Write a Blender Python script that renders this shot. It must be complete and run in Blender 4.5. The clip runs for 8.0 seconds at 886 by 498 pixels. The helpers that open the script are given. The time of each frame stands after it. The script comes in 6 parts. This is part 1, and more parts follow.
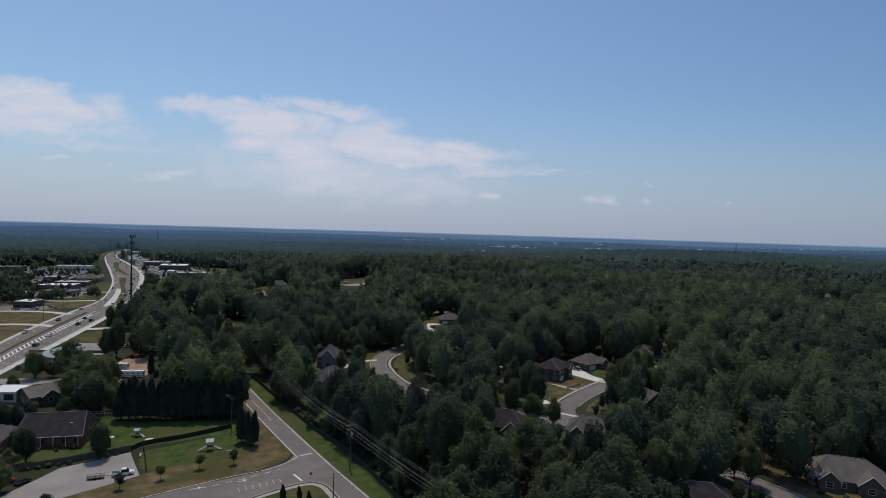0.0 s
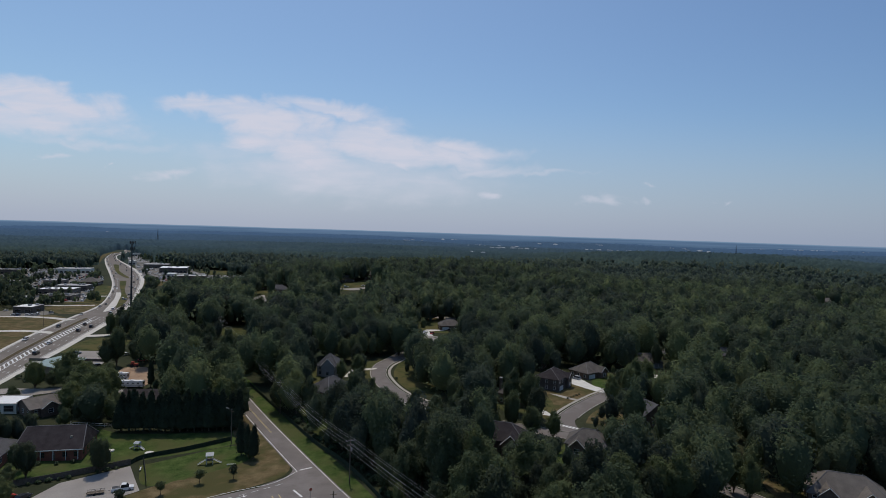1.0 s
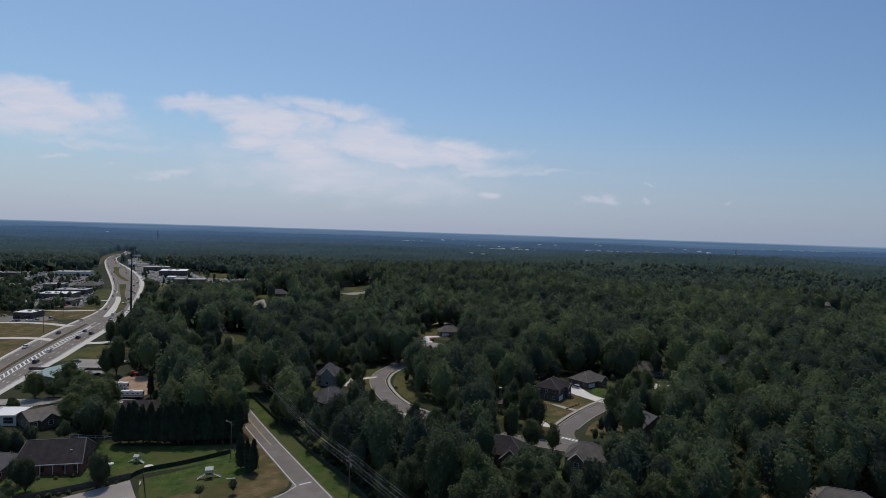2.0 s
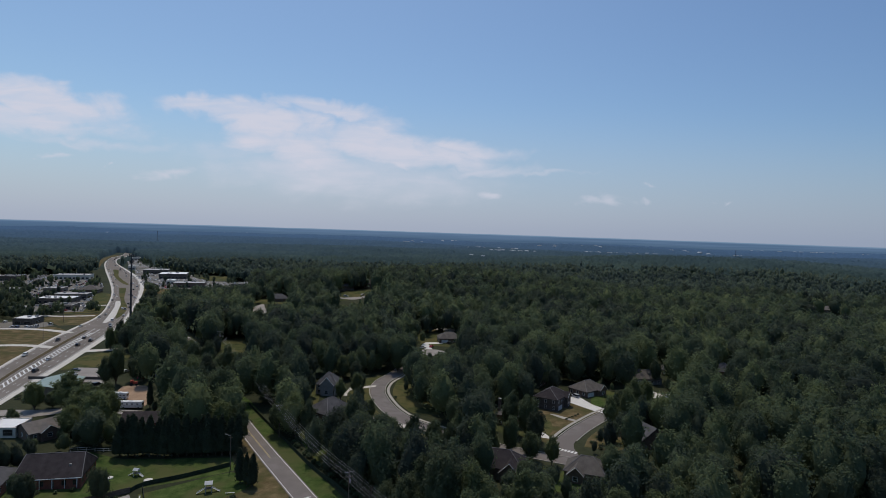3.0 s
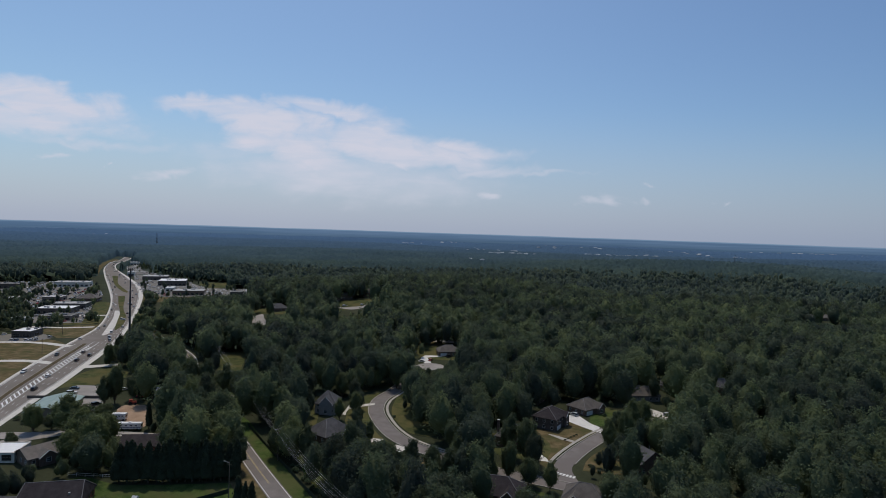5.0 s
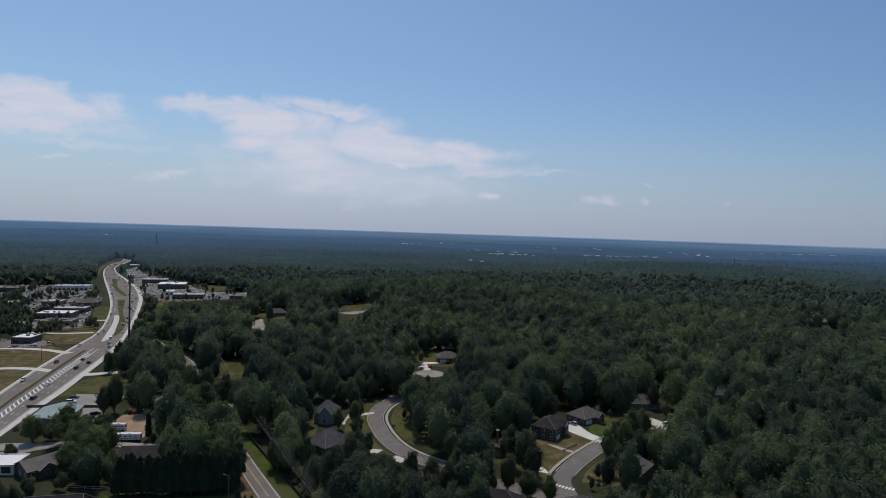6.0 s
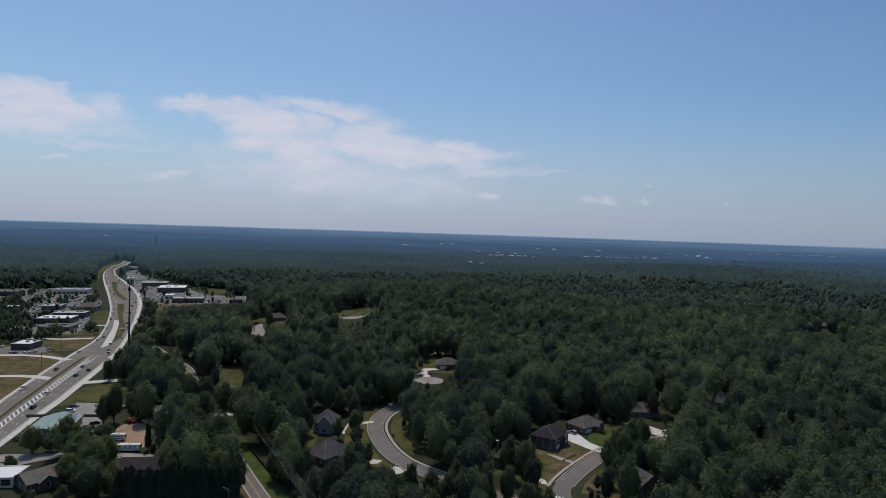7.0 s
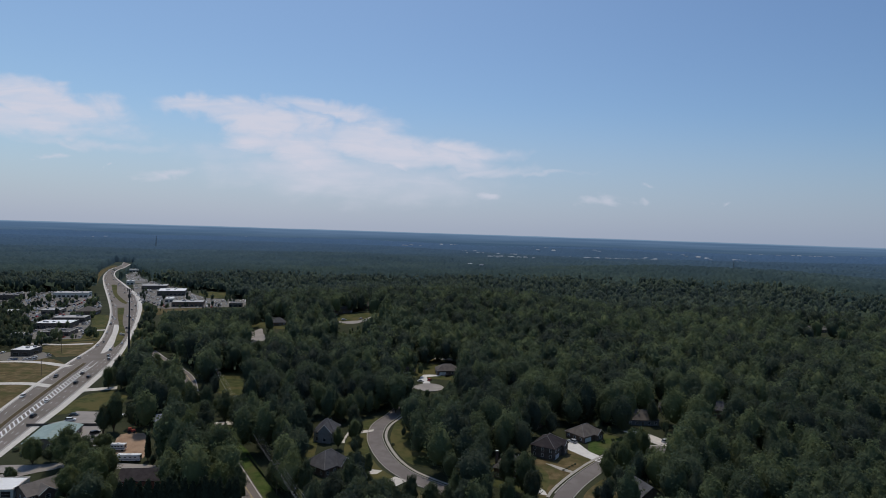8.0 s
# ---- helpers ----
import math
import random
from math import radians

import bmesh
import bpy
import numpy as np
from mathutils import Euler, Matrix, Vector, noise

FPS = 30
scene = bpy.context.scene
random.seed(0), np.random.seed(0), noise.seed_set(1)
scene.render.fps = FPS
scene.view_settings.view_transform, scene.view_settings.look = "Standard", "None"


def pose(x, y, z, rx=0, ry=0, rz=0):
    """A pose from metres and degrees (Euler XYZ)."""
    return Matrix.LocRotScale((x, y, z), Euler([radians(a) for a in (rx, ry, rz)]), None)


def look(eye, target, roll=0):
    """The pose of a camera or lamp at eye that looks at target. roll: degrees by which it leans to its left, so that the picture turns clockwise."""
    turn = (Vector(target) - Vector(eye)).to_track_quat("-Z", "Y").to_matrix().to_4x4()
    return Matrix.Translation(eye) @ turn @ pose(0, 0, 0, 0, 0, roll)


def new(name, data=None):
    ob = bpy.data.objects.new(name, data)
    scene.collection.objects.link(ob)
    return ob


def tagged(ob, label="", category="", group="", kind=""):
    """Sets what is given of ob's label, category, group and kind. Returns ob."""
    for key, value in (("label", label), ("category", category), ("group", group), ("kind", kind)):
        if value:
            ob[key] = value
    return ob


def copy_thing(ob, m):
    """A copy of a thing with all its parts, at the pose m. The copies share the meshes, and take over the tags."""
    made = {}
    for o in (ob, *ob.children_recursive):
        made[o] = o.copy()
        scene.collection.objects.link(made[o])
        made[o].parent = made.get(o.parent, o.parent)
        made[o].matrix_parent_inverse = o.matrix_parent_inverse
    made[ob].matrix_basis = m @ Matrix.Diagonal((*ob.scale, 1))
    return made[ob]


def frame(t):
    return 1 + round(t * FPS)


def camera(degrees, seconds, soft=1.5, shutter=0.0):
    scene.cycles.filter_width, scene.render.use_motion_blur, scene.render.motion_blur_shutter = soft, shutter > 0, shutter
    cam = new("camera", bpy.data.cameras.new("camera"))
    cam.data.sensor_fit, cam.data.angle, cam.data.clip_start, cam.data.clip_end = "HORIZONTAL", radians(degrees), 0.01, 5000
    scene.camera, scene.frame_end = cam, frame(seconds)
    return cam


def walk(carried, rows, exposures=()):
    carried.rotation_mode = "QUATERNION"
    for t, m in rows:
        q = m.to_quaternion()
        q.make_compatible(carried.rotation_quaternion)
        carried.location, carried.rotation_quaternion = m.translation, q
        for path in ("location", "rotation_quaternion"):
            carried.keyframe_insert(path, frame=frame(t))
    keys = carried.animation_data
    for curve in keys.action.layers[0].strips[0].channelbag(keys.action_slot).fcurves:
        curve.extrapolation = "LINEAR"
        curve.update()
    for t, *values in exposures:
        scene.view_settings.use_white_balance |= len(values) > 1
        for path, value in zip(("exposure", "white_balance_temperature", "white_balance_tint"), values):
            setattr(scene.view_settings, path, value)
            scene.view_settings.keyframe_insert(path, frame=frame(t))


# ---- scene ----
cam = camera(72.0, 8.0, soft=0.8)
PATH = [
    (0, (0.057, -0.065, 76.960), (-0.219, 99.886, 73.841), 1.71),
    (1, (-0.037, -0.021, 81.668), (-0.327, 99.928, 78.493), 1.79),
    (2, (-0.067, 0.013, 86.396), (-0.347, 99.962, 83.199), 1.84),
    (3, (-0.053, 0.036, 91.130), (-0.307, 99.985, 87.937), 1.87),
    (4, (-0.014, 0.047, 95.859), (-0.232, 99.997, 92.688), 1.88),
    (5, (0.028, 0.045, 100.571), (-0.148, 99.995, 97.430), 1.87),
    (6, (0.053, 0.028, 105.255), (-0.082, 99.979, 102.142), 1.87),
    (7, (0.042, -0.005, 109.898), (-0.060, 99.947, 106.805), 1.85),
    (8, (-0.027, -0.054, 114.488), (-0.109, 99.898, 111.397), 1.84),
]
EXPOSURE = 0.0
walk(cam, [(t, look(eye, target, roll)) for t, eye, target, roll in PATH], [(0, EXPOSURE)])

# ---- world, sun ----
SUN_ELEVATION, SUN_AZIMUTH = 66.0, -14.0      # degrees; azimuth from +y towards +x
sun_data = bpy.data.lights.new("sun", "SUN")
sun_data.energy, sun_data.angle, sun_data.color = 1.98, radians(0.5), (1.0, 0.90, 0.76)
sun = new("sun", sun_data)
_e, _a = radians(SUN_ELEVATION), radians(SUN_AZIMUTH)
sun.matrix_world = look((math.sin(_a) * math.cos(_e) * 900, math.cos(_a) * math.cos(_e) * 900, math.sin(_e) * 900), (0, 0, 0))

world = bpy.data.worlds.new("world")
scene.world = world
world.use_nodes = True
WT = world.node_tree
WT.nodes.clear()


def wnode(kind):
    return WT.nodes.new(kind)


def wmath(op, a, b=None, clamp=False):
    n = wnode("ShaderNodeMath")
    n.operation, n.use_clamp = op, clamp
    for i, v in enumerate((a, b)):
        if v is None:
            continue
        if isinstance(v, (int, float)):
            n.inputs[i].default_value = v
        else:
            WT.links.new(v, n.inputs[i])
    return n.outputs[0]


def wrange(v, a, b, smooth=True):
    n = wnode("ShaderNodeMapRange")
    n.interpolation_type = "SMOOTHSTEP" if smooth else "LINEAR"
    WT.links.new(v, n.inputs[0])
    n.inputs[1].default_value, n.inputs[2].default_value = a, b
    return n.outputs[0]


def wmix(fac, a, b):
    n = wnode("ShaderNodeMix")
    n.data_type = "RGBA"
    for i, v in ((0, fac), (6, a), (7, b)):
        if isinstance(v, (int, float)):
            n.inputs[i].default_value = v
        elif isinstance(v, tuple):
            n.inputs[i].default_value = (*v, 1)
        else:
            WT.links.new(v, n.inputs[i])
    return n.outputs[2]


sky = wnode("ShaderNodeTexSky")
sky.sky_type, sky.sun_disc, sky.sun_elevation, sky.sun_rotation = "NISHITA", False, _e, _a
sky.altitude, sky.air_density, sky.dust_density, sky.ozone_density = 300, 1.0, 1.6, 1.6
where = wnode("ShaderNodeTexCoord")
split = wnode("ShaderNodeSeparateXYZ")
WT.links.new(where.outputs["Generated"], split.inputs[0])
ahead = wmath("MAXIMUM", split.outputs[1], 0.02)
U, V = wmath("DIVIDE", split.outputs[0], ahead), wmath("DIVIDE", split.outputs[2], ahead)
flat = wnode("ShaderNodeCombineXYZ")
WT.links.new(U, flat.inputs[0]), WT.links.new(V, flat.inputs[1])


def wnoise(sx, sy, detail, offset, distortion=0.0):
    m = wnode("ShaderNodeMapping")
    m.inputs["Scale"].default_value = (sx, sy, 1)
    m.inputs["Location"].default_value = (offset, offset * 0.7, offset * 0.3)
    WT.links.new(flat.outputs[0], m.inputs[0])
    n = wnode("ShaderNodeTexNoise")
    n.inputs["Scale"].default_value, n.inputs["Detail"].default_value, n.inputs["Distortion"].default_value = 1.0, detail, distortion
    WT.links.new(m.outputs[0], n.inputs["Vector"])
    return n.outputs[0]


WISP = wnoise(7, 22, 7, 3.1, 0.5)
FLUFF = wnoise(26, 40, 5, 8.3)


WARP_U, WARP_V = wnoise(10, 16, 8, 5.7, 0.8), wnoise(12, 18, 8, 1.9, 0.8)
CU = wmath("ADD", U, wmath("MULTIPLY", wmath("SUBTRACT", WARP_U, 0.5), 0.20))
CV = wmath("ADD", V, wmath("MULTIPLY", wmath("SUBTRACT", WARP_V, 0.5), 0.055))


def cloud(u, v, ru, rv, tilt, wispy, edge=0.55):
    """A soft cloud round a direction: an ellipse whose edge the two noises break up."""
    c, s = math.cos(radians(tilt)), math.sin(radians(tilt))
    du, dv = wmath("SUBTRACT", CU, u), wmath("SUBTRACT", CV, v)
    a = wmath("DIVIDE", wmath("ADD", wmath("MULTIPLY", du, c), wmath("MULTIPLY", dv, s)), ru)
    b = wmath("DIVIDE", wmath("SUBTRACT", wmath("MULTIPLY", dv, c), wmath("MULTIPLY", du, s)), rv)
    r = wmath("SQRT", wmath("ADD", wmath("MULTIPLY", a, a), wmath("MULTIPLY", b, b)))
    broken = wmath("ADD", wmath("MULTIPLY", wmath("SUBTRACT", WISP, 0.5), -2.2 * wispy), wmath("MULTIPLY", wmath("SUBTRACT", FLUFF, 0.5), -0.9 * wispy))
    return wrange(wmath("SUBTRACT", 1.0, wmath("ADD", r, broken)), -0.1, edge + 0.2)


CLOUDS = [  # direction u, v, half sizes, tilt, wispiness, edge, strength
    (-0.345, 0.190, 0.140, 0.020, -1, 0.55, 0.5, 0.8),
    (-0.285, 0.165, 0.150, 0.034, -10, 0.5, 0.5, 0.9),
    (-0.245, 0.125, 0.120, 0.050, -18, 0.5, 0.6, 0.95),
    (-0.195, 0.190, 0.110, 0.020, -2, 0.4, 0.5, 0.85),
    (-0.150, 0.148, 0.150, 0.042, -9, 0.4, 0.6, 0.92),
    (-0.020, 0.122, 0.120, 0.028, -6, 0.45, 0.6, 0.85),
    (-0.105, 0.128, 0.170, 0.030, -7, 0.55, 0.5, 0.9),
    (0.000, 0.135, 0.135, 0.018, -3, 0.6, 0.6, 0.88),
    (-0.18, 0.085, 0.30, 0.052, -3, 0.5, 1.0, 0.75),
    (0.04, 0.098, 0.12, 0.014, 4, 0.6, 0.8, 0.6),
    (0.14, 0.099, 0.10, 0.005, 0, 0.5, 0.9, 0.4),
    (-0.665, 0.188, 0.190, 0.038, -13, 0.55, 0.5, 0.9),
    (-0.70, 0.155, 0.16, 0.030, -4, 0.6, 0.6, 0.85),
    (-0.60, 0.125, 0.17, 0.012, -2, 0.7, 0.9, 0.45),
    (-0.47, 0.080, 0.040, 0.009, 0, 0.7, 0.8, 0.6),
    (-0.56, 0.086, 0.014, 0.005, 0, 0.7, 0.8, 0.5),
    (-0.64, 0.100, 0.026, 0.006, 0, 0.7, 0.8, 0.5),
    (0.062, 0.056, 0.034, 0.010, 0, 0.7, 0.8, 0.65),
    (0.255, 0.055, 0.034, 0.011, 0, 0.7, 0.8, 0.5),
    (0.315, 0.060, 0.022, 0.005, 0, 0.4, 0.8, 0.42),
    (0.308, 0.080, 0.022, 0.004, 0, 0.4, 0.8, 0.34),
    (0.43, 0.062, 0.020, 0.004, 0, 0.4, 0.8, 0.4),
]
cover = None
for *shape, strength in CLOUDS:
    piece = wmath("MULTIPLY", cloud(*shape), strength)
    cover = piece if cover is None else wmath("MAXIMUM", cover, piece)
cover = wmath("MULTIPLY", cover, wmath("ADD", wmath("MULTIPLY", wrange(wnoise(11, 62, 8, 6.6, 0.6), 0.34, 0.62), 0.26), 0.76))
cover = wmath("MULTIPLY", cover, wrange(split.outputs[1], 0.1, 0.3))

SKY_STRENGTH = 0.093
tinted = wnode("ShaderNodeMix")
tinted.data_type, tinted.blend_type = "RGBA", "MULTIPLY"
tinted.inputs[0].default_value = 1.0
WT.links.new(sky.outputs[0], tinted.inputs[6])
tinted.inputs[7].default_value = (0.81, 0.97, 1.10, 1)
HAZE, CLOUD_COLOUR = wmix(wrange(U, 0.75, -0.25, False), (3.55, 4.22, 5.80), (4.40, 5.0, 6.6)), (6.7, 6.75, 7.8)
side = wmix(wrange(U, 0.75, -0.75, False), (0.86, 0.88, 0.92), (1.12, 1.10, 1.06))
leaning = wnode("ShaderNodeMix")
leaning.data_type, leaning.blend_type = "RGBA", "MULTIPLY"
leaning.inputs[0].default_value = 1.0
WT.links.new(tinted.outputs[2], leaning.inputs[6]), WT.links.new(side, leaning.inputs[7])
hazy = wmix(wmath("MULTIPLY", wrange(V, 0.22, -0.01), 0.75), leaning.outputs[2], HAZE)
clouded = wmix(cover, hazy, CLOUD_COLOUR)
# land beyond the ground sheet, distance haze painted into its blues, to a horizon that dips as it does from this height
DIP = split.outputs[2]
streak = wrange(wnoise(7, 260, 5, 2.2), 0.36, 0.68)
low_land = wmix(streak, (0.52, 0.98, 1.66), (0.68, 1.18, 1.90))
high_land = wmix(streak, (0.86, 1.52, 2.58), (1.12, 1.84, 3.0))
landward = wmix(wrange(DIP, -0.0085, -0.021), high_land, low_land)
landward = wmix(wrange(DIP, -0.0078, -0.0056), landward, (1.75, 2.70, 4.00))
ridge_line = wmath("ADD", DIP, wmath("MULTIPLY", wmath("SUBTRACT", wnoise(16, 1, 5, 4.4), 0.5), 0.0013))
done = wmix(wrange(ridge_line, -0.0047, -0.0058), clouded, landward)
bg, out = wnode("ShaderNodeBackground"), wnode("ShaderNodeOutputWorld")
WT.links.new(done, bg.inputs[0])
bg.inputs[1].default_value = SKY_STRENGTH
WT.links.new(bg.outputs[0], out.inputs[0])

# ---- materials ----


def material(name, dark, light, scale=1.0, rough=0.85, bump=0.0, fine=8.0, island=0.0, metal=0.0, spec=0.3, big=None, see=0.0, per_object=0.0, cells=None, outward=None):
    """Two colours mixed by a coarse and a fine noise in metres; island and per_object vary the value piece by piece."""
    m = bpy.data.materials.new(name)
    m.use_nodes = True
    t = m.node_tree
    p = t.nodes["Principled BSDF"]
    p.inputs["Roughness"].default_value, p.inputs["Metallic"].default_value = rough, metal
    p.inputs["Specular IOR Level"].default_value = spec
    co = t.nodes.new("ShaderNodeTexCoord" if per_object == 0 and island == 0 else "ShaderNodeNewGeometry")
    pos = co.outputs["Object"] if co.bl_idname == "ShaderNodeTexCoord" else co.outputs["Position"]
    def tex(s, d):
        n = t.nodes.new("ShaderNodeTexNoise")
        n.inputs["Scale"].default_value, n.inputs["Detail"].default_value = s, d
        t.links.new(pos, n.inputs["Vector"])
        return n.outputs[0]
    coarse, grain = tex(scale, 3), tex(scale * fine, 4)
    add = t.nodes.new("ShaderNodeMath")
    add.operation = "MULTIPLY_ADD"
    t.links.new(grain, add.inputs[0])
    add.inputs[1].default_value = 0.5
    t.links.new(coarse, add.inputs[2])
    val = add.outputs[0]
    for amount, kind, socket in ((island, "ShaderNodeNewGeometry", "Random Per Island"), (per_object, "ShaderNodeObjectInfo", "Random")):
        if amount:
            g = t.nodes.new(kind)
            a2 = t.nodes.new("ShaderNodeMath")
            a2.operation = "MULTIPLY_ADD"
            t.links.new(g.outputs[socket], a2.inputs[0])
            a2.inputs[1].default_value = amount
            t.links.new(val, a2.inputs[2])
            val = a2.outputs[0]
    if cells:                # one tone for each tree's width of ground
        vo = t.nodes.new("ShaderNodeTexVoronoi")
        vo.inputs["Scale"].default_value = cells[0]
        t.links.new(pos, vo.inputs["Vector"])
        sep = t.nodes.new("ShaderNodeSeparateColor")
        t.links.new(vo.outputs["Color"], sep.inputs[0])
        a3 = t.nodes.new("ShaderNodeMath")
        a3.operation = "MULTIPLY_ADD"
        t.links.new(sep.outputs[0], a3.inputs[0])
        a3.inputs[1].default_value = cells[1]
        t.links.new(val, a3.inputs[2])
        val = a3.outputs[0]
    r = t.nodes.new("ShaderNodeMapRange")
    t.links.new(val, r.inputs[0])
    r.inputs[1].default_value, r.inputs[2].default_value = 0.5, 1.0 + island + per_object + (cells[1] if cells else 0)
    mix = t.nodes.new("ShaderNodeMix")
    mix.data_type = "RGBA"
    t.links.new(r.outputs[0], mix.inputs[0])
    mix.inputs[6].default_value, mix.inputs[7].default_value = (*dark, 1), (*light, 1)
    colour = mix.outputs[2]
    if big:
        n = tex(big[0], 2)
        rr = t.nodes.new("ShaderNodeMapRange")
        t.links.new(n, rr.inputs[0])
        rr.inputs[1].default_value, rr.inputs[2].default_value = 0.42, 0.62
        mm = t.nodes.new("ShaderNodeMix")
        mm.data_type = "RGBA"
        t.links.new(rr.outputs[0], mm.inputs[0])
        t.links.new(colour, mm.inputs[6])
        mm.inputs[7].default_value = (*big[1], 1)
        colour = mm.outputs[2]
    if outward:              # distance haze put into the colour: bluer farther out
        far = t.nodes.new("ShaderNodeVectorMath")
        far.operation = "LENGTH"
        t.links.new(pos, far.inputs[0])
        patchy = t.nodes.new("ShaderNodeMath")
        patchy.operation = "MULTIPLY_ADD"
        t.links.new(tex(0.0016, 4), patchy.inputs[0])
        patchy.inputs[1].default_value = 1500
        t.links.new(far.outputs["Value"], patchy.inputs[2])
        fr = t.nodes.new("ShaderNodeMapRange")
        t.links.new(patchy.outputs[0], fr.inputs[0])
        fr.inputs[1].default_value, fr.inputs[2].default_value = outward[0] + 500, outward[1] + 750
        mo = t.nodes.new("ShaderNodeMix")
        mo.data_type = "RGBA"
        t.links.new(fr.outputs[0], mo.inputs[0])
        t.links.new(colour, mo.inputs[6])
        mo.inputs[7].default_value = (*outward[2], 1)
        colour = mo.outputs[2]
    t.links.new(colour, p.inputs["Base Color"])
    if bump:
        b = t.nodes.new("ShaderNodeBump")
        b.inputs["Strength"].default_value, b.inputs["Distance"].default_value = bump, 0.3
        t.links.new(grain, b.inputs["Height"])
        t.links.new(b.outputs[0], p.inputs["Normal"])
    if see:
        tr = t.nodes.new("ShaderNodeBsdfTranslucent")
        t.links.new(colour, tr.inputs[0])
        ms = t.nodes.new("ShaderNodeMixShader")
        ms.inputs[0].default_value = see
        t.links.new(p.outputs[0], ms.inputs[1]), t.links.new(tr.outputs[0], ms.inputs[2])
        t.links.new(ms.outputs[0], t.nodes["Material Output"].inputs[0])
    return m


def leaf_material(name, tones, see=0.5, per_object=False, stand=0.012, grain=1.1, rough=0.8):
    """Foliage: three tones, from deep to yellowish, chosen tree by tree and stand by stand, mottled by spray and leaf."""
    m = bpy.data.materials.new(name)
    m.use_nodes = True
    t = m.node_tree
    p = t.nodes["Principled BSDF"]
    p.inputs["Roughness"].default_value, p.inputs["Specular IOR Level"].default_value = rough, 0.12
    geo = t.nodes.new("ShaderNodeNewGeometry")
    def tex(s, d):
        n = t.nodes.new("ShaderNodeTexNoise")
        n.inputs["Scale"].default_value, n.inputs["Detail"].default_value = s, d
        t.links.new(geo.outputs["Position"], n.inputs["Vector"])
        return n.outputs[0]
    if per_object:
        tree = t.nodes.new("ShaderNodeObjectInfo").outputs["Random"]
    else:
        at = t.nodes.new("ShaderNodeAttribute")
        at.attribute_name = "tree_tone"
        tree = at.outputs["Fac"]
    val = None
    leafy = tex(grain, 3)
    for source, amount in ((tree, 0.62), (geo.outputs["Random Per Island"], 0.10), (tex(stand, 3), 1.15), (leafy, 0.45)):
        mul = t.nodes.new("ShaderNodeMath")
        mul.operation = "MULTIPLY_ADD"
        t.links.new(source, mul.inputs[0])
        mul.inputs[1].default_value = amount
        if val is None:
            mul.inputs[2].default_value = -0.67
        else:
            t.links.new(val, mul.inputs[2])
        val = mul.outputs[0]
    ramp = t.nodes.new("ShaderNodeValToRGB")
    e = ramp.color_ramp.elements
    e[0].position, e[0].color = 0.12, (*tones[0], 1)
    e[1].position, e[1].color = 0.90, (*tones[2], 1)
    mid = e.new(0.50)
    mid.color = (*tones[1], 1)
    t.links.new(val, ramp.inputs[0])
    t.links.new(ramp.outputs[0], p.inputs["Base Color"])
    b = t.nodes.new("ShaderNodeBump")
    b.inputs["Strength"].default_value, b.inputs["Distance"].default_value = 0.7, 0.6
    t.links.new(leafy, b.inputs["Height"])
    t.links.new(b.outputs[0], p.inputs["Normal"])
    tr = t.nodes.new("ShaderNodeBsdfTranslucent")
    t.links.new(ramp.outputs[0], tr.inputs[0])
    ms = t.nodes.new("ShaderNodeMixShader")
    ms.inputs[0].default_value = see
    t.links.new(p.outputs[0], ms.inputs[1]), t.links.new(tr.outputs[0], ms.inputs[2])
    t.links.new(ms.outputs[0], t.nodes["Material Output"].inputs[0])
    return m


GREENS = ((0.056, 0.069, 0.050), (0.100, 0.126, 0.068), (0.174, 0.204, 0.088))
LEAF = leaf_material("broad leaves", GREENS, per_object=True)
# slightly bluer than the near leaves: a first touch of painted haze
LEAF_FOREST = leaf_material("woodland leaves", ((0.056, 0.071, 0.056), (0.098, 0.127, 0.075), (0.172, 0.204, 0.096)))
# for the added sheet that softens black shade between crowns
LEAF_UNDER = material("gap filling leaf sheet", (0.036, 0.050, 0.036), (0.066, 0.088, 0.056), 0.03, 0.95, 0.3, 9, spec=0.03, cells=(0.10, 0.5))
# haze at a kilometre put into the leaf colour, paler and bluer
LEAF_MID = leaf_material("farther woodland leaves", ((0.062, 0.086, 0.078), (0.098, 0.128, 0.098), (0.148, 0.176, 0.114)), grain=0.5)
# haze painted into the base colour, bluer from about 1.3 km outward
LEAF_FAR = material("far woodland tinted with haze", (0.028, 0.047, 0.042), (0.060, 0.086, 0.070), 0.008, 0.95, 0.3, 9, spec=0.03, cells=(0.07, 0.6), big=(0.005, (0.032, 0.052, 0.049)), outward=(1300, 4600, (0.066, 0.122, 0.205)))
NEEDLE = material("conifer needles", (0.026, 0.036, 0.024), (0.054, 0.070, 0.042), 0.3, 0.8, 0, 6, 0.3, per_object=0.2, spec=0.1, see=0.2)
SHRUB = material("shrub leaves", (0.020, 0.034, 0.014), (0.065, 0.098, 0.036), 0.3, 0.6, 0, 6, 0.4, per_object=0.4)
BARK = material("bark", (0.06, 0.045, 0.032), (0.16, 0.125, 0.09), 2.0, 0.9, 0.4)
# shade under the leaves is put into this dark floor colour
FLOOR = material("woodland floor", (0.030, 0.036, 0.020), (0.056, 0.060, 0.034), 0.05, 0.95, 0.2, 12, spec=0.05)
# both far floors carry painted haze, bluer than the near floor
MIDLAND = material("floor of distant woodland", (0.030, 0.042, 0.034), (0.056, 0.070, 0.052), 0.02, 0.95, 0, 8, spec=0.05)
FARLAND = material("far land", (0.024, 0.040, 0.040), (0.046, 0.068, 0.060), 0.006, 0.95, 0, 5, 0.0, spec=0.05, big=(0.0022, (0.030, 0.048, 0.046)))
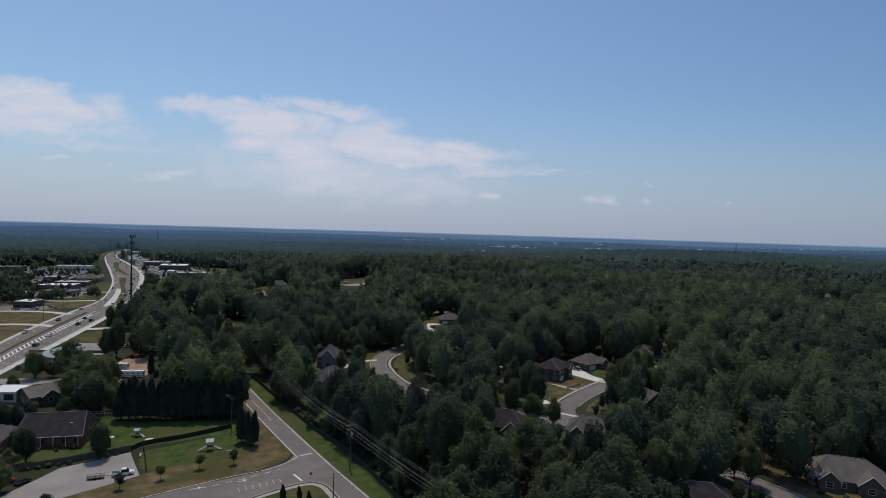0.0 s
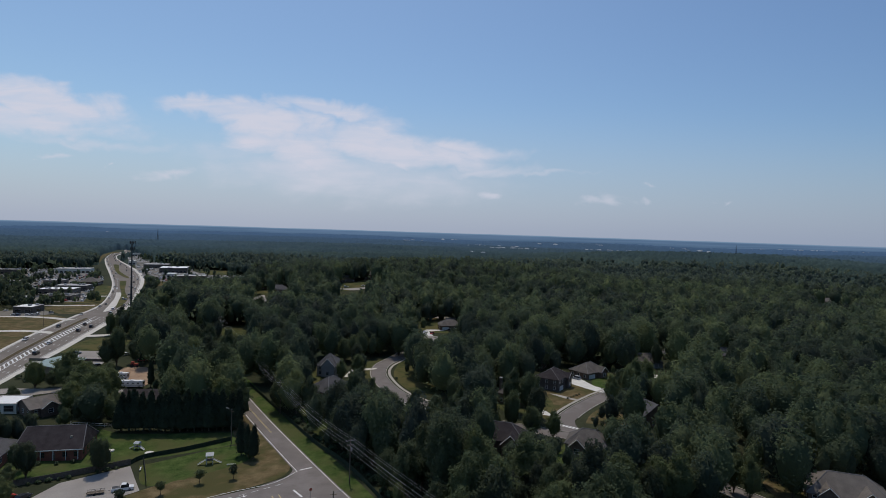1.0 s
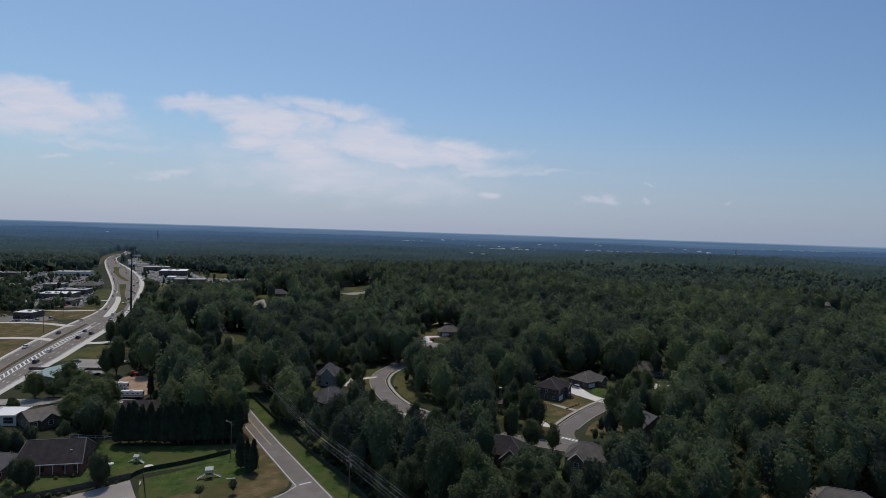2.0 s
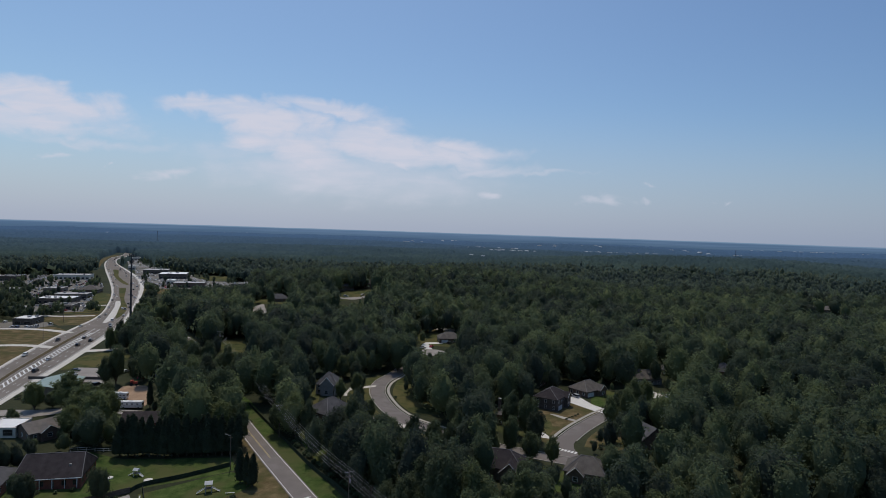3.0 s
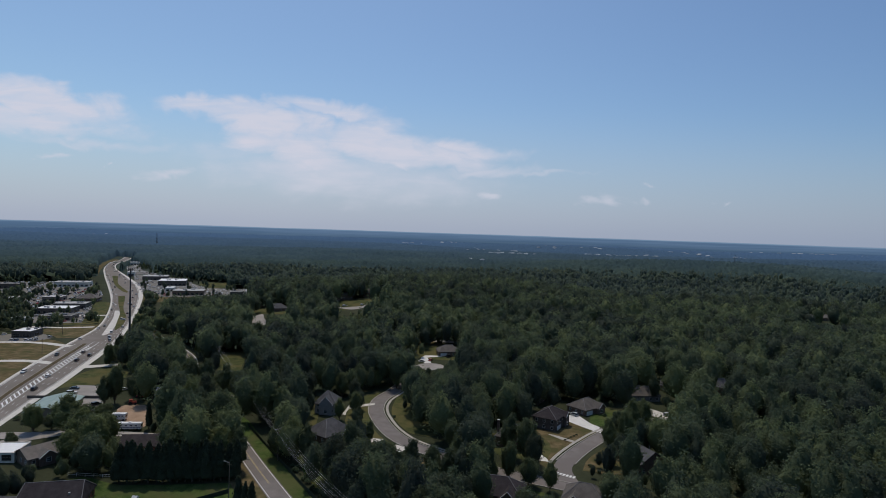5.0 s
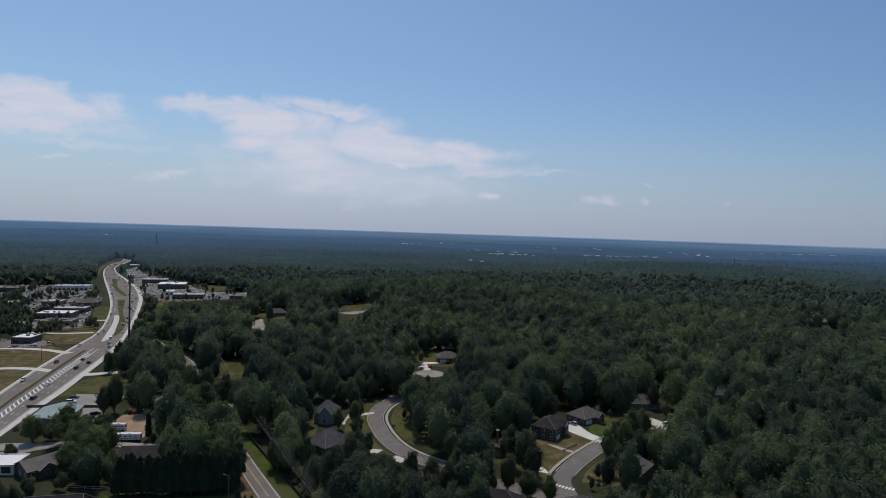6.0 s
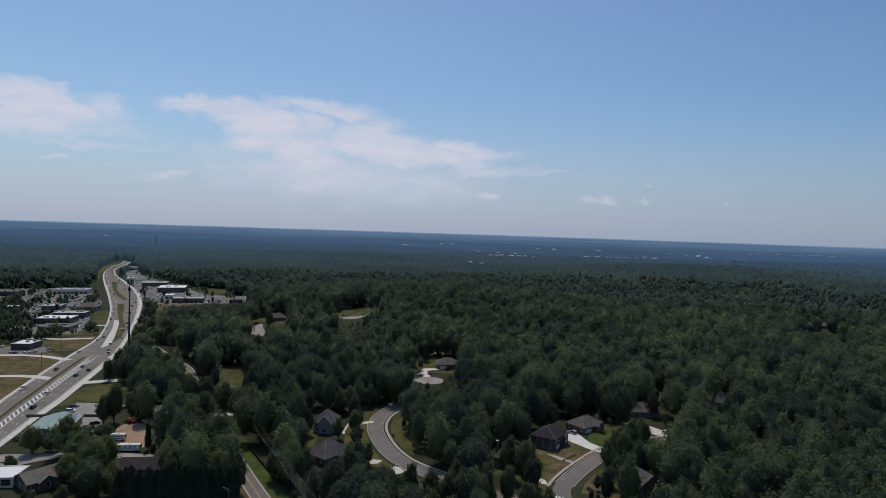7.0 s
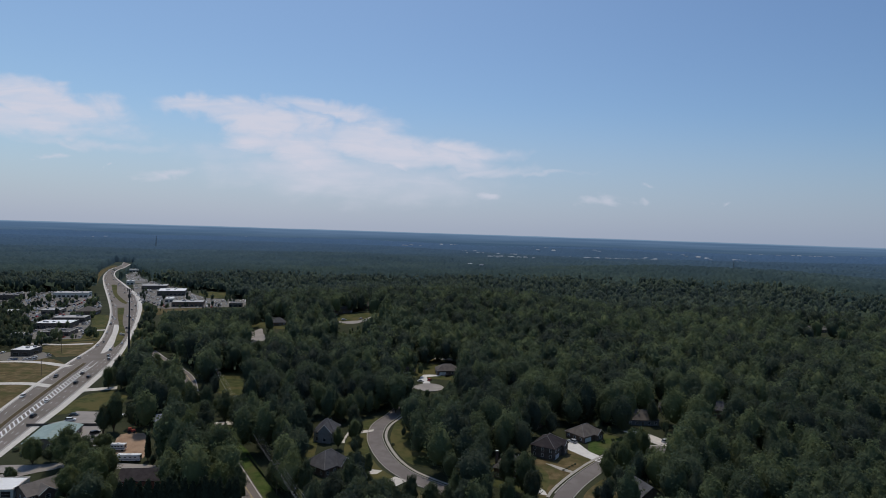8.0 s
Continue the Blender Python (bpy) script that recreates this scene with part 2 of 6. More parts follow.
GRASS = material("mown grass", (0.040, 0.050, 0.020), (0.094, 0.098, 0.040), 0.28, 0.95, 0.3, 6, big=(0.07, (0.105, 0.094, 0.040)), spec=0.03)
LUSH = material("lush green grass", (0.026, 0.052, 0.013), (0.086, 0.116, 0.036), 0.28, 0.95, 0.3, 6, big=(0.09, (0.080, 0.088, 0.034)), spec=0.03)
SHOP_LOT = material("stained shop lot asphalt", (0.140, 0.130, 0.120), (0.250, 0.234, 0.216), 0.06, 0.95, 0.1, 14, spec=0.05, big=(0.03, (0.190, 0.178, 0.156)))
DRY = material("dry summer grass", (0.078, 0.060, 0.028), (0.190, 0.145, 0.080), 0.28, 0.95, 0.3, 9, big=(0.12, (0.078, 0.074, 0.032)), spec=0.03)
ASPHALT = material("worn grey asphalt", (0.158, 0.141, 0.132), (0.225, 0.202, 0.190), 0.25, 0.95, 0.1, 12, spec=0.05, big=(0.05, (0.172, 0.153, 0.143)))
HIGHWAY = material("sun bleached highway asphalt", (0.165, 0.145, 0.128), (0.225, 0.198, 0.175), 0.05, 0.95, 0.1, 30, spec=0.05)
LOT = material("parking lot asphalt", (0.253, 0.230, 0.213), (0.356, 0.328, 0.299), 0.10, 0.95, 0.1, 30, spec=0.1)
CONCRETE = material("pale concrete", (0.483, 0.448, 0.402), (0.632, 0.598, 0.540), 0.3, 0.85, 0.1, 12)
KERB = material("weathered kerb concrete", (0.27, 0.25, 0.22), (0.38, 0.355, 0.315), 0.4, 0.9, 0.1, 12)
WALK = material("weathered footpath concrete", (0.30, 0.28, 0.245), (0.42, 0.39, 0.345), 0.4, 0.9, 0.1, 12)
BRIGHT = material("new white concrete", (0.58, 0.56, 0.52), (0.70, 0.68, 0.64), 0.3, 0.8, 0.1, 12)
DIRT = material("bare orange dirt", (0.26, 0.17, 0.11), (0.40, 0.28, 0.19), 0.2, 0.95, 0.3, 12)
WHITE_PAINT = material("white road paint", (0.60, 0.60, 0.58), (0.78, 0.78, 0.76), 0.5, 0.7)
YELLOW_PAINT = material("yellow road paint", (0.42, 0.34, 0.16), (0.55, 0.44, 0.2), 0.5, 0.7)
BROWN_SOIL = material("brown median soil", (0.070, 0.055, 0.034), (0.120, 0.095, 0.058), 0.2, 0.95, 0.2, 12, spec=0.03)
BRICK = material("red brick", (0.169, 0.062, 0.047), (0.286, 0.111, 0.078), 1.2, 0.9, 0.2, 8)
SIDING = material("grey siding", (0.15, 0.15, 0.155), (0.21, 0.21, 0.215), 0.6, 0.8, 0.1)
PALE_SIDING = material("pale grey siding", (0.26, 0.25, 0.235), (0.34, 0.325, 0.305), 0.6, 0.8, 0.1)
CREAM = material("cream siding", (0.48, 0.46, 0.40), (0.60, 0.57, 0.50), 0.6, 0.7, 0.1)
WHITE = material("white painted trim", (0.66, 0.66, 0.65), (0.80, 0.80, 0.79), 1.0, 0.6)
SHINGLE = material("charcoal shingles", (0.032, 0.027, 0.029), (0.060, 0.052, 0.054), 0.5, 0.95, 0.3, 16, spec=0.1)
SHINGLE_GREY = material("weathered grey shingles", (0.062, 0.060, 0.064), (0.105, 0.102, 0.106), 0.5, 0.9, 0.3, 16)
SHINGLE_BROWN = material("brown shingles", (0.088, 0.077, 0.070), (0.145, 0.128, 0.114), 0.5, 0.9, 0.3, 16)
SHINGLE_TAN = material("tan shingles", (0.122, 0.107, 0.095), (0.182, 0.160, 0.142), 0.5, 0.9, 0.3, 16)
RIDGE = material("pale weathered ridge shingles", (0.15, 0.145, 0.145), (0.22, 0.21, 0.21), 0.8, 0.9, 0.2)
ROOF_WHITE = material("white membrane roof", (0.70, 0.70, 0.69), (0.82, 0.82, 0.81), 0.2, 0.8, 0.05)
ROOF_GREY = material("grey gravel roof", (0.34, 0.33, 0.32), (0.46, 0.45, 0.44), 0.2, 0.9, 0.1)
ROOF_DARK = material("dark gravel roof", (0.10, 0.095, 0.09), (0.17, 0.16, 0.15), 0.2, 0.9, 0.1)
ROOF_GREEN = material("pale green metal roof", (0.20, 0.27, 0.25), (0.29, 0.36, 0.335), 0.3, 0.6, 0.05)
ROOF_BLUE = material("blue grey metal roof", (0.14, 0.16, 0.22), (0.20, 0.225, 0.29), 0.3, 0.6, 0.05)
BROWN_BRICK = material("brown brick", (0.105, 0.075, 0.058), (0.18, 0.13, 0.10), 1.2, 0.9, 0.2, 8)
# distance haze is put into these two base colours
HAZY_WALL = material("far wall paled by haze", (0.30, 0.33, 0.36), (0.40, 0.43, 0.46), 0.3, 0.9)
HAZY_ROOF = material("far roof greyed by haze", (0.17, 0.20, 0.23), (0.24, 0.27, 0.30), 0.3, 0.9)
# on the shops these dark tones also hold the shade of their fronts
STUCCO = material("brown stucco", (0.15, 0.125, 0.10), (0.22, 0.185, 0.15), 0.4, 0.85, 0.1)
DARKWALL = material("dark brown wall", (0.075, 0.065, 0.06), (0.13, 0.115, 0.10), 0.5, 0.85, 0.1)
GLASS = material("dark window glass", (0.012, 0.015, 0.018), (0.03, 0.035, 0.04), 0.5, 0.12, spec=0.6)
METAL = material("galvanised steel", (0.22, 0.23, 0.24), (0.34, 0.35, 0.36), 0.5, 0.5, metal=0.6)
DARKMETAL = material("dark weathered steel", (0.035, 0.035, 0.038), (0.07, 0.07, 0.072), 0.5, 0.6, metal=0.3)
WOOD = material("weathered timber", (0.10, 0.08, 0.06), (0.20, 0.165, 0.13), 1.5, 0.9, 0.2)
GREEN_MESH = material("dark green fence mesh", (0.020, 0.030, 0.018), (0.040, 0.056, 0.030), 0.8, 0.8)
WIRE = material("aluminium cable", (0.40, 0.40, 0.40), (0.50, 0.50, 0.50), 1.0, 0.5)
RUBBER = material("tyre rubber", (0.015, 0.015, 0.016), (0.03, 0.03, 0.031), 2.0, 0.9)
PAINTS = {k: material(k + " car paint", c, tuple(v * 1.12 for v in c), 0.5, 0.3, spec=0.5) for k, c in {
    "white": (0.68, 0.68, 0.67), "silver": (0.36, 0.37, 0.38), "black": (0.02, 0.02, 0.022), "red": (0.38, 0.03, 0.03), "blue": (0.05, 0.09, 0.17)}.items()}
FAR_CAR = material("mixed far car paint", (0.03, 0.03, 0.035), (0.62, 0.62, 0.60), 0.05, 0.4, 0, 4, 1.2)
RED = material("faded red paint", (0.30, 0.05, 0.035), (0.42, 0.085, 0.06), 0.5, 0.6)
PLAY = material("pale play plastic", (0.45, 0.47, 0.47), (0.6, 0.6, 0.58), 0.5, 0.5)

# ---- ground ----


def bump(x, y, cx, cy, r):
    return np.exp(-((x - cx) ** 2 + (y - cy) ** 2) / (r * r))


def height(x, y):
    """The lie of the land, in metres: gentle near by, a wooded ridge ahead, one broad hill, and a rolling lowland beyond."""
    r = np.hypot(x, y)
    wide = np.where(x < -50, 130.0, 230.0)
    ridge = np.exp(-((x + 50) / wide) ** 2 - ((y - 690) / np.where(y < 690, 150.0, 190.0)) ** 2)
    far = np.clip((r - 900) / 1500, 0, 1)
    lowland = np.clip((r - 1500) / 1400, 0, 1)
    roll = 7 * np.sin(x * 0.0031 + 1.0) * np.cos(y * 0.0027 + 0.4) + 5 * np.sin(x * 0.0013 - y * 0.0049)
    swell = 10 * np.sin(y * 0.0046 + x * 0.0012 + 1.3 * np.sin(x * 0.0019)) + 7 * np.sin(x * 0.0027 - y * 0.0019 + 0.8)
    return (6.5 + 4 * bump(x, y, -220, 370, 130) - 4 * bump(x, y, -100, 185, 60) + 20 * ridge + 6 * bump(x, y, 120, 540, 90)
            + 28 * bump(x, y, 610, 1430, 400) + 10 * bump(x, y, 1150, 2900, 420) + far * roll - 17 * lowland + lowland * swell)


def Z(x, y, lift=0.0):
    return float(height(x, y)) + lift


def mesh_object(name, bm, mat, parent=None, label="", smooth=False):
    me = bpy.data.meshes.new(name)
    bm.to_mesh(me)
    bm.free()
    if smooth:
        for f in me.polygons:
            f.use_smooth = True
    me.materials.append(mat)
    ob = new(name, me)
    if parent:
        ob.parent = parent
    if label:
        ob["label"] = label
    return ob


def part(name, bm, mat, parent, label="", smooth=False):
    return mesh_object(name, bm, mat, parent, label, smooth)


def arrays_object(name, verts, faces, mat):
    """A mesh from an array of corners and one of equal-sided faces."""
    me = bpy.data.meshes.new(name)
    n, k = faces.shape
    me.vertices.add(len(verts))
    me.vertices.foreach_set("co", np.ascontiguousarray(verts, dtype=np.float32).ravel())
    me.loops.add(n * k)
    me.loops.foreach_set("vertex_index", np.ascontiguousarray(faces, dtype=np.int32).ravel())
    me.polygons.add(n)
    me.polygons.foreach_set("loop_start", np.arange(0, n * k, k, dtype=np.int32))
    me.update(calc_edges=True)
    me.materials.append(mat)
    return new(name, me)


def ground_axis(fine, step, far, growth):
    v, s = [fine[0]], step
    while v[-1] < fine[1]:
        v.append(v[-1] + step)
    while v[-1] < far[1]:
        s *= growth
        v.append(v[-1] + s)
    low, s = [], step
    x = fine[0]
    while x > far[0]:
        s *= growth
        x -= s
        low.append(x)
    return np.array(low[::-1] + v)


def build_ground():
    gx, gy = ground_axis((-460, 420), 10, (-5600, 5600), 1.07), ground_axis((90, 760), 10, (-900, 5300), 1.05)
    X, Y = np.meshgrid(gx, gy)
    verts = np.stack([X, Y, height(X, Y)], -1).reshape(-1, 3)
    nx, ny = len(gx), len(gy)
    i = (np.arange(ny - 1)[:, None] * nx + np.arange(nx - 1)[None]).ravel()
    faces = np.stack([i, i + 1, i + nx + 1, i + nx], 1)
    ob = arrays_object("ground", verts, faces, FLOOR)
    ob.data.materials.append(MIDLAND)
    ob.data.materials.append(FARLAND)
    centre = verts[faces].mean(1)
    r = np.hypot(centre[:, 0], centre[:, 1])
    # haze-tinted floor materials take over by distance from the origin
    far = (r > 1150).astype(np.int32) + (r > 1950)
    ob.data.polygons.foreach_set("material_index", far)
    return tagged(ob, "dark woodland floor, tinted with haze blue far out", "ground", kind="structure")


build_ground()


def smooth_line(points, step=6.0):
    """Points of a Catmull-Rom curve through the given ones, about step metres apart."""
    p = np.array(points, float)
    p = np.vstack([2 * p[0] - p[1], p, 2 * p[-1] - p[-2]])
    out = []
    for i in range(1, len(p) - 2):
        n = max(1, int(np.linalg.norm(p[i + 1] - p[i]) / step))
        for t in np.arange(n) / n:
            a, b, c, d = p[i - 1], p[i], p[i + 1], p[i + 2]
            out.append(0.5 * (2 * b + (c - a) * t + (2 * a - 5 * b + 4 * c - d) * t * t + (3 * b - a - 3 * c + d) * t ** 3))
    out.append(p[-2])
    return np.array(out)


def strip_bm(left, right, lift, bm=None):
    """A band draped over the ground between two lines of equal length."""
    bm = bm or bmesh.new()
    rows = [(bm.verts.new((a[0], a[1], Z(a[0], a[1], lift))), bm.verts.new((b[0], b[1], Z(b[0], b[1], lift)))) for a, b in zip(left, right)]
    for (a, b), (c, d) in zip(rows, rows[1:]):
        bm.faces.new((a, b, d, c))
    return bm


def offsets(line, d):
    t = np.gradient(line, axis=0)
    t /= np.linalg.norm(t, axis=1)[:, None]
    return line + d * np.stack([t[:, 1], -t[:, 0]], 1)


def ribbon(name, line, width, mat, lift, label, category, at=0.0):
    line = np.asarray(line)
    ob = mesh_object(name, strip_bm(offsets(line, at - width / 2), offsets(line, at + width / 2), lift), mat)
    return tagged(ob, label, category, kind="structure")


def kerb(line, at, label="pale concrete kerb along the street", width=0.45, tall=0.16, base=0.1):
    line = np.asarray(line)
    bm = bmesh.new()
    rows = []
    for d, z in ((-width / 2, base - 0.1), (-width / 2, base + tall), (width / 2, base + tall), (width / 2, base - 0.1)):
        o = offsets(line, at + d)
        rows.append([bm.verts.new((p[0], p[1], Z(p[0], p[1], z))) for p in o])
    for a, b in zip(rows, rows[1:]):
        for i in range(len(a) - 1):
            bm.faces.new((a[i], a[i + 1], b[i + 1], b[i]))
    return tagged(mesh_object("kerb", bm, KERB), label, "kerb", kind="structure")


def patch(name, outline, mat, lift, label, category, rounded=True):
    """A draped area: lawn, drive or lot, its outline softened unless it is built square."""
    pts = smooth_line(list(outline) + [outline[0]], 4.0)[:-1] if rounded else np.array(outline, float)
    bm = bmesh.new()
    bm.faces.new([bm.verts.new((x, y, 0)) for x, y in pts])
    bmesh.ops.triangulate(bm, faces=bm.faces[:])
    for _ in range(6):
        long = [e for e in bm.edges if e.calc_length() > 9]
        if not long:
            break
        bmesh.ops.subdivide_edges(bm, edges=long, cuts=1)
        bmesh.ops.triangulate(bm, faces=bm.faces[:])
    bm.normal_update()
    for v in bm.verts:
        v.co.z = Z(v.co.x, v.co.y, lift)
    for f in bm.faces:
        if f.normal.z < 0:
            f.normal_flip()
    return tagged(mesh_object(name, bm, mat), label, category, kind="structure")


def dashes(line, at, length, gap, width, mat, lift, label, bm=None):
    """Painted dashes along a road, in one mesh."""
    fine = smooth_line(line, 1.5) if len(line) < 400 else line
    seg = np.r_[0, np.cumsum(np.linalg.norm(np.diff(fine, axis=0), axis=1))]
    bm = bmesh.new()
    s = 0.0
    while s + length < seg[-1]:
        q = np.linspace(s, s + length, 3)
        mid = np.stack([np.interp(q, seg, fine[:, 0]), np.interp(q, seg, fine[:, 1])], 1)
        strip_bm(offsets(mid, at - width / 2), offsets(mid, at + width / 2), lift, bm)
        s += length + gap
    return tagged(mesh_object("road_marking", bm, mat), label, "road marking", kind="structure")


# ---- roads ----
LOCAL_ROAD = smooth_line([(0.4, 122), (-20.7, 156.1), (-31.1, 172.5), (-41.5, 189.5), (-54.9, 211.2), (-75.2, 243), (-81.5, 253), (-109, 297), (-133, 335), (-147, 362), (-170, 409), (-205, 453), (-236, 494)])
ribbon("road", LOCAL_ROAD, 7.4, ASPHALT, 0.12, "worn grey two-lane road beside green verges", "road")
for side, run in ((-3.15, LOCAL_ROAD[LOCAL_ROAD[:, 1] > 188]), (3.15, LOCAL_ROAD)):
    dashes(run, side, 6.0, 0.001, 0.22, WHITE_PAINT, 0.15, "white edge line of the road")
for side in (-0.18, 0.18):
    dashes(LOCAL_ROAD[18:], side, 6.0, 0.001, 0.13, YELLOW_PAINT, 0.15, "faded yellow centre line")
SIDE_ROAD = smooth_line([(-33, 179), (-42, 174.5), (-52, 169.5), (-62, 163.5), (-76, 152), (-96, 135)])
ribbon("road", SIDE_ROAD, 11.5, ASPHALT, 0.13, "grey side road meeting the main road", "road")
patch("road", [(-50, 203), (-46, 192), (-46, 183), (-52, 177), (-46, 168), (-36, 166), (-27, 162), (-25.5, 166), (-33, 178), (-43, 194)], ASPHALT, 0.14, "worn grey asphalt of the road junction", "road")
dashes(smooth_line([(-43.8, 187.5), (-45.6, 183.6), (-49, 178.5), (-60, 172.5), (-69, 166), (-80, 157)]), 0, 6, 0.001, 0.22, WHITE_PAINT, 0.19, "white edge line round the corner")
dashes(smooth_line([(-46, 178), (-56, 170.5), (-66, 164)]), 0, 2.0, 1.6, 0.2, WHITE_PAINT, 0.19, "dashed white turn lane line")
for a, b in (((-43.2, 188.2), (-39.8, 190.2)), ((-41.5, 173.5), (-38, 168.8))):
    l = np.array([a, b], float)
    tagged(mesh_object("stop_line", strip_bm(offsets(l, -0.3), offsets(l, 0.3), 0.19), WHITE_PAINT), "white painted stop line on the asphalt", "road marking", kind="structure")
for k in range(7):
    l = np.array([(-45 - 1.6 * k, 170.5 - 1.0 * k), (-43.6 - 1.6 * k, 168.0 - 1.0 * k)], float)
    tagged(mesh_object("hatch_line", strip_bm(offsets(l, -0.12), offsets(l, 0.12), 0.19), YELLOW_PAINT), "faded yellow hatching beside the turn lane", "road marking", kind="structure")
for x, y in ((-66, 164.6), (-55, 169.3)):
    bm = bmesh.new()
    d, n = Vector((0.86, 0.5)), Vector((-0.5, 0.86))
    for pts in ([(-1.6, -0.12), (0.6, -0.12), (0.6, 0.12), (-1.6, 0.12)], [(0.4, -0.5), (1.6, 0.25), (0.4, 0.6)], [(0.3, 0.1), (0.6, 0.1), (0.9, 1.1), (0.6, 1.1)]):
        bm.faces.new([bm.verts.new((x + d.x * a + n.x * b, y + d.y * a + n.y * b, Z(x, y, 0.2))) for a, b in pts])
    tagged(mesh_object("lane_arrow", bm, WHITE_PAINT), "white turn arrow painted on the lane", "road marking", kind="structure")
patch("road", [(-30, 174), (-46, 171), (-62, 160), (-78, 147), (-66, 138), (-50, 146), (-38, 158), (-27, 160)], ASPHALT, 0.125, "grey asphalt round the corner island", "road")
ISLAND = [(-54, 152), (-48.6, 158), (-43.8, 162.6), (-38.5, 166.6), (-34.2, 167.6), (-30.2, 165.1), (-26.2, 158.5), (-19, 146), (-21, 138), (-52, 140)]
patch("verge", ISLAND, GRASS, 0.22, "grassy corner verge inside a concrete kerb", "grass")
kerb(smooth_line(ISLAND[:8], 2.0), 0.0, base=0.2)
ribbon("pavement", smooth_line(ISLAND[:8], 2.0), 1.5, WALK, 0.26, "pale concrete walk inside the corner kerb", "footpath", 1.4)

STREET = smooth_line([(-19, 395), (-22, 365), (-26.5, 346), (-31.5, 331), (-32.5, 313), (-28.5, 295), (-21.5, 277), (-12, 263), (4, 249.5), (22, 237), (40, 228), (52, 222), (64, 211), (74, 198), (83, 186), (90, 176), (96, 166), (104, 150), (112, 132)], 4.0)
ribbon("road", STREET, 7.2, ASPHALT, 0.12, "winding grey residential street between lawns", "road")
for side in (-4.0, 4.0):
    kerb(STREET, side)
LANE = smooth_line([(51, 224), (50, 234), (51, 244), (58, 257), (67, 270), (79, 285), (92, 297), (106, 304), (122, 309)], 4.0)
ribbon("road", LANE, 7.2, ASPHALT, 0.135, "curving grey side street with pale kerbs", "road")
for side in (-4.0, 4.0):
    kerb(LANE[5:], side)
for k in range(8):
    a = np.array([44.6 + 1.16 * k, 238.2 - 0.72 * k])
    l = np.array([a, a + (0.75, -0.46)])
    tagged(mesh_object("crosswalk_bar", strip_bm(offsets(l, -1.1), offsets(l, 1.1), 0.17), WHITE_PAINT), "white painted bar of a pedestrian crossing", "road marking", kind="structure", group="crosswalk bars")
ribbon("pavement", LANE[4:], 1.4, WALK, 0.19, "pale concrete footpath beside the side street", "footpath", -5.7)
ribbon("pavement", STREET[10:36], 1.4, WALK, 0.19, "pale concrete footpath inside the street's bend", "footpath", -5.7)
COURT = smooth_line([(-48, 404), (-30, 408), (-16, 410.5), (-4, 410.5)], 4.0)
ribbon("road", COURT, 8, LOT, 0.12, "short pale residential cul-de-sac", "road")
ribbon("road", smooth_line([(-66.5, 503.9), (-26.7, 498.1), (2.9, 489.8), (38, 483.3)], 6), 7, LOT, 0.12, "pale street glimpsed between trees", "road")

# the highway: two edges, and bands between them
NEAR = [(-191, 170), (-205, 226), (-219, 276)]
HL = smooth_line(NEAR + [(-234, 318), (-247, 361), (-272, 444), (-294, 517), (-330, 598), (-382, 700), (-452, 822), (-555, 996), (-640, 1148), (-722, 1320), (-785, 1480), (-860, 1640)], 8.0)
HR = smooth_line([(-167, 160), (-181, 215), (-191, 262), (-199, 300), (-208.5, 345), (-233, 430), (-268, 520), (-326, 655), (-383, 777), (-442, 882), (-525, 1007), (-606, 1129), (-674, 1255), (-732, 1400), (-800, 1560)], 8.0)


def evenly(line, n):
    seg = np.r_[0, np.cumsum(np.linalg.norm(np.diff(line, axis=0), axis=1))]
    q = np.linspace(0, seg[-1], n)
    return np.stack([np.interp(q, seg, line[:, 0]), np.interp(q, seg, line[:, 1])], 1)


NS = 260
HL, HR = evenly(HL, NS), evenly(HR, NS)


def across(f):
    return HL + (HR - HL) * f


def band(name, a, b, mat, lift, label, category="road", i=0, j=NS):
    return tagged(mesh_object(name, strip_bm(across(a)[i:j], across(b)[i:j], lift), mat), label, category, kind="structure")


band("road", 0.0, 1.0, HIGHWAY, 0.14, "sun-bleached multi-lane highway running to the horizon")
band("pavement", -0.01, 0.05, CONCRETE, 0.2, "pale concrete sidewalk along the highway", "pavement")
band("pavement", 0.885, 1.0, CONCRETE, 0.2, "pale concrete shoulder along the highway", "pavement")
for f in (0.065, 0.86):
    band("road_marking", f, f + 0.008, WHITE_PAINT, 0.19, "solid white lane line", "road marking")
for f in (0.18, 0.69, 0.78):
    dashes(across(f), 0, 3.0, 9.0, 0.25, WHITE_PAINT, 0.19, "dashed white lane line")
END = next(i for i in range(NS) if across(0.3)[i][1] > 442)
bm = strip_bm(across(0.325)[:END], across(0.415)[:END], 0.36)
tagged(mesh_object("median", bm, BROWN_SOIL), "raised brown strip between the carriageways", "median", kind="structure")
for f, side in ((0.321, 0), (0.419, 0)):
    kerb(across(f)[:END], 0, "pale kerb of the highway median", 0.3, 0.26)
for f in (0.475, 0.595):
    band("road_marking", f, f + 0.012, WHITE_PAINT, 0.2, "white border of the hatched turn lane", "road marking", 0, END + 2)
bm = bmesh.new()
A5, B5 = evenly(across(0.487)[:END], 460), evenly(across(0.592)[:END], 460)
for k in range(0, 446, 8):
    bm.faces.new([bm.verts.new((p[0], p[1], Z(p[0], p[1], 0.21))) for p in (A5[k + 6], B5[k], B5[k + 3], A5[k + 9])])
tagged(mesh_object("road_marking", bm, WHITE_PAINT), "white hatching between the lanes", "road marking", kind="structure")
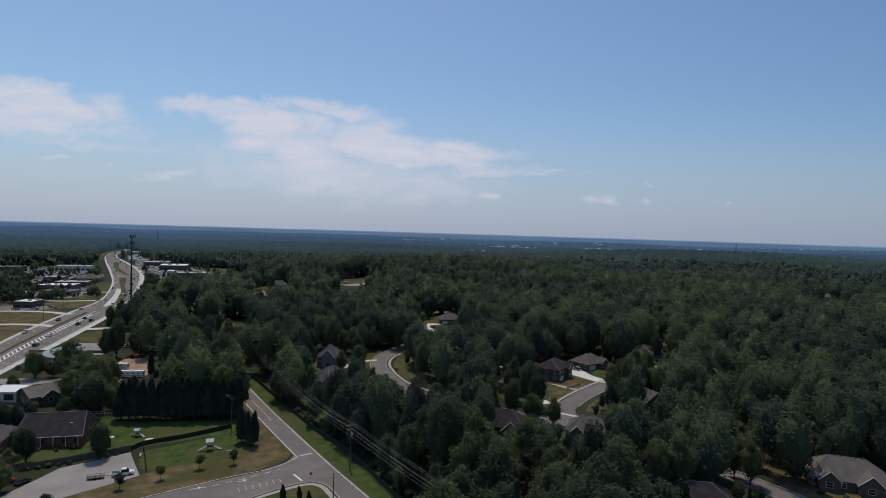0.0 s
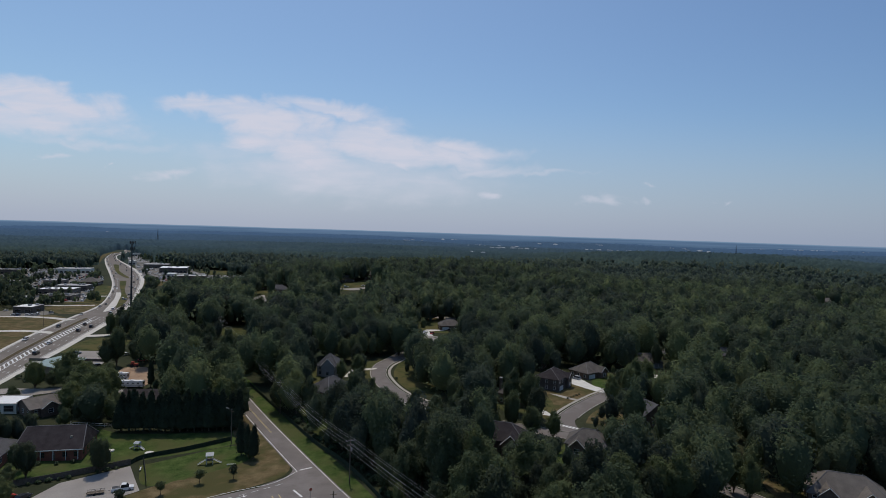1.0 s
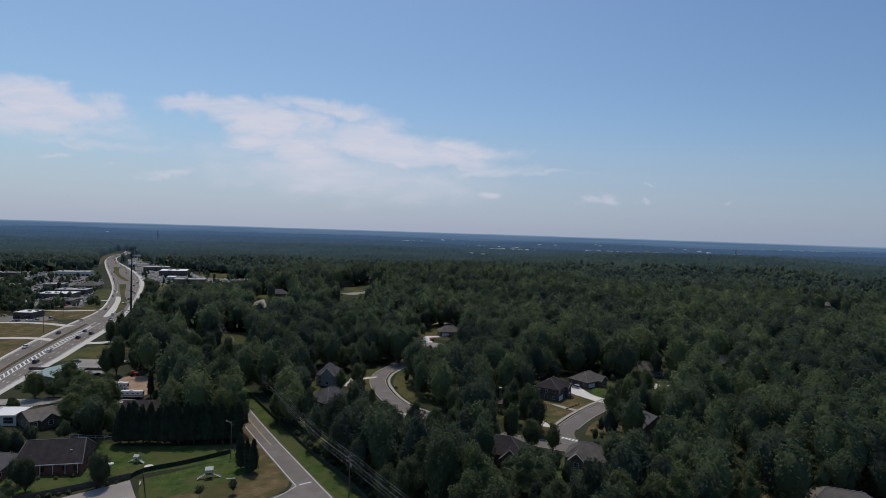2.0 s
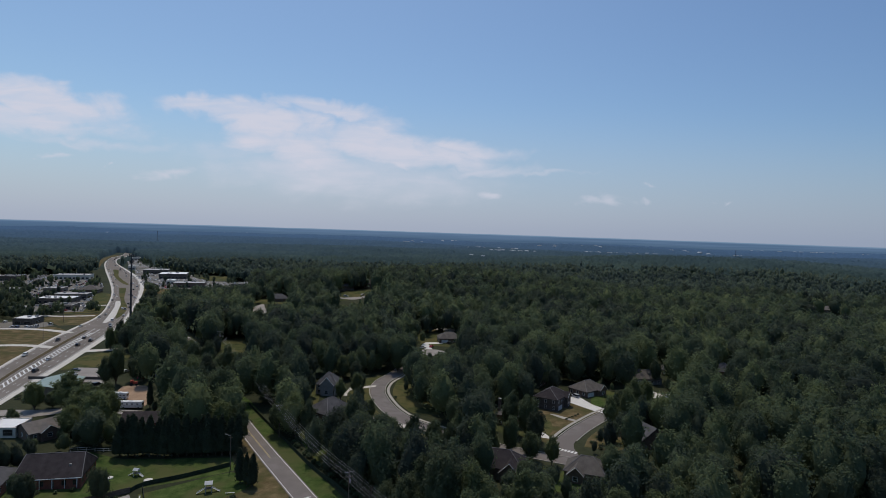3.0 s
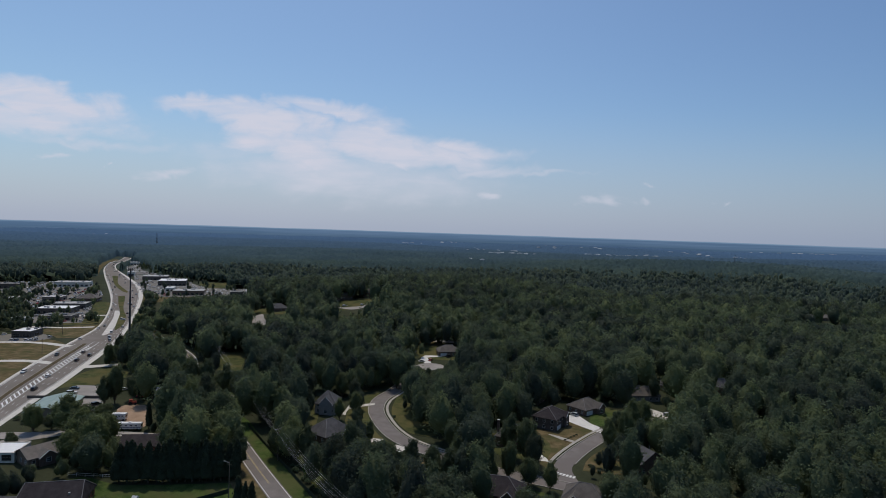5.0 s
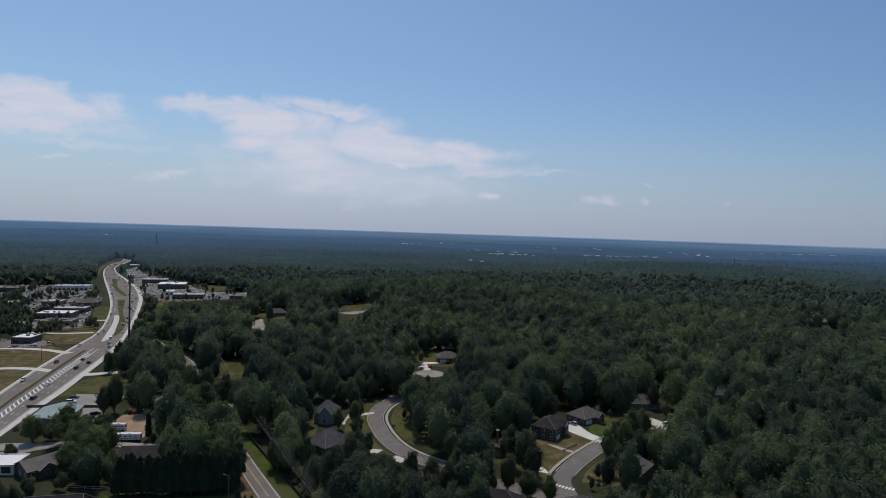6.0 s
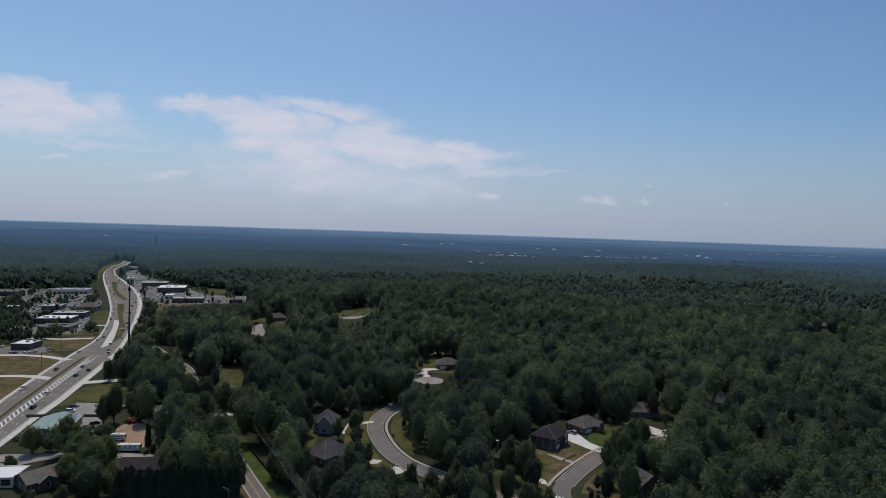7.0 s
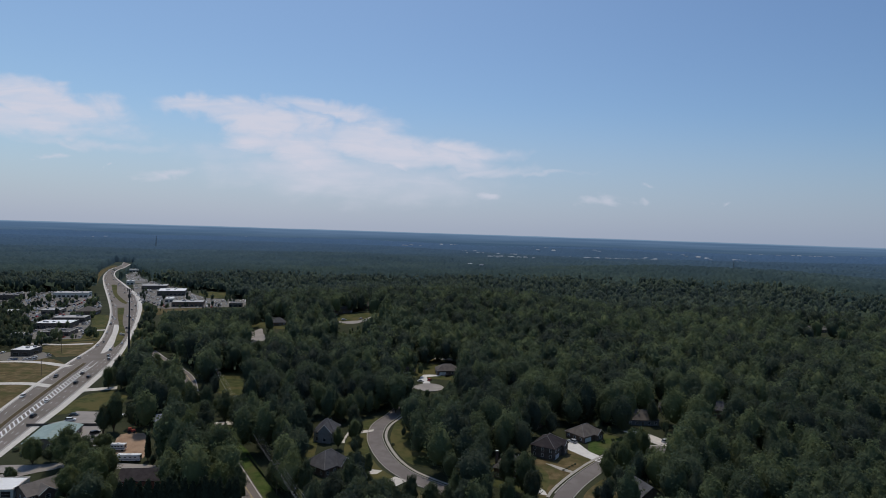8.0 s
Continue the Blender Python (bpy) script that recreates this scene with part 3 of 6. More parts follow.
for outline in ([(-396, 742), (-390, 746), (-337, 642), (-300, 577), (-279, 529), (-272, 505), (-293, 547), (-322, 607), (-360, 675)], [(-540, 992), (-530, 990), (-470, 880), (-408, 788), (-416, 790), (-470, 870)]):
    patch("median", outline, GRASS, 0.34, "grassed island between the highway lanes", "median")
patch("pavement", [(-268, 478), (-310, 572), (-335, 622), (-331, 622), (-303, 570), (-272, 500), (-266, 478)], CONCRETE, 0.24, "pale concrete traffic island", "pavement")
for line in ([(-236, 372), (-262, 378), (-300, 372)], [(-262, 428), (-290, 440), (-318, 442), (-370, 430)], [(-298, 520), (-325, 512), (-360, 515)], [(-326, 590), (-352, 582), (-380, 585)]):
    ribbon("pavement", smooth_line(line, 4), 6, CONCRETE, 0.17, "pale concrete driveway off the highway", "driveway")
ribbon("pavement", smooth_line([(-217, 365), (-209, 369), (-199, 374)], 3), 7, CONCRETE, 0.17, "pale concrete driveway off the highway", "driveway")
ribbon("road", smooth_line([(-205, 236), (-178, 246), (-163, 259), (-150, 262), (-128, 262), (-98, 262)], 4), 5.5, LOT, 0.13, "narrow grey back lane", "road")
ribbon("pavement", smooth_line([(-123, 316), (-113, 320), (-101, 326)], 3), 5.5, CONCRETE, 0.19, "pale concrete drive across the verge", "driveway")
patch("driveway", [(-150, 345), (-140, 342), (-132, 352), (-136, 362), (-148, 358)], CONCRETE, 0.17, "pale concrete yard beside the road", "driveway")

# ---- grass, lots and drives ----
for n_lawn, args in enumerate((
    ([(-135, 176), (-122, 178), (-99, 196), (-71, 212), (-74, 222), (-114, 218), (-119, 219), (-135, 219)], LUSH, "green lawn round the brick building"),
    ([(-96, 193), (-72, 210), (-64, 204), (-63, 196), (-85, 178)], LUSH, "fenced bright green play field"),
    ([(-104, 156), (-88, 173), (-84, 178), (-63, 196), (-64, 206), (-76, 222), (-82, 246), (-63, 218), (-49, 197), (-47, 185), (-54, 177), (-76, 160), (-90, 148)], DRY, "dry yellowing grass bank beside the road"),
    ([(-96, 292), (-90, 286), (-62, 240), (-43, 210), (-34.5, 198), (-24.8, 181.6), (-12, 158), (2, 134), (-6, 132), (-20, 156), (-31, 173), (-55, 211.5), (-81.5, 253), (-103, 292)], LUSH, "mown green verge along the road"),
    ([(-58, 247), (-46, 252), (-36, 212), (-46, 222)], LUSH, "strip of lawn between trees"),
    ([(-300, 362), (-245, 366), (-258, 408), (-270, 436), (-300, 456), (-330, 430)], DRY, "dry brown field beside the highway"),
    ([(-293, 462), (-280, 470), (-294, 512), (-306, 534), (-330, 505)], DRY, "dry brown grass beside the highway"),
    ([(-235, 318), (-246, 361), (-285, 372), (-262, 318)], DRY, "dry field beside the highway"),
    ([(-304, 540), (-330, 590), (-348, 578), (-332, 530)], GRASS, "green roadside grass"),
    ([(-206, 318), (-207, 360), (-188, 364), (-180, 338), (-197, 324)], GRASS, "roadside grass by the parking lot"),
    ([(-142, 376), (-122, 374), (-132, 428), (-150, 424)], GRASS, "small green field under the cables"),
    ([(-238, 450), (-252, 478), (-300, 580), (-320, 630), (-288, 590), (-236, 500), (-226, 462)], GRASS, "green bank along the highway"),
    ([(-345, 690), (-385, 770), (-375, 800), (-330, 740)], DRY, "dry roadside grass before the shops"),
    ([(-560, 985), (-640, 1140), (-720, 1310), (-780, 1460), (-800, 1470), (-700, 1240), (-600, 1000)], DRY, "pale grass bank along the highway"),
    ([(-80, 318), (-64, 316), (-58, 288), (-58, 262), (-68, 268), (-70, 290)], GRASS, "small back lawn"),
    ([(-45, 330), (-34, 342), (-36, 318), (-33, 292), (-26, 272), (-16, 258), (-24, 256), (-42, 280), (-46, 305)], GRASS, "front lawn along the curving street"),
    ([(-22, 346), (-24, 328), (-24, 308), (-19, 290), (-11, 276), (0, 276), (-4, 300), (-10, 330)], GRASS, "lawn inside the bend of the street"),
    ([(-10, 252), (4, 240), (20, 230), (20, 222), (0, 230), (-16, 248)], DRY, "dry front lawn by the street"),
    ([(44, 242), (50, 256), (62, 272), (76, 288), (66, 306), (50, 294), (42, 270), (40, 250)], DRY, "yellowing front lawns beside the street"),
    ([(74, 296), (90, 300), (100, 318), (88, 330), (80, 318)], LUSH, "bright green side lawn"),
    ([(58, 240), (64, 254), (78, 270), (84, 258), (74, 238)], DRY, "dry corner lawn behind the kerb"),
    ([(30, 222), (48, 214), (58, 206), (60, 196), (30, 200)], LUSH, "shaded green lawn"),
    ([(20, 280), (24, 256), (44, 250), (50, 272), (40, 284)], GRASS, "lawn round a brick house"),
    ([(-24, 436), (8, 432), (16, 448), (-10.3, 477.9), (-26, 450)], GRASS, "lawn at the end of the cul-de-sac"),
    ([(-27, 482), (0, 475), (-5.6, 501.9), (-28.5, 501.6)], DRY, "pale lawn glimpsed between trees"),
    ([(-124, 614.9), (-97.3, 594.2), (-60.8, 640.4), (-108.5, 642.6)], GRASS, "lawns of a distant housing street"),
    ([(98, 172), (104, 158), (140, 148), (136, 186), (104, 190)], DRY, "dry lawn before the tan house"),
    ([(-156.8, 585.7), (-114.4, 560.1), (-109.5, 575.3), (-110.9, 540.2), (-129.5, 534), (-142.8, 543)], DRY, "pale lawns of distant houses"),
    ([(-207.2, 613.8), (-136.7, 583.6), (-124.5, 597.3), (-187.2, 632.7)], GRASS, "distant lawn"),
    ([(-374, 938), (-330, 946), (-312, 889), (-344, 868)], GRASS, "green meadow behind the shops"),
)):
    patch("lawn", args[0], args[1], 0.045 + 0.002 * n_lawn, args[2], "grass")
patch("parking_lot", [(-114, 160), (-112, 178), (-98.5, 192.5), (-86.5, 174.5), (-103, 152), (-114, 148)], LOT, 0.16, "pale grey parking lot with worn asphalt", "parking lot", False)
patch("parking_lot", [(-199, 306), (-177, 309), (-176, 316), (-182, 328), (-196, 327), (-192, 314)], LOT, 0.16, "grey parking lot beside the highway", "parking lot", False)
patch("parking_lot", [(-171, 279), (-158, 282), (-161, 288), (-167, 300), (-175, 314), (-179, 308), (-180, 302), (-173, 290)], LOT, 0.17, "grey drive behind the green-roofed building", "parking lot", False)
patch("dirt_lot", [(-153, 286), (-156, 297), (-146, 300), (-134, 279), (-133, 268), (-143, 270)], DIRT, 0.15, "bare orange dirt yard with parked vehicles", "yard")
LOTS = [
    [(-300, 446), (-296, 462), (-312, 478), (-332, 486), (-344, 470), (-326, 446)],
    [(-332, 538), (-322, 543), (-340, 580), (-360, 622), (-388, 674), (-430, 702), (-486, 694), (-446, 650), (-412, 610), (-394, 580), (-362, 534)],
    [(-392, 686), (-420, 752), (-468, 822), (-500, 860), (-560, 870), (-620, 850), (-600, 780), (-540, 730), (-470, 706)],
    [(-340, 748), (-298, 768), (-252, 782), (-276, 857), (-340, 867), (-355, 888), (-400, 950), (-505, 1060), (-514, 1010), (-440, 870), (-372, 760)],
    [(-505, 1062), (-560, 1130), (-640, 1280), (-620, 1190), (-550, 1060), (-520, 1030)],
]
for lot in LOTS:
    patch("parking_lot", lot, SHOP_LOT, 0.15, "pale grey commercial parking lot", "parking lot", False)
patch("lawn", [(-322, 484), (-286, 472), (-270, 462), (-298, 530), (-306, 532)], DRY, 0.05, "dry brown lawn below the shops", "grass")
patch("lawn", [(-322, 540), (-310, 544), (-328, 590), (-372, 680), (-388, 674), (-356, 618)], GRASS, 0.06, "grass strip between shops and highway", "grass")
patch("lawn", [(-331, 690), (-322, 706), (-300, 764), (-344, 748), (-352, 724)], DRY, 0.03, "dry grass between shops and highway", "grass")
patch("driveway", [(65, 318), (72, 314), (76, 300), (82, 291), (77, 287), (69, 297), (64, 306)], BRIGHT, 0.17, "bright new concrete driveway", "driveway")
patch("driveway", [(51, 283), (54, 282), (59, 277.5), (63, 273.8), (61.5, 272.2), (57, 275)], WALK, 0.16, "pale concrete front walk", "driveway")
patch("driveway", [(38, 258), (44, 256), (46, 248), (40, 250)], BRIGHT, 0.17, "pale concrete apron before a garage", "driveway")
patch("driveway", [(102, 334), (116, 312), (122, 318), (112, 334)], CONCRETE, 0.17, "pale concrete drive among trees", "driveway")
BULB = [(-6.5 + 9.5 * math.cos(a * 0.3927), 410.5 + 9.5 * math.sin(a * 0.3927)) for a in range(16)]
patch("road", BULB, LOT, 0.20, "pale round turning bulb of the cul-de-sac", "road")
kerb(smooth_line(BULB + BULB[:1], 2.0), 0.0, base=0.16)
patch("driveway", [(-11, 419), (-6, 419), (-8, 430), (-9.5, 437), (1, 440.5), (1, 443.5), (-11.5, 443), (-14, 436)], BRIGHT, 0.17, "pale concrete drive of the cul-de-sac house", "driveway")
patch("driveway", [(-47, 316), (-34, 322), (-34, 319), (-46, 310), (-46, 300), (-48, 300)], CONCRETE, 0.17, "pale concrete drive beside a house", "driveway")
patch("driveway", [(-40, 270), (-24, 268), (-26, 264), (-40, 265)], CONCRETE, 0.17, "pale concrete drive to the street", "driveway")
patch("driveway", [(-18, 262), (-22, 256), (-17, 252), (-12, 258)], CONCRETE, 0.17, "pale concrete drive to the street", "driveway")
patch("driveway", [(-182.1, 576.7), (-176.7, 596.8), (-168.1, 574), (-156.2, 544.1), (-166.3, 538.3)], LOT, 0.17, "pale court before distant houses", "driveway")
patch("driveway", [(-105.1, 607.8), (-85.6, 598), (-67.2, 622.9), (-72.1, 625.6), (-88.4, 605.4), (-102.7, 611)], LOT, 0.17, "pale street and drives of distant houses", "driveway")
patch("driveway", [(-185, 249), (-168, 251), (-160, 258), (-164, 262), (-171, 259), (-187, 256)], LOT, 0.18, "pale concrete yard", "driveway")

# ---- trees ----
rng = np.random.default_rng(7)


def sphere_grid(level):
    """Corners and triangles of a unit sphere of even triangles."""
    bm = bmesh.new()
    bmesh.ops.create_icosphere(bm, subdivisions=level, radius=1)
    bm.verts.index_update()
    v, f = np.array([tuple(q.co) for q in bm.verts]), np.array([[q.index for q in p.verts] for p in bm.faces])
    bm.free()
    return v, f


SPHERES = {k: sphere_grid(k) for k in (1, 2, 3)}


def billows(r, n, depth, tight):
    """A function that gives the radius of a billowing crown for unit directions."""
    d = r.normal(size=(n, 3))
    d[:, 2] = np.abs(d[:, 2]) * 0.9 - 0.25 * r.random(n)
    d /= np.linalg.norm(d, axis=1)[:, None]
    size = r.uniform(0.55, 1.0, n)
    def radius(u):
        k = np.exp(-tight * (1 - u @ d.T)) * size
        return 1 - depth + depth * 1.15 * k.max(1)
    return radius


def crown_shape(r, wide, tall, bare, kind="round", lumps=34, depth=0.50, tight=20):
    """A function from unit directions to points of the crown's surface: round, upright or layered."""
    lump = billows(r, lumps, depth, tight)
    half = (tall - bare) / 2
    lean = r.normal(size=2) * wide * 0.10
    def surface(u):
        k = lump(u)
        z = u[:, 2]
        if kind == "layered":
            k = k * (0.92 + 0.16 * np.sin(z * 15 + 2 * u[:, 0]))
            q = np.where(z > 0, 1 - 0.30 * z, 1.0)
        elif kind == "spire":
            h = (1 + z) / 2
            q = (1 - 0.97 * h) ** 0.75 * np.minimum(1, 0.75 + 3 * h) / np.maximum(0.12, np.sqrt(np.maximum(0, 1 - z * z)))
        elif kind == "upright":
            q = np.where(z > 0, 1 - 0.22 * z * z, 1 + 0.05 * z)
        else:
            q = np.where(z > 0, 1.0, 1 + 0.06 * z)
        side = np.where(z < 0, -np.abs(z) ** (0.5 if kind != "spire" else 1.0), np.abs(z) ** (0.86 if kind == "round" else 1.0))
        return np.stack([u[:, 0] * wide * q * k + lean[0] * z, u[:, 1] * wide * q * k + lean[1] * z, bare + half * (1 + side * (0.55 + 0.45 * k))], 1)
    return surface


def crown_mesh(r, surface, level, sprays, size, up=0.25, loose=0.5, heart=0.90):
    """A lumpy closed heart and small leaf sprays over it: corners, triangles, and which of these are smooth."""
    v, f = SPHERES[level]
    body = surface(v)
    middle = body.mean(0)
    body = middle + (body - middle) * heart
    u = r.normal(size=(sprays, 3))
    u[:, 2] = np.where(u[:, 2] < -0.7, -u[:, 2], u[:, 2])
    u /= np.linalg.norm(u, axis=1)[:, None]
    c = surface(u)
    c = middle + (c - middle) * r.uniform(0.86, 1.14, (sprays, 1))
    e = 0.08
    t1 = np.cross(u, (0.3, 0.2, 0.93))
    t1 /= np.linalg.norm(t1, axis=1)[:, None]
    t2 = np.cross(u, t1)
    s0 = surface(u)
    nrm = np.cross(surface(u + e * t1) - s0, surface(u + e * t2) - s0)
    nrm /= np.linalg.norm(nrm, axis=1)[:, None] + 1e-9
    nrm *= np.sign((nrm * u).sum(1, keepdims=True))
    nrm = nrm + r.normal(size=(sprays, 3)) * loose + (0, 0, up)
    nrm /= np.linalg.norm(nrm, axis=1)[:, None]
    t = np.cross(nrm, r.normal(size=(sprays, 3)))
    t /= np.linalg.norm(t, axis=1)[:, None]
    b = np.cross(nrm, t)
    ang = np.arange(3) * 2 * np.pi / 3 + r.random((sprays, 1)) * 6.28
    s = size * (0.6 + 0.8 * r.random((sprays, 1))) * (0.7 + 0.6 * r.random((sprays, 3)))
    leaf = c[:, None] + t[:, None] * (np.cos(ang) * s)[..., None] + b[:, None] * (np.sin(ang) * s)[..., None]
    verts = np.concatenate([body, leaf.reshape(-1, 3)])
    tris = np.concatenate([f, len(body) + np.arange(sprays * 3).reshape(-1, 3)])
    smooth = np.arange(len(tris)) < len(f)
    return verts, tris, smooth


def leaf_cards(r, lobes, n, size, sides=4, droop=0.3, up=0.3, loose=0.6):
    """Small leaf sprays over the outside of ellipsoid lobes (x, y, z, radius, flattening): corners, n x sides x 3."""
    lobes = np.array(lobes, float)
    w = lobes[:, 3] ** 2
    pick = lobes[r.choice(len(lobes), n, p=w / w.sum())]
    d = r.normal(size=(n, 3))
    d[:, 2] = np.where(d[:, 2] < -droop, -d[:, 2], d[:, 2])
    d /= np.linalg.norm(d, axis=1)[:, None]
    rad = pick[:, 3:4] * (0.78 + 0.3 * r.random((n, 1)))
    c = pick[:, :3] + d * rad * np.stack([np.ones(n), np.ones(n), pick[:, 4]], 1)
    nrm = d + r.normal(size=(n, 3)) * loose + (0, 0, up)
    nrm /= np.linalg.norm(nrm, axis=1)[:, None]
    t = np.cross(nrm, r.normal(size=(n, 3)))
    t /= np.linalg.norm(t, axis=1)[:, None]
    b = np.cross(nrm, t)
    ang = np.arange(sides) * 2 * np.pi / sides + r.random((n, 1)) * 6.28
    s = size * (0.6 + 0.8 * r.random((n, 1))) * (0.75 + 0.5 * r.random((n, sides)))
    return c[:, None] + t[:, None] * (np.cos(ang) * s)[..., None] + b[:, None] * (np.sin(ang) * s)[..., None]


def soup_object(name, polys, mat):
    n, k = polys.shape[:2]
    return arrays_object(name, polys.reshape(-1, 3), np.arange(n * k).reshape(n, k), mat)


def limb(bm, a, b, ra, rb, sides=6):
    a, b = Vector(a), Vector(b)
    q = (b - a).to_track_quat("Z", "Y").to_matrix()
    rings = []
    for c, r in ((a, ra), (b, rb)):
        rings.append([bm.verts.new(c + q @ Vector((math.cos(i * 6.2832 / sides) * r, math.sin(i * 6.2832 / sides) * r, 0))) for i in range(sides)])
    for i in range(sides):
        bm.faces.new((rings[0][i], rings[0][(i + 1) % sides], rings[1][(i + 1) % sides], rings[1][i]))
    bm.faces.new(rings[1])


def broadleaf(r, wide, tall, bare, sprays, size, kind="round", label="tall broadleaf tree with a dense dark green crown", level=3):
    ob = new("broadleaf_tree")
    tagged(ob, label, "tree", "woodland trees")
    surface = crown_shape(r, wide, tall, bare, kind)
    bm = bmesh.new()
    limb(bm, (0, 0, -0.4), (0.1, 0.05, bare + 1), tall * 0.022, tall * 0.015, 8)
    limb(bm, (0.1, 0.05, bare + 1), (0, 0, tall * 0.75), tall * 0.015, 0.05)
    for k in range(6):
        a = k * 1.05 + r.random()
        limb(bm, (0.1, 0.05, bare + 0.6), (math.cos(a) * wide * 0.6, math.sin(a) * wide * 0.6, bare + (tall - bare) * 0.45), tall * 0.008, 0.04, 5)
    part("trunk", bm, BARK, ob)
    verts, tris, smooth = crown_mesh(r, surface, level, sprays, size)
    crown = arrays_object("crown", verts, tris, LEAF)
    crown.data.polygons.foreach_set("use_smooth", smooth)
    crown.parent = ob
    return ob


def conifer(r, wide, tall, sprays, size, label="slender dark green conifer tapering to a point", name="conifer_tree"):
    ob = new(name)
    tagged(ob, label, "tree", "conifers")
    bm = bmesh.new()
    limb(bm, (0, 0, -0.3), (0, 0, tall * 0.9), tall * 0.018, 0.03, 7)
    part("trunk", bm, BARK, ob)
    surface = crown_shape(r, wide, tall, -0.2, "spire", 40, 0.34, 26)
    verts, tris, smooth = crown_mesh(r, surface, 3, sprays, size)
    crown = arrays_object("crown", verts, tris, NEEDLE)
    crown.data.polygons.foreach_set("use_smooth", smooth)
    crown.parent = ob
    return ob


PROTO = [broadleaf(np.random.default_rng(20 + k), 4.6 + 0.5 * (k % 3), 15 + 1.6 * (k % 4), 0.2 + 0.15 * (k % 3), 2900, 0.25, ("round", "upright", "layered")[k % 3]) for k in range(6)]
PINE = [conifer(np.random.default_rng(40 + k), 3.2, 17 + 2 * k, 1300, 0.32, "tall dark pine with a narrow crown", "pine_tree") for k in range(2)]
CEDAR = conifer(np.random.default_rng(50), 3.4, 13.0, 1300, 0.28)
SMALL = broadleaf(np.random.default_rng(60), 1.7, 4.6, 1.3, 420, 0.2, level=1, label="small young tree with an open crown")
USED = set()


def plant(proto, x, y, scale=1.0, turn=0.0, tall=1.0, label="", group=""):
    """A copy of a tree; the first copy is the tree itself, moved."""
    m = pose(x, y, Z(x, y), 0, 0, turn)
    if proto in USED:
        ob = copy_thing(proto, m)
    else:
        USED.add(proto)
        ob = proto
        ob.matrix_basis = m
    ob.scale = (scale, scale, scale * tall)
    return tagged(ob, label, "", group)


def inside(px, py, outline):
    """Which of the points lie in the outline."""
    o = np.array(outline, float)
    hit = np.zeros(np.shape(px), bool)
    for (x1, y1), (x2, y2) in zip(o, np.roll(o, -1, 0)):
        if y1 != y2:
            hit ^= ((y1 > py) != (y2 > py)) & (px < (x2 - x1) * (py - y1) / (y2 - y1) + x1)
    return hit


def buffered(line, half):
    l = np.asarray(line)[::3]
    return np.vstack([offsets(l, -half), offsets(l, half)[::-1]])


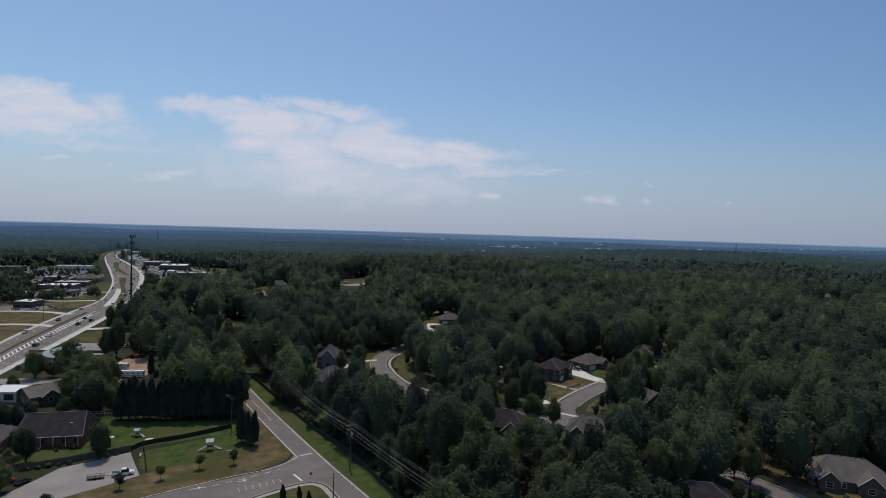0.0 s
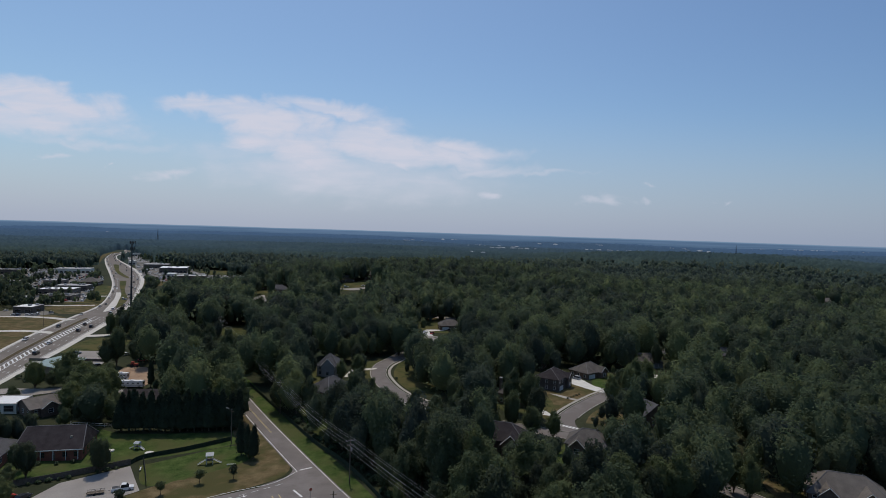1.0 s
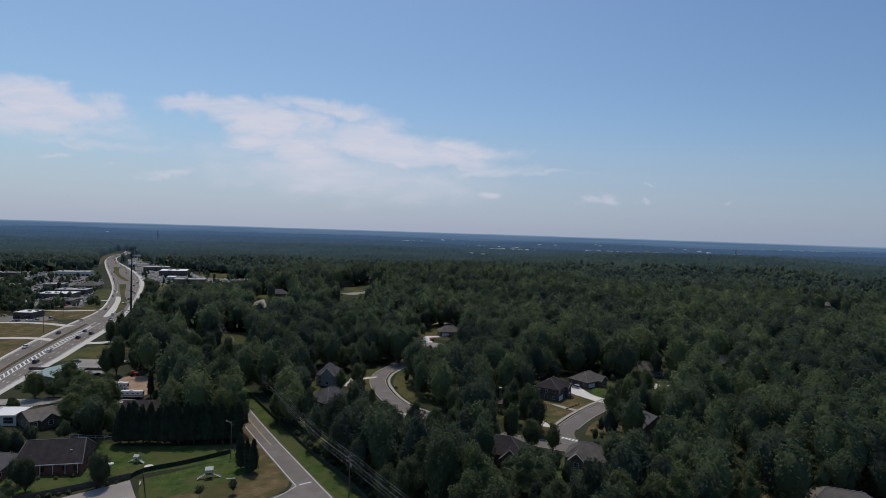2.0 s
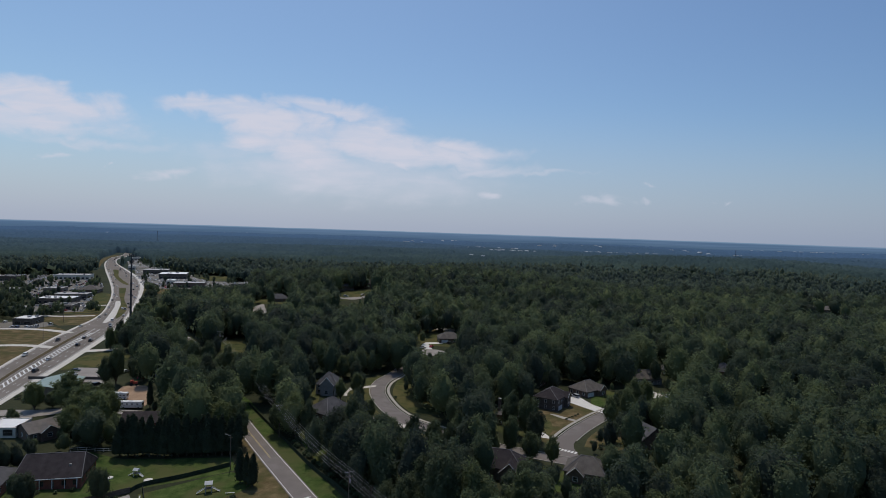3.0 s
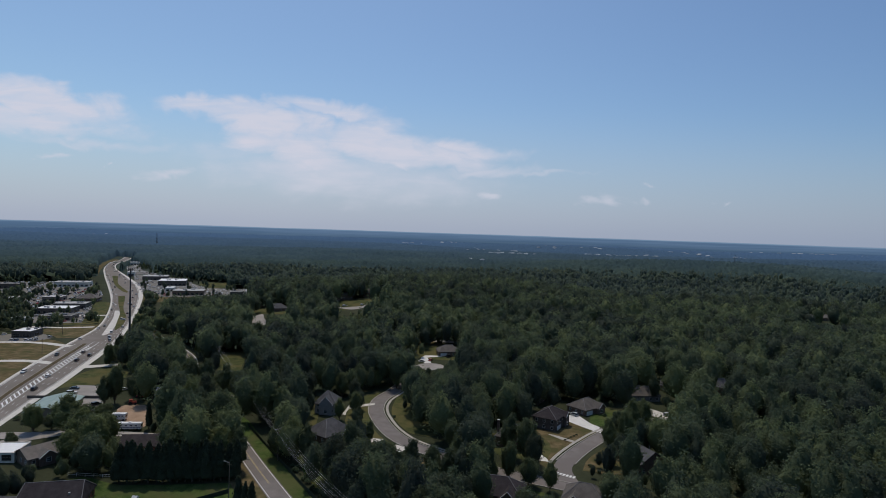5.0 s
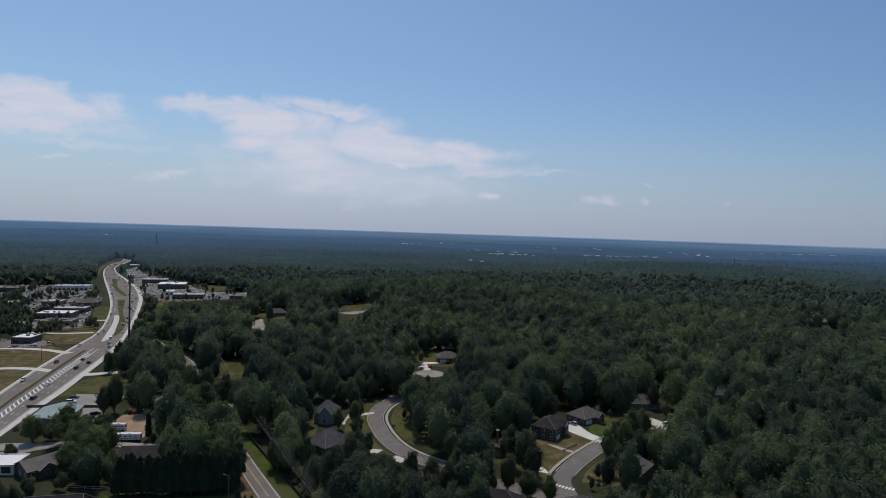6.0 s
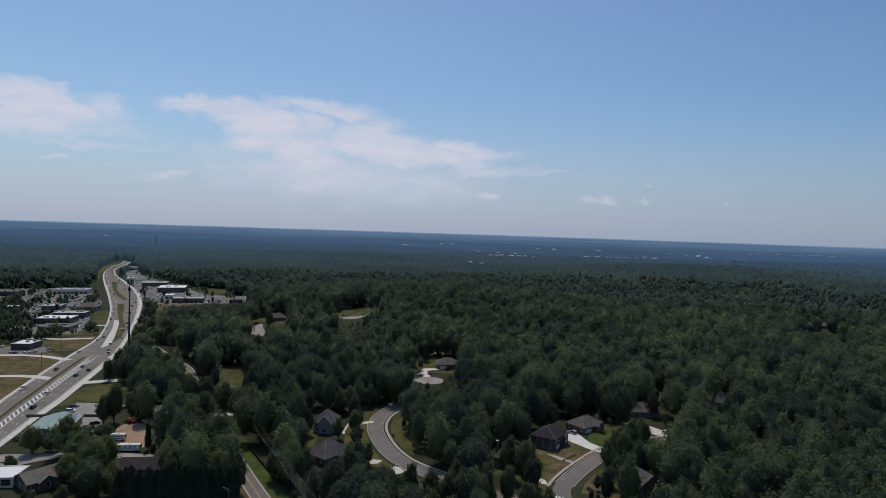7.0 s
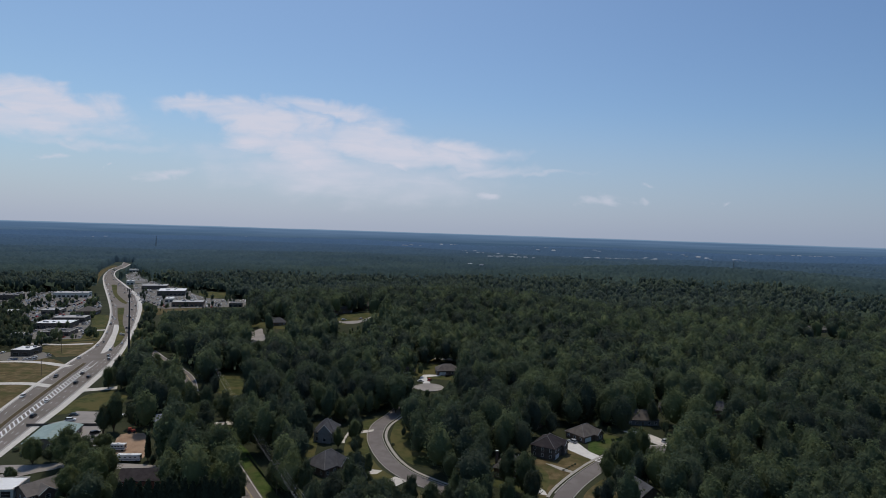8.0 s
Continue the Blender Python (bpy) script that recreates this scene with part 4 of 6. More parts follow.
# open ground, and the camera's height above it: trees are fitted so as not to hide it from the camera
OPEN = [
    (70, [(-150, 140), (-140, 200), (-124, 222), (-74, 222), (-80, 245), (-94, 282), (-86, 280), (-59, 238), (-40, 208), (-22, 181), (-9, 156), (2, 136)]),
    (100, [(-160, 150), (-178, 235), (-198, 330), (-213, 366), (-236, 440), (-265, 520), (-325, 655), (-383, 777), (-440, 882), (-525, 1007), (-606, 1129), (-690, 1290), (-830, 1640), (-880, 1640), (-740, 1320), (-650, 1148), (-560, 990), (-500, 850), (-560, 880), (-640, 850), (-600, 775), (-500, 690), (-430, 590), (-372, 520), (-344, 470), (-330, 430), (-300, 370), (-250, 250), (-220, 160)]),
    (100, [(-338, 740), (-298, 764), (-250, 780), (-276, 860), (-330, 870), (-315, 895), (-345, 945), (-400, 960), (-500, 1070), (-620, 1250), (-660, 1290), (-560, 1060), (-440, 880), (-372, 790)]),
    (104, [(-206, 286), (-160, 276), (-158, 306), (-172, 330), (-186, 366), (-210, 366)]),
    (104, [(-156, 263), (-131, 261), (-133, 280), (-138, 300), (-156, 302)]),
    (104, [(-182, 228), (-152, 230), (-150, 262), (-182, 262)]),
    (104, [(-133, 248), (-115, 250), (-117, 262), (-133, 262)]),
    (104, [(-150, 309), (-135, 307), (-137, 322), (-150, 320)]),
    (104, [(-140, 378), (-124, 376), (-134, 424), (-148, 420)]),
    (104, [(-118, 316), (-104, 320), (-102, 328), (-116, 324)]),
    (104, [(-148, 360), (-138, 360), (-130, 338), (-136, 332)]),
    (104, [(-238, 494), (-226, 494), (-201.8, 462.1), (-213.5, 455.2)]),
    (104, [(-274, 540), (-264, 548), (-322, 700), (-338, 690)]),
    (104, [(-74, 316), (-63, 312), (-62, 284), (-58, 262), (-42, 262), (-40, 284), (-46, 318), (-52, 328), (-62, 328)]),
    (104, [(-36, 350), (-40, 318), (-36, 292), (-28, 270), (-14, 254), (6, 240), (10, 250), (-6, 268), (-14, 282), (-17, 300), (-20, 330), (-22, 352)]),
    (96, [(38, 224), (46, 240), (44, 256), (52, 280), (44, 292), (46, 306), (62, 318), (64, 332), (88, 336), (98, 318), (96, 300), (84, 288), (66, 262), (58, 244), (60, 228), (62, 214), (50, 216)]),
    (104, [(26, 282), (24, 256), (40, 250), (47, 258), (48, 272), (44, 284)]),
    (104, [(-26, 424), (-12, 436), (-8.2, 473.5), (12.3, 472.9), (12, 440), (0, 430), (6, 408), (-22, 409)]),
    (104, [(-26.6, 501.4), (1.9, 494.7), (1.9, 486.5), (-26.8, 492)]),
    (104, [(-127.6, 619), (-97.5, 592.2), (-65.5, 622.6), (-50.7, 648.3), (-76.6, 652.9), (-109.1, 636.4)]),
    (104, [(-182.1, 576.7), (-176.7, 596.8), (-168.1, 574), (-156.2, 544.1), (-166.3, 538.3)]),
    (104, [(-188.8, 613.6), (-156.5, 598.1), (-151.7, 617.7), (-185.9, 641.2)]),
    (72, [(86, 186), (92, 163), (100, 158), (99, 172), (94, 184)]),
    (72, [(109, 184), (106, 164), (120, 150), (140, 150), (138, 184)]),
    (92, [(17, 213), (29, 212), (29, 220), (18, 221)]),
    (92, [(48, 209), (58, 208), (59, 217), (50, 218)]),
    (104, [(101, 341), (104, 322), (116, 310), (125, 316), (121, 332), (112, 342)]),
    (104, [(109, 346), (125, 346), (125, 358), (109, 358)]),
    (104, [(162, 365), (181, 365), (181, 379), (162, 379)]),
    (104, [(135, 366), (153, 366), (153, 381), (135, 381)]),
    (92, [(80, 243), (87, 242), (87, 250), (81, 250)]),
    (104, [(420, 700), (478, 698), (482, 736), (426, 740)]),
    (72, [(58, 150), (76, 150), (76, 160), (60, 160)]),
]


def free_for(x, y, tall, wide):
    """True where a tree of that height and half width stands clear of the open ground and hides none of it from the
    camera, above the origin.
    """
    ok = np.ones(x.shape, bool)
    for above, outline in OPEN:
        o = np.array(outline, float)
        near = (x > o[:, 0].min() - 90) & (x < o[:, 0].max() + 90) & (y > o[:, 1].min() - 400) & (y < o[:, 1].max() + 10)
        if not near.any():
            continue
        for k in (0.0, 0.25, 0.5, 0.75, 0.97):
            q = above / np.maximum(above - k * tall, 5)
            for side in (-0.6, 0.6):
                ok &= ~(near & inside(x * q + side * wide, y * q, o))
    for line in (LOCAL_ROAD, LANE, COURT):
        ok &= ~inside(x, y, buffered(line, 6))
    return ok


# trees that stand out, placed one by one: kind, x, y, scale, height factor
HEDGE = [(-116 + 2.55 * k, 219.5 + 0.33 * k + 0.5 * (k % 2), 1.24 + 0.2 * ((k * 7) % 5) / 5) for k in range(17)]
for k, (x, y, s) in enumerate(HEDGE):
    plant(CEDAR, x, y, s, k * 67, 0.88, "tall dark cypress in a dense row behind the lawn", "cypress row behind the lawn")
for k, (x, y, s) in enumerate([(-101, 233, 1.0), (-92, 231, 1.15), (-84, 232, 1.2), (-77, 232, 1.0), (-97, 242, 1.35), (-88, 243, 1.4), (-107, 242, 1.0), (-89, 254, 1.4), (-98, 255, 1.35), (-105, 264, 1.3), (-97, 268, 1.25), (-114, 276, 1.1), (-112, 290, 1.1), (-122, 296, 1.1), (-124, 308, 0.9), (-118, 262, 1.0)]):
    plant(PROTO[(k * 5 + 2) % 6], x, y, s, k * 41, 1.0)
for x, y, s in ((-66, 201.5, 0.92), (-63, 199.5, 0.86), (-60.8, 198, 0.9)):
    plant(CEDAR, x, y, s, x * 31, 1.0, "dark pointed cypress in a tight group of three", "three cypresses")
for x, y, s in ((-105, 186.5, 0.8), (-123.5, 180, 0.78), (-129, 184, 0.6), (-116.5, 160, 0.65), (-122, 170, 0.6), (-120, 154, 0.7)):
    plant(PROTO[int(-x) % 6], x, y, s, x * 17, 0.72, "round dark tree beside the parking lot", "parking lot trees")
for x, y in ((-87, 164.5), (-79, 171.5), (-71, 179.5), (-62, 182.5), (-98, 150)):
    plant(SMALL, x, y, 0.9 + 0.02 * (int(x) % 5), x * 13, 1.0, "small young tree on the dry grass bank", "young roadside trees")
for x, y, s in ((-40, 156, 1.1), (-36, 157, 0.9), (-33, 155, 0.8)):
    plant(CEDAR, x, y, 0.38 * s, x * 7, 0.8, "low dark evergreen on the corner verge", "corner shrubs")
for k, (x, y, s) in enumerate([(-36, 214, 1.3), (-33, 206, 1.15), (-28, 198, 1.0), (-28, 211, 1.38), (-21, 192, 0.95),  (-32, 224, 1.25), (-22, 204, 1.3), (-20, 216, 1.25), (-10, 230, 0.85), (-2, 226, 0.9),
                               (-131, 320, 0.95), (-136, 331, 1.0), (-128, 328, 0.9), (-143, 336, 0.7), (-152, 338, 0.95), (-160, 346, 1.0), (-161, 300, 1.0), (-164, 296, 0.8), (-160, 322, 0.7), (-146, 352, 0.8), (-139, 330, 0.9), (-118, 306, 1.1), (-124, 322, 1.0), (-112, 318, 1.0), (-104, 312, 1.0), (-134, 300, 0.8), (-128, 288, 0.9),
                               (-206, 384, 0.7), (-203, 371, 0.72), (-195, 371, 0.8), (-187, 372, 1.0), (-180, 374, 1.0), (-181, 360, 0.9), (-192, 384, 1.0), (-196, 394, 1.0), (-212, 400, 0.8), (-172, 366, 0.9), (-176, 388, 1.0), (-186, 400, 1.0), (-166, 378, 1.0), (-200, 408, 1.0), (30, 252, 1.0), (36.5, 248, 1.1), (38, 239, 0.95), (75, 264, 0.85), (82, 275, 0.95), (83, 266, 0.9), (90, 282, 1.0), (98, 290, 1.0), (-42, 303, 0.75), (-38, 289, 0.5), (-54, 334, 0.85), (-46, 346, 0.8), (-48, 292, 0.6), (-64, 296, 0.8), (-38, 268, 0.55), (-30, 262, 0.6), (-153, 432, 0.8), (-148, 436, 0.9), (-142, 438, 0.85), (-136, 437, 0.9), (-130, 434, 0.8), (-125, 428, 0.85), (-145, 446, 1.0), (-135, 446, 1.0), (8, 232, 0.85), (14, 236, 1.0), (-18, 228, 0.92), (4, 222, 0.85), (12, 226, 0.9), (87.5, 178, 0.62), (89.5, 172.5, 0.72), (103, 175, 0.85), (78, 181, 0.9), (110, 190, 0.9), (34, 223, 0.75), (27, 227, 0.8), (41.5, 219.5, 0.6), (17, 231.5, 0.8), (-45, 322, 0.82), (-53, 330, 0.8), (-65.3, 245, 0.85), (-58, 243, 0.92), (-52, 240, 0.86), (-61, 251, 0.8), (-47.5, 232, 0.6), (-25, 353, 0.72), (-36, 352, 0.7), (-20, 349, 0.6)]):
    plant(PROTO[(k * 5 + 1) % 6], x, y, s, k * 53, 1.0)

for k, (x, y, s, t) in enumerate([(-174, 259, 1.0, 0.62), (-168, 262, 0.8, 0.6), (-159, 258, 1.45, 0.72), (-154, 262, 1.0, 0.8), (-140, 243, 1.3, 0.72), (-146, 247, 1.25, 0.7), (-134, 236, 1.3, 0.7), (-143, 233, 1.15, 0.72), (-150, 251, 1.15, 0.66), (-137, 250, 1.2, 0.75), (-131, 228, 1.1, 0.8), (-157, 280, 0.62, 0.55), (-153, 278, 0.7, 0.55), (-161, 277, 0.5, 0.55), (-172, 243, 0.6, 0.6)]):
    plant(PROTO[(k * 7 + 3) % 6], x, y, s, k * 71, t, "broad round dark green tree beside low houses", "round trees by the low houses")
for x, y, s in ((-129, 269, 0.72), (-152, 308, 0.9), (-147, 310, 0.8), (-126, 275, 0.6)):
    plant(PINE[int(-x) % 2], x, y, s, x * 11, 1.0)

# the woodland: jittered planting, thinned to fit the camera's view of the open ground
SPACING = 7.8
gx, gy = np.meshgrid(np.arange(-640, 640, SPACING), np.arange(96, 760, SPACING))
gx, gy = gx.ravel() + rng.uniform(-4, 4, gx.size), gy.ravel() + rng.uniform(-4, 4, gx.size)
keep = (np.abs(gx) < gy * 0.80 + 12) & (np.hypot(gx, gy) > 100)
gx, gy = gx[keep], gy[keep]
TALL = 14 + 12 * rng.random(len(gx)) ** 1.2 + 2.5 * np.sin(gx * 0.021) * np.cos(gy * 0.017)
keep = free_for(gx, gy, TALL, 5.0)
for part_of in (0.7, 0.45, 0.25):     # trees shortened to keep the camera's view open
    lower = ~keep & free_for(gx, gy, TALL * part_of, 4.2 * part_of)
    TALL = np.where(lower, TALL * part_of, TALL)
    keep |= lower
gx, gy, TALL = gx[keep], gy[keep], TALL[keep]
for line, half in ((HEDGE, 6),):
    for x, y, _ in line:
        k = np.hypot(gx - x, gy - y) > half
        gx, gy, TALL = gx[k], gy[k], TALL[k]
order = np.argsort(np.hypot(gx, gy))
near, rest = order[:175], order[175:]
for i in near:
    kind = PINE[i % 2] if rng.random() < 0.07 else PROTO[rng.integers(6)]
    s = TALL[i] / (18.0 if kind in PINE else 17.0)
    plant(kind, float(gx[i]), float(gy[i]), max(0.42, float(s)), float(rng.uniform(0, 360)), float(rng.uniform(0.88, 1.08)))


def scatter(name, xs, ys, talls, variants, mat, label):
    """Many trees joined into one mesh; each variant is the crown of a tree one metre tall, and each tree keeps a tone of its own."""
    which = rng.integers(len(variants), size=len(xs))
    zs = height(xs, ys)
    allv, allf, alls, allt, base = [], [], [], [], 0
    for k, (verts, tris, smooth) in enumerate(variants):
        s = which == k
        n = int(s.sum())
        if not n:
            continue
        a = rng.uniform(0, 6.28, n)
        c, d = np.cos(a)[:, None], np.sin(a)[:, None]
        w = (talls[s] * rng.uniform(0.84, 1.16, n))[:, None]
        x = (verts[None, :, 0] * c - verts[None, :, 1] * d) * w + xs[s][:, None]
        y = (verts[None, :, 0] * d + verts[None, :, 1] * c) * w + ys[s][:, None]
        z = verts[None, :, 2] * talls[s][:, None] + zs[s][:, None]
        allv.append(np.stack([x, y, z], -1).reshape(-1, 3))
        allf.append((tris[None] + (np.arange(n) * len(verts))[:, None, None]).reshape(-1, 3) + base)
        alls.append(np.tile(smooth, n))
        allt.append(np.repeat(rng.random(n), len(tris)))
        base += n * len(verts)
    ob = arrays_object(name, np.concatenate(allv), np.concatenate(allf), mat)
    ob.data.polygons.foreach_set("use_smooth", np.concatenate(alls))
    tone = ob.data.attributes.new("tree_tone", "FLOAT", "FACE")
    tone.data.foreach_set("value", np.concatenate(allt).astype(np.float32))
    return tagged(ob, label, "woodland", kind="stuff")


def unit_tree(seed, level, sprays, size, lumps=28):
    """A crown one metre tall that reaches down to the ground."""
    r = np.random.default_rng(seed)
    surface = crown_shape(r, r.uniform(0.26, 0.36), 1.0, 0.02, ("round", "upright", "layered")[seed % 3], lumps, 0.50, 18 if level > 1 else 9)
    return crown_mesh(r, surface, level, sprays, size)


d = np.hypot(gx[rest], gy[rest])
a, b = rest[d < 420], rest[d >= 420]
scatter("woodland", gx[a], gy[a], TALL[a], [unit_tree(70 + k, 2, 640, 0.021) for k in range(6)], LEAF_FOREST, "dense dark green summer woodland of broadleaf trees")
scatter("woodland", gx[b], gy[b], TALL[b], [unit_tree(80 + k, 1, 130, 0.036) for k in range(6)], LEAF_FOREST, "dense dark green woodland farther off")


def far_ring(r0, r1, spacing, variants, mat, label, tall=(12, 20), soft=0):
    n = int(0.68 * 1.35 * (r1 * r1 - r0 * r0) / spacing ** 2)
    q, ang = np.sqrt(rng.uniform(r0 * r0, r1 * r1, n)), rng.uniform(-0.68, 0.68, n)
    x, y = q * np.sin(ang), q * np.cos(ang)
    h = rng.uniform(*tall, n) + 2.5 * np.sin(x * 0.013) * np.cos(y * 0.011)
    edge = rng.normal(size=n) * soft * 0.5 + soft * np.sin(x * 0.006 + y * 0.004) * 0.4
    k = free_for(x, y, h, 5.0) & (q + edge > r0) & (q + np.abs(edge) < r1)
    return scatter("woodland", x[k], y[k], h[k], variants, mat, label)


STORES = [(-323, 468, 16), (-378, 600, 22), (-352, 562, 17), (-386, 634, 18), (-402, 690, 15), (-438, 686, 14), (-508, 836, 30), (-562, 792, 20), (-398, 898, 30), (-452, 962, 26), (-366, 818, 12), (-326, 782, 24), (-266, 786, 14), (-474, 668, 10), (-376, 542, 8), (-520, 1014, 12), (-640, 1262, 14), (-566, 1210, 16)]


def among(outline, n, seed, near_lots):
    """Spots for small trees round the shops, clear of the buildings and mostly clear of the lots."""
    r = np.random.default_rng(seed)
    o = np.array(outline, float)
    x, y = r.uniform(o[:, 0].min(), o[:, 0].max(), n), r.uniform(o[:, 1].min(), o[:, 1].max(), n)
    ok = inside(x, y, o)
    for bx, by, reach in STORES:
        ok &= np.hypot(x - bx, y - by) > reach
    bed = (np.sin(x * 0.21 + y * 0.09) > 0.35) & (r.random(n) < near_lots)      # planted islands
    for lot in LOTS:
        ok &= ~inside(x, y, np.array(lot, float)) | bed
    ok &= ~inside(x, y, np.array(DRY_LAWN, float))
    return x[ok], y[ok]


DRY_LAWN = [(-332, 486), (-286, 470), (-262, 462), (-296, 534), (-322, 538)]
SHOPS = [(-336, 480), (-304, 540), (-345, 590), (-392, 690), (-470, 830), (-530, 900), (-660, 880), (-640, 800), (-500, 660), (-400, 520)]
MALL = [(-352, 735), (-298, 764), (-248, 782), (-276, 862), (-335, 880), (-400, 965), (-500, 1080), (-640, 1300), (-650, 1250), (-530, 1040), (-440, 880)]
sx, sy = among(SHOPS, 3600, 3, 0.9)
mx, my = among(MALL, 1700, 4, 0.75)
bx, by = among([(-234, 468), (-226, 496), (-285, 600), (-322, 690), (-334, 682), (-302, 606), (-262, 510)], 420, 6, 1.0)
sx, sy = np.r_[sx, mx, bx], np.r_[sy, my, by]
scatter("woodland", sx, sy, rng.uniform(4, 10, len(sx)), [unit_tree(85 + k, 1, 60, 0.06) for k in range(3)], LEAF_FOREST, "scattered green trees among shops and parking lots")
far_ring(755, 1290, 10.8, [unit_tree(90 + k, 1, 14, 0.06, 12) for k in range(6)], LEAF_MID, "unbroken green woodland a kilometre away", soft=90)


def canopy(r0, r1, columns, step, lower, mat, label, skirt=False):
    """A closed canopy: one sheet of rounded crowns, over a swell of stands of different age, cut away where it would
    hide open ground from the camera.
    """
    rows = np.exp(np.arange(math.log(r0), math.log(r1), step))
    ang = np.linspace(-0.70, 0.70, columns)
    q, a = np.meshgrid(rows, ang, indexing="ij")
    q = q * (1 + rng.uniform(-0.3, 0.3, q.shape) * step)
    x, y = q * np.sin(a), q * np.cos(a)
    top = np.zeros(q.shape)
    size = 11.0
    i, j = np.floor(x / size), np.floor(y / size)
    for di in (-1, 0, 1):
        for dj in (-1, 0, 1):
            u, v = i + di, j + dj
            h1, h2, h3 = [np.mod(np.sin(u * k1 + v * k2) * 43758.5453, 1) for k1, k2 in ((12.99, 78.23), (39.35, 11.14), (73.16, 52.24))]
            d2 = (x - (u + 0.15 + 0.7 * h1) * size) ** 2 + (y - (v + 0.15 + 0.7 * h2) * size) ** 2
            top = np.maximum(top, 9.5 + 8.0 * h3 - d2 * 0.11)
    top = np.maximum(top, 5.0) - lower + 1.6 * np.sin(x * 0.013) * np.cos(y * 0.011) + rng.normal(size=q.shape) * 0.7
    shore = np.clip((q - r0 - 70 - 60 * np.sin(a * 40)) / 60, 0, 1)
    clear = free_for(x.ravel(), y.ravel(), np.full(x.size, 22.0 if lower else 15.0), 14.0 if lower else 4.0)
    z = height(x, y) + np.where(clear.reshape(x.shape), top * shore, -0.5)
    n, m = q.shape
    f = np.arange(n * m).reshape(n, m)
    faces = np.stack([f[:-1, :-1], f[:-1, 1:], f[1:, 1:], f[1:, :-1]], -1).reshape(-1, 4)
    faces = faces[clear[faces].any(1) if skirt else clear[faces].all(1)]
    ob = arrays_object("woodland", np.stack([x, y, z], -1).reshape(-1, 3), faces, mat)
    return tagged(ob, label, "woodland", kind="stuff")


canopy(1120, 6300, 900, 0.0058, 0.0, LEAF_FAR, "closed canopy of haze-tinted woodland reaching the horizon", True)
# added sheet below the crowns, there to lighten the shaded gaps
canopy(330, 1330, 640, 0.0085, 5.0, LEAF_UNDER, "added leafy sheet that fills the dark gaps between the trees")

# ---- buildings ----


def box(bm, x0, x1, y0, y1, z0, z1):
    v = [bm.verts.new((x, y, z)) for z in (z0, z1) for y in (y0, y1) for x in (x0, x1)]
    for f in ((0, 2, 3, 1), (4, 5, 7, 6), (0, 1, 5, 4), (2, 6, 7, 3), (0, 4, 6, 2), (1, 3, 7, 5)):
        bm.faces.new([v[i] for i in f])
    return bm


def boxes(*sizes):
    bm = bmesh.new()
    for s in sizes:
        box(bm, *s)
    return bm


def beam(bm, a, b, w):
    """A square bar from a to b."""
    limb(bm, a, b, w, w, 4)
    return bm


def roof_bm(x0, x1, y0, y1, z, rise, inset, along="x", over=0.5, thick=0.22):
    """A hip roof (inset > 0) or a gable roof (inset = -over) with eaves and a thickness."""
    x0, x1, y0, y1 = x0 - over, x1 + over, y0 - over, y1 + over
    xm, ym = (x0 + x1) / 2, (y0 + y1) / 2
    bm = bmesh.new()
    low = [bm.verts.new(c) for c in ((x0, y0, z - thick), (x1, y0, z - thick), (x1, y1, z - thick), (x0, y1, z - thick))]
    eave = [bm.verts.new(c) for c in ((x0, y0, z), (x1, y0, z), (x1, y1, z), (x0, y1, z))]
    q = max(0.0, inset + over) if inset > 0 else 0.0
    if along == "x":
        r = [bm.verts.new((x0 + q, ym, z + rise)), bm.verts.new((x1 - q, ym, z + rise))]
        faces = [(eave[0], eave[1], r[1], r[0]), (eave[2], eave[3], r[0], r[1]), (eave[1], eave[2], r[1]), (eave[3], eave[0], r[0])]
    else:
        r = [bm.verts.new((xm, y0 + q, z + rise)), bm.verts.new((xm, y1 - q, z + rise))]
        faces = [(eave[1], eave[2], r[1], r[0]), (eave[3], eave[0], r[0], r[1]), (eave[0], eave[1], r[0]), (eave[2], eave[3], r[1])]
    for f in faces:
        bm.faces.new(f)
    for i in range(4):
        j = (i + 1) % 4
        bm.faces.new((low[i], low[j], eave[j], eave[i]))
    bm.faces.new(low[::-1])
    return bm


def window(parent, x, y, z, w, h, facing, mat=WHITE):
    """A framed pane on a wall: facing is the outward way, one of 'y-', 'y+', 'x-', 'x+'."""
    t, s = 0.09, (1 if facing[1] == "+" else -1)
    def bar(a0, a1, b0, b1, d0, d1):
        if facing[0] == "y":
            return (x + a0, x + a1, min(y + s * d0, y + s * d1), max(y + s * d0, y + s * d1), z + b0, z + b1)
        return (min(x + s * d0, x + s * d1), max(x + s * d0, x + s * d1), y + a0, y + a1, z + b0, z + b1)
    w2 = w / 2
    frame_bm = boxes(bar(-w2 - t, -w2, -t, h + t, -0.05, 0.07), bar(w2, w2 + t, -t, h + t, -0.05, 0.07), bar(-w2, w2, h, h + t, -0.05, 0.07), bar(-w2, w2, -t, 0, -0.05, 0.09), bar(-w2, w2, h / 2 - 0.03, h / 2 + 0.03, -0.05, 0.05))
    f = part("window", frame_bm, mat, parent)
    part("pane", boxes(bar(-w2, w2, 0, h, -0.04, 0.025)), GLASS, f)
    return f


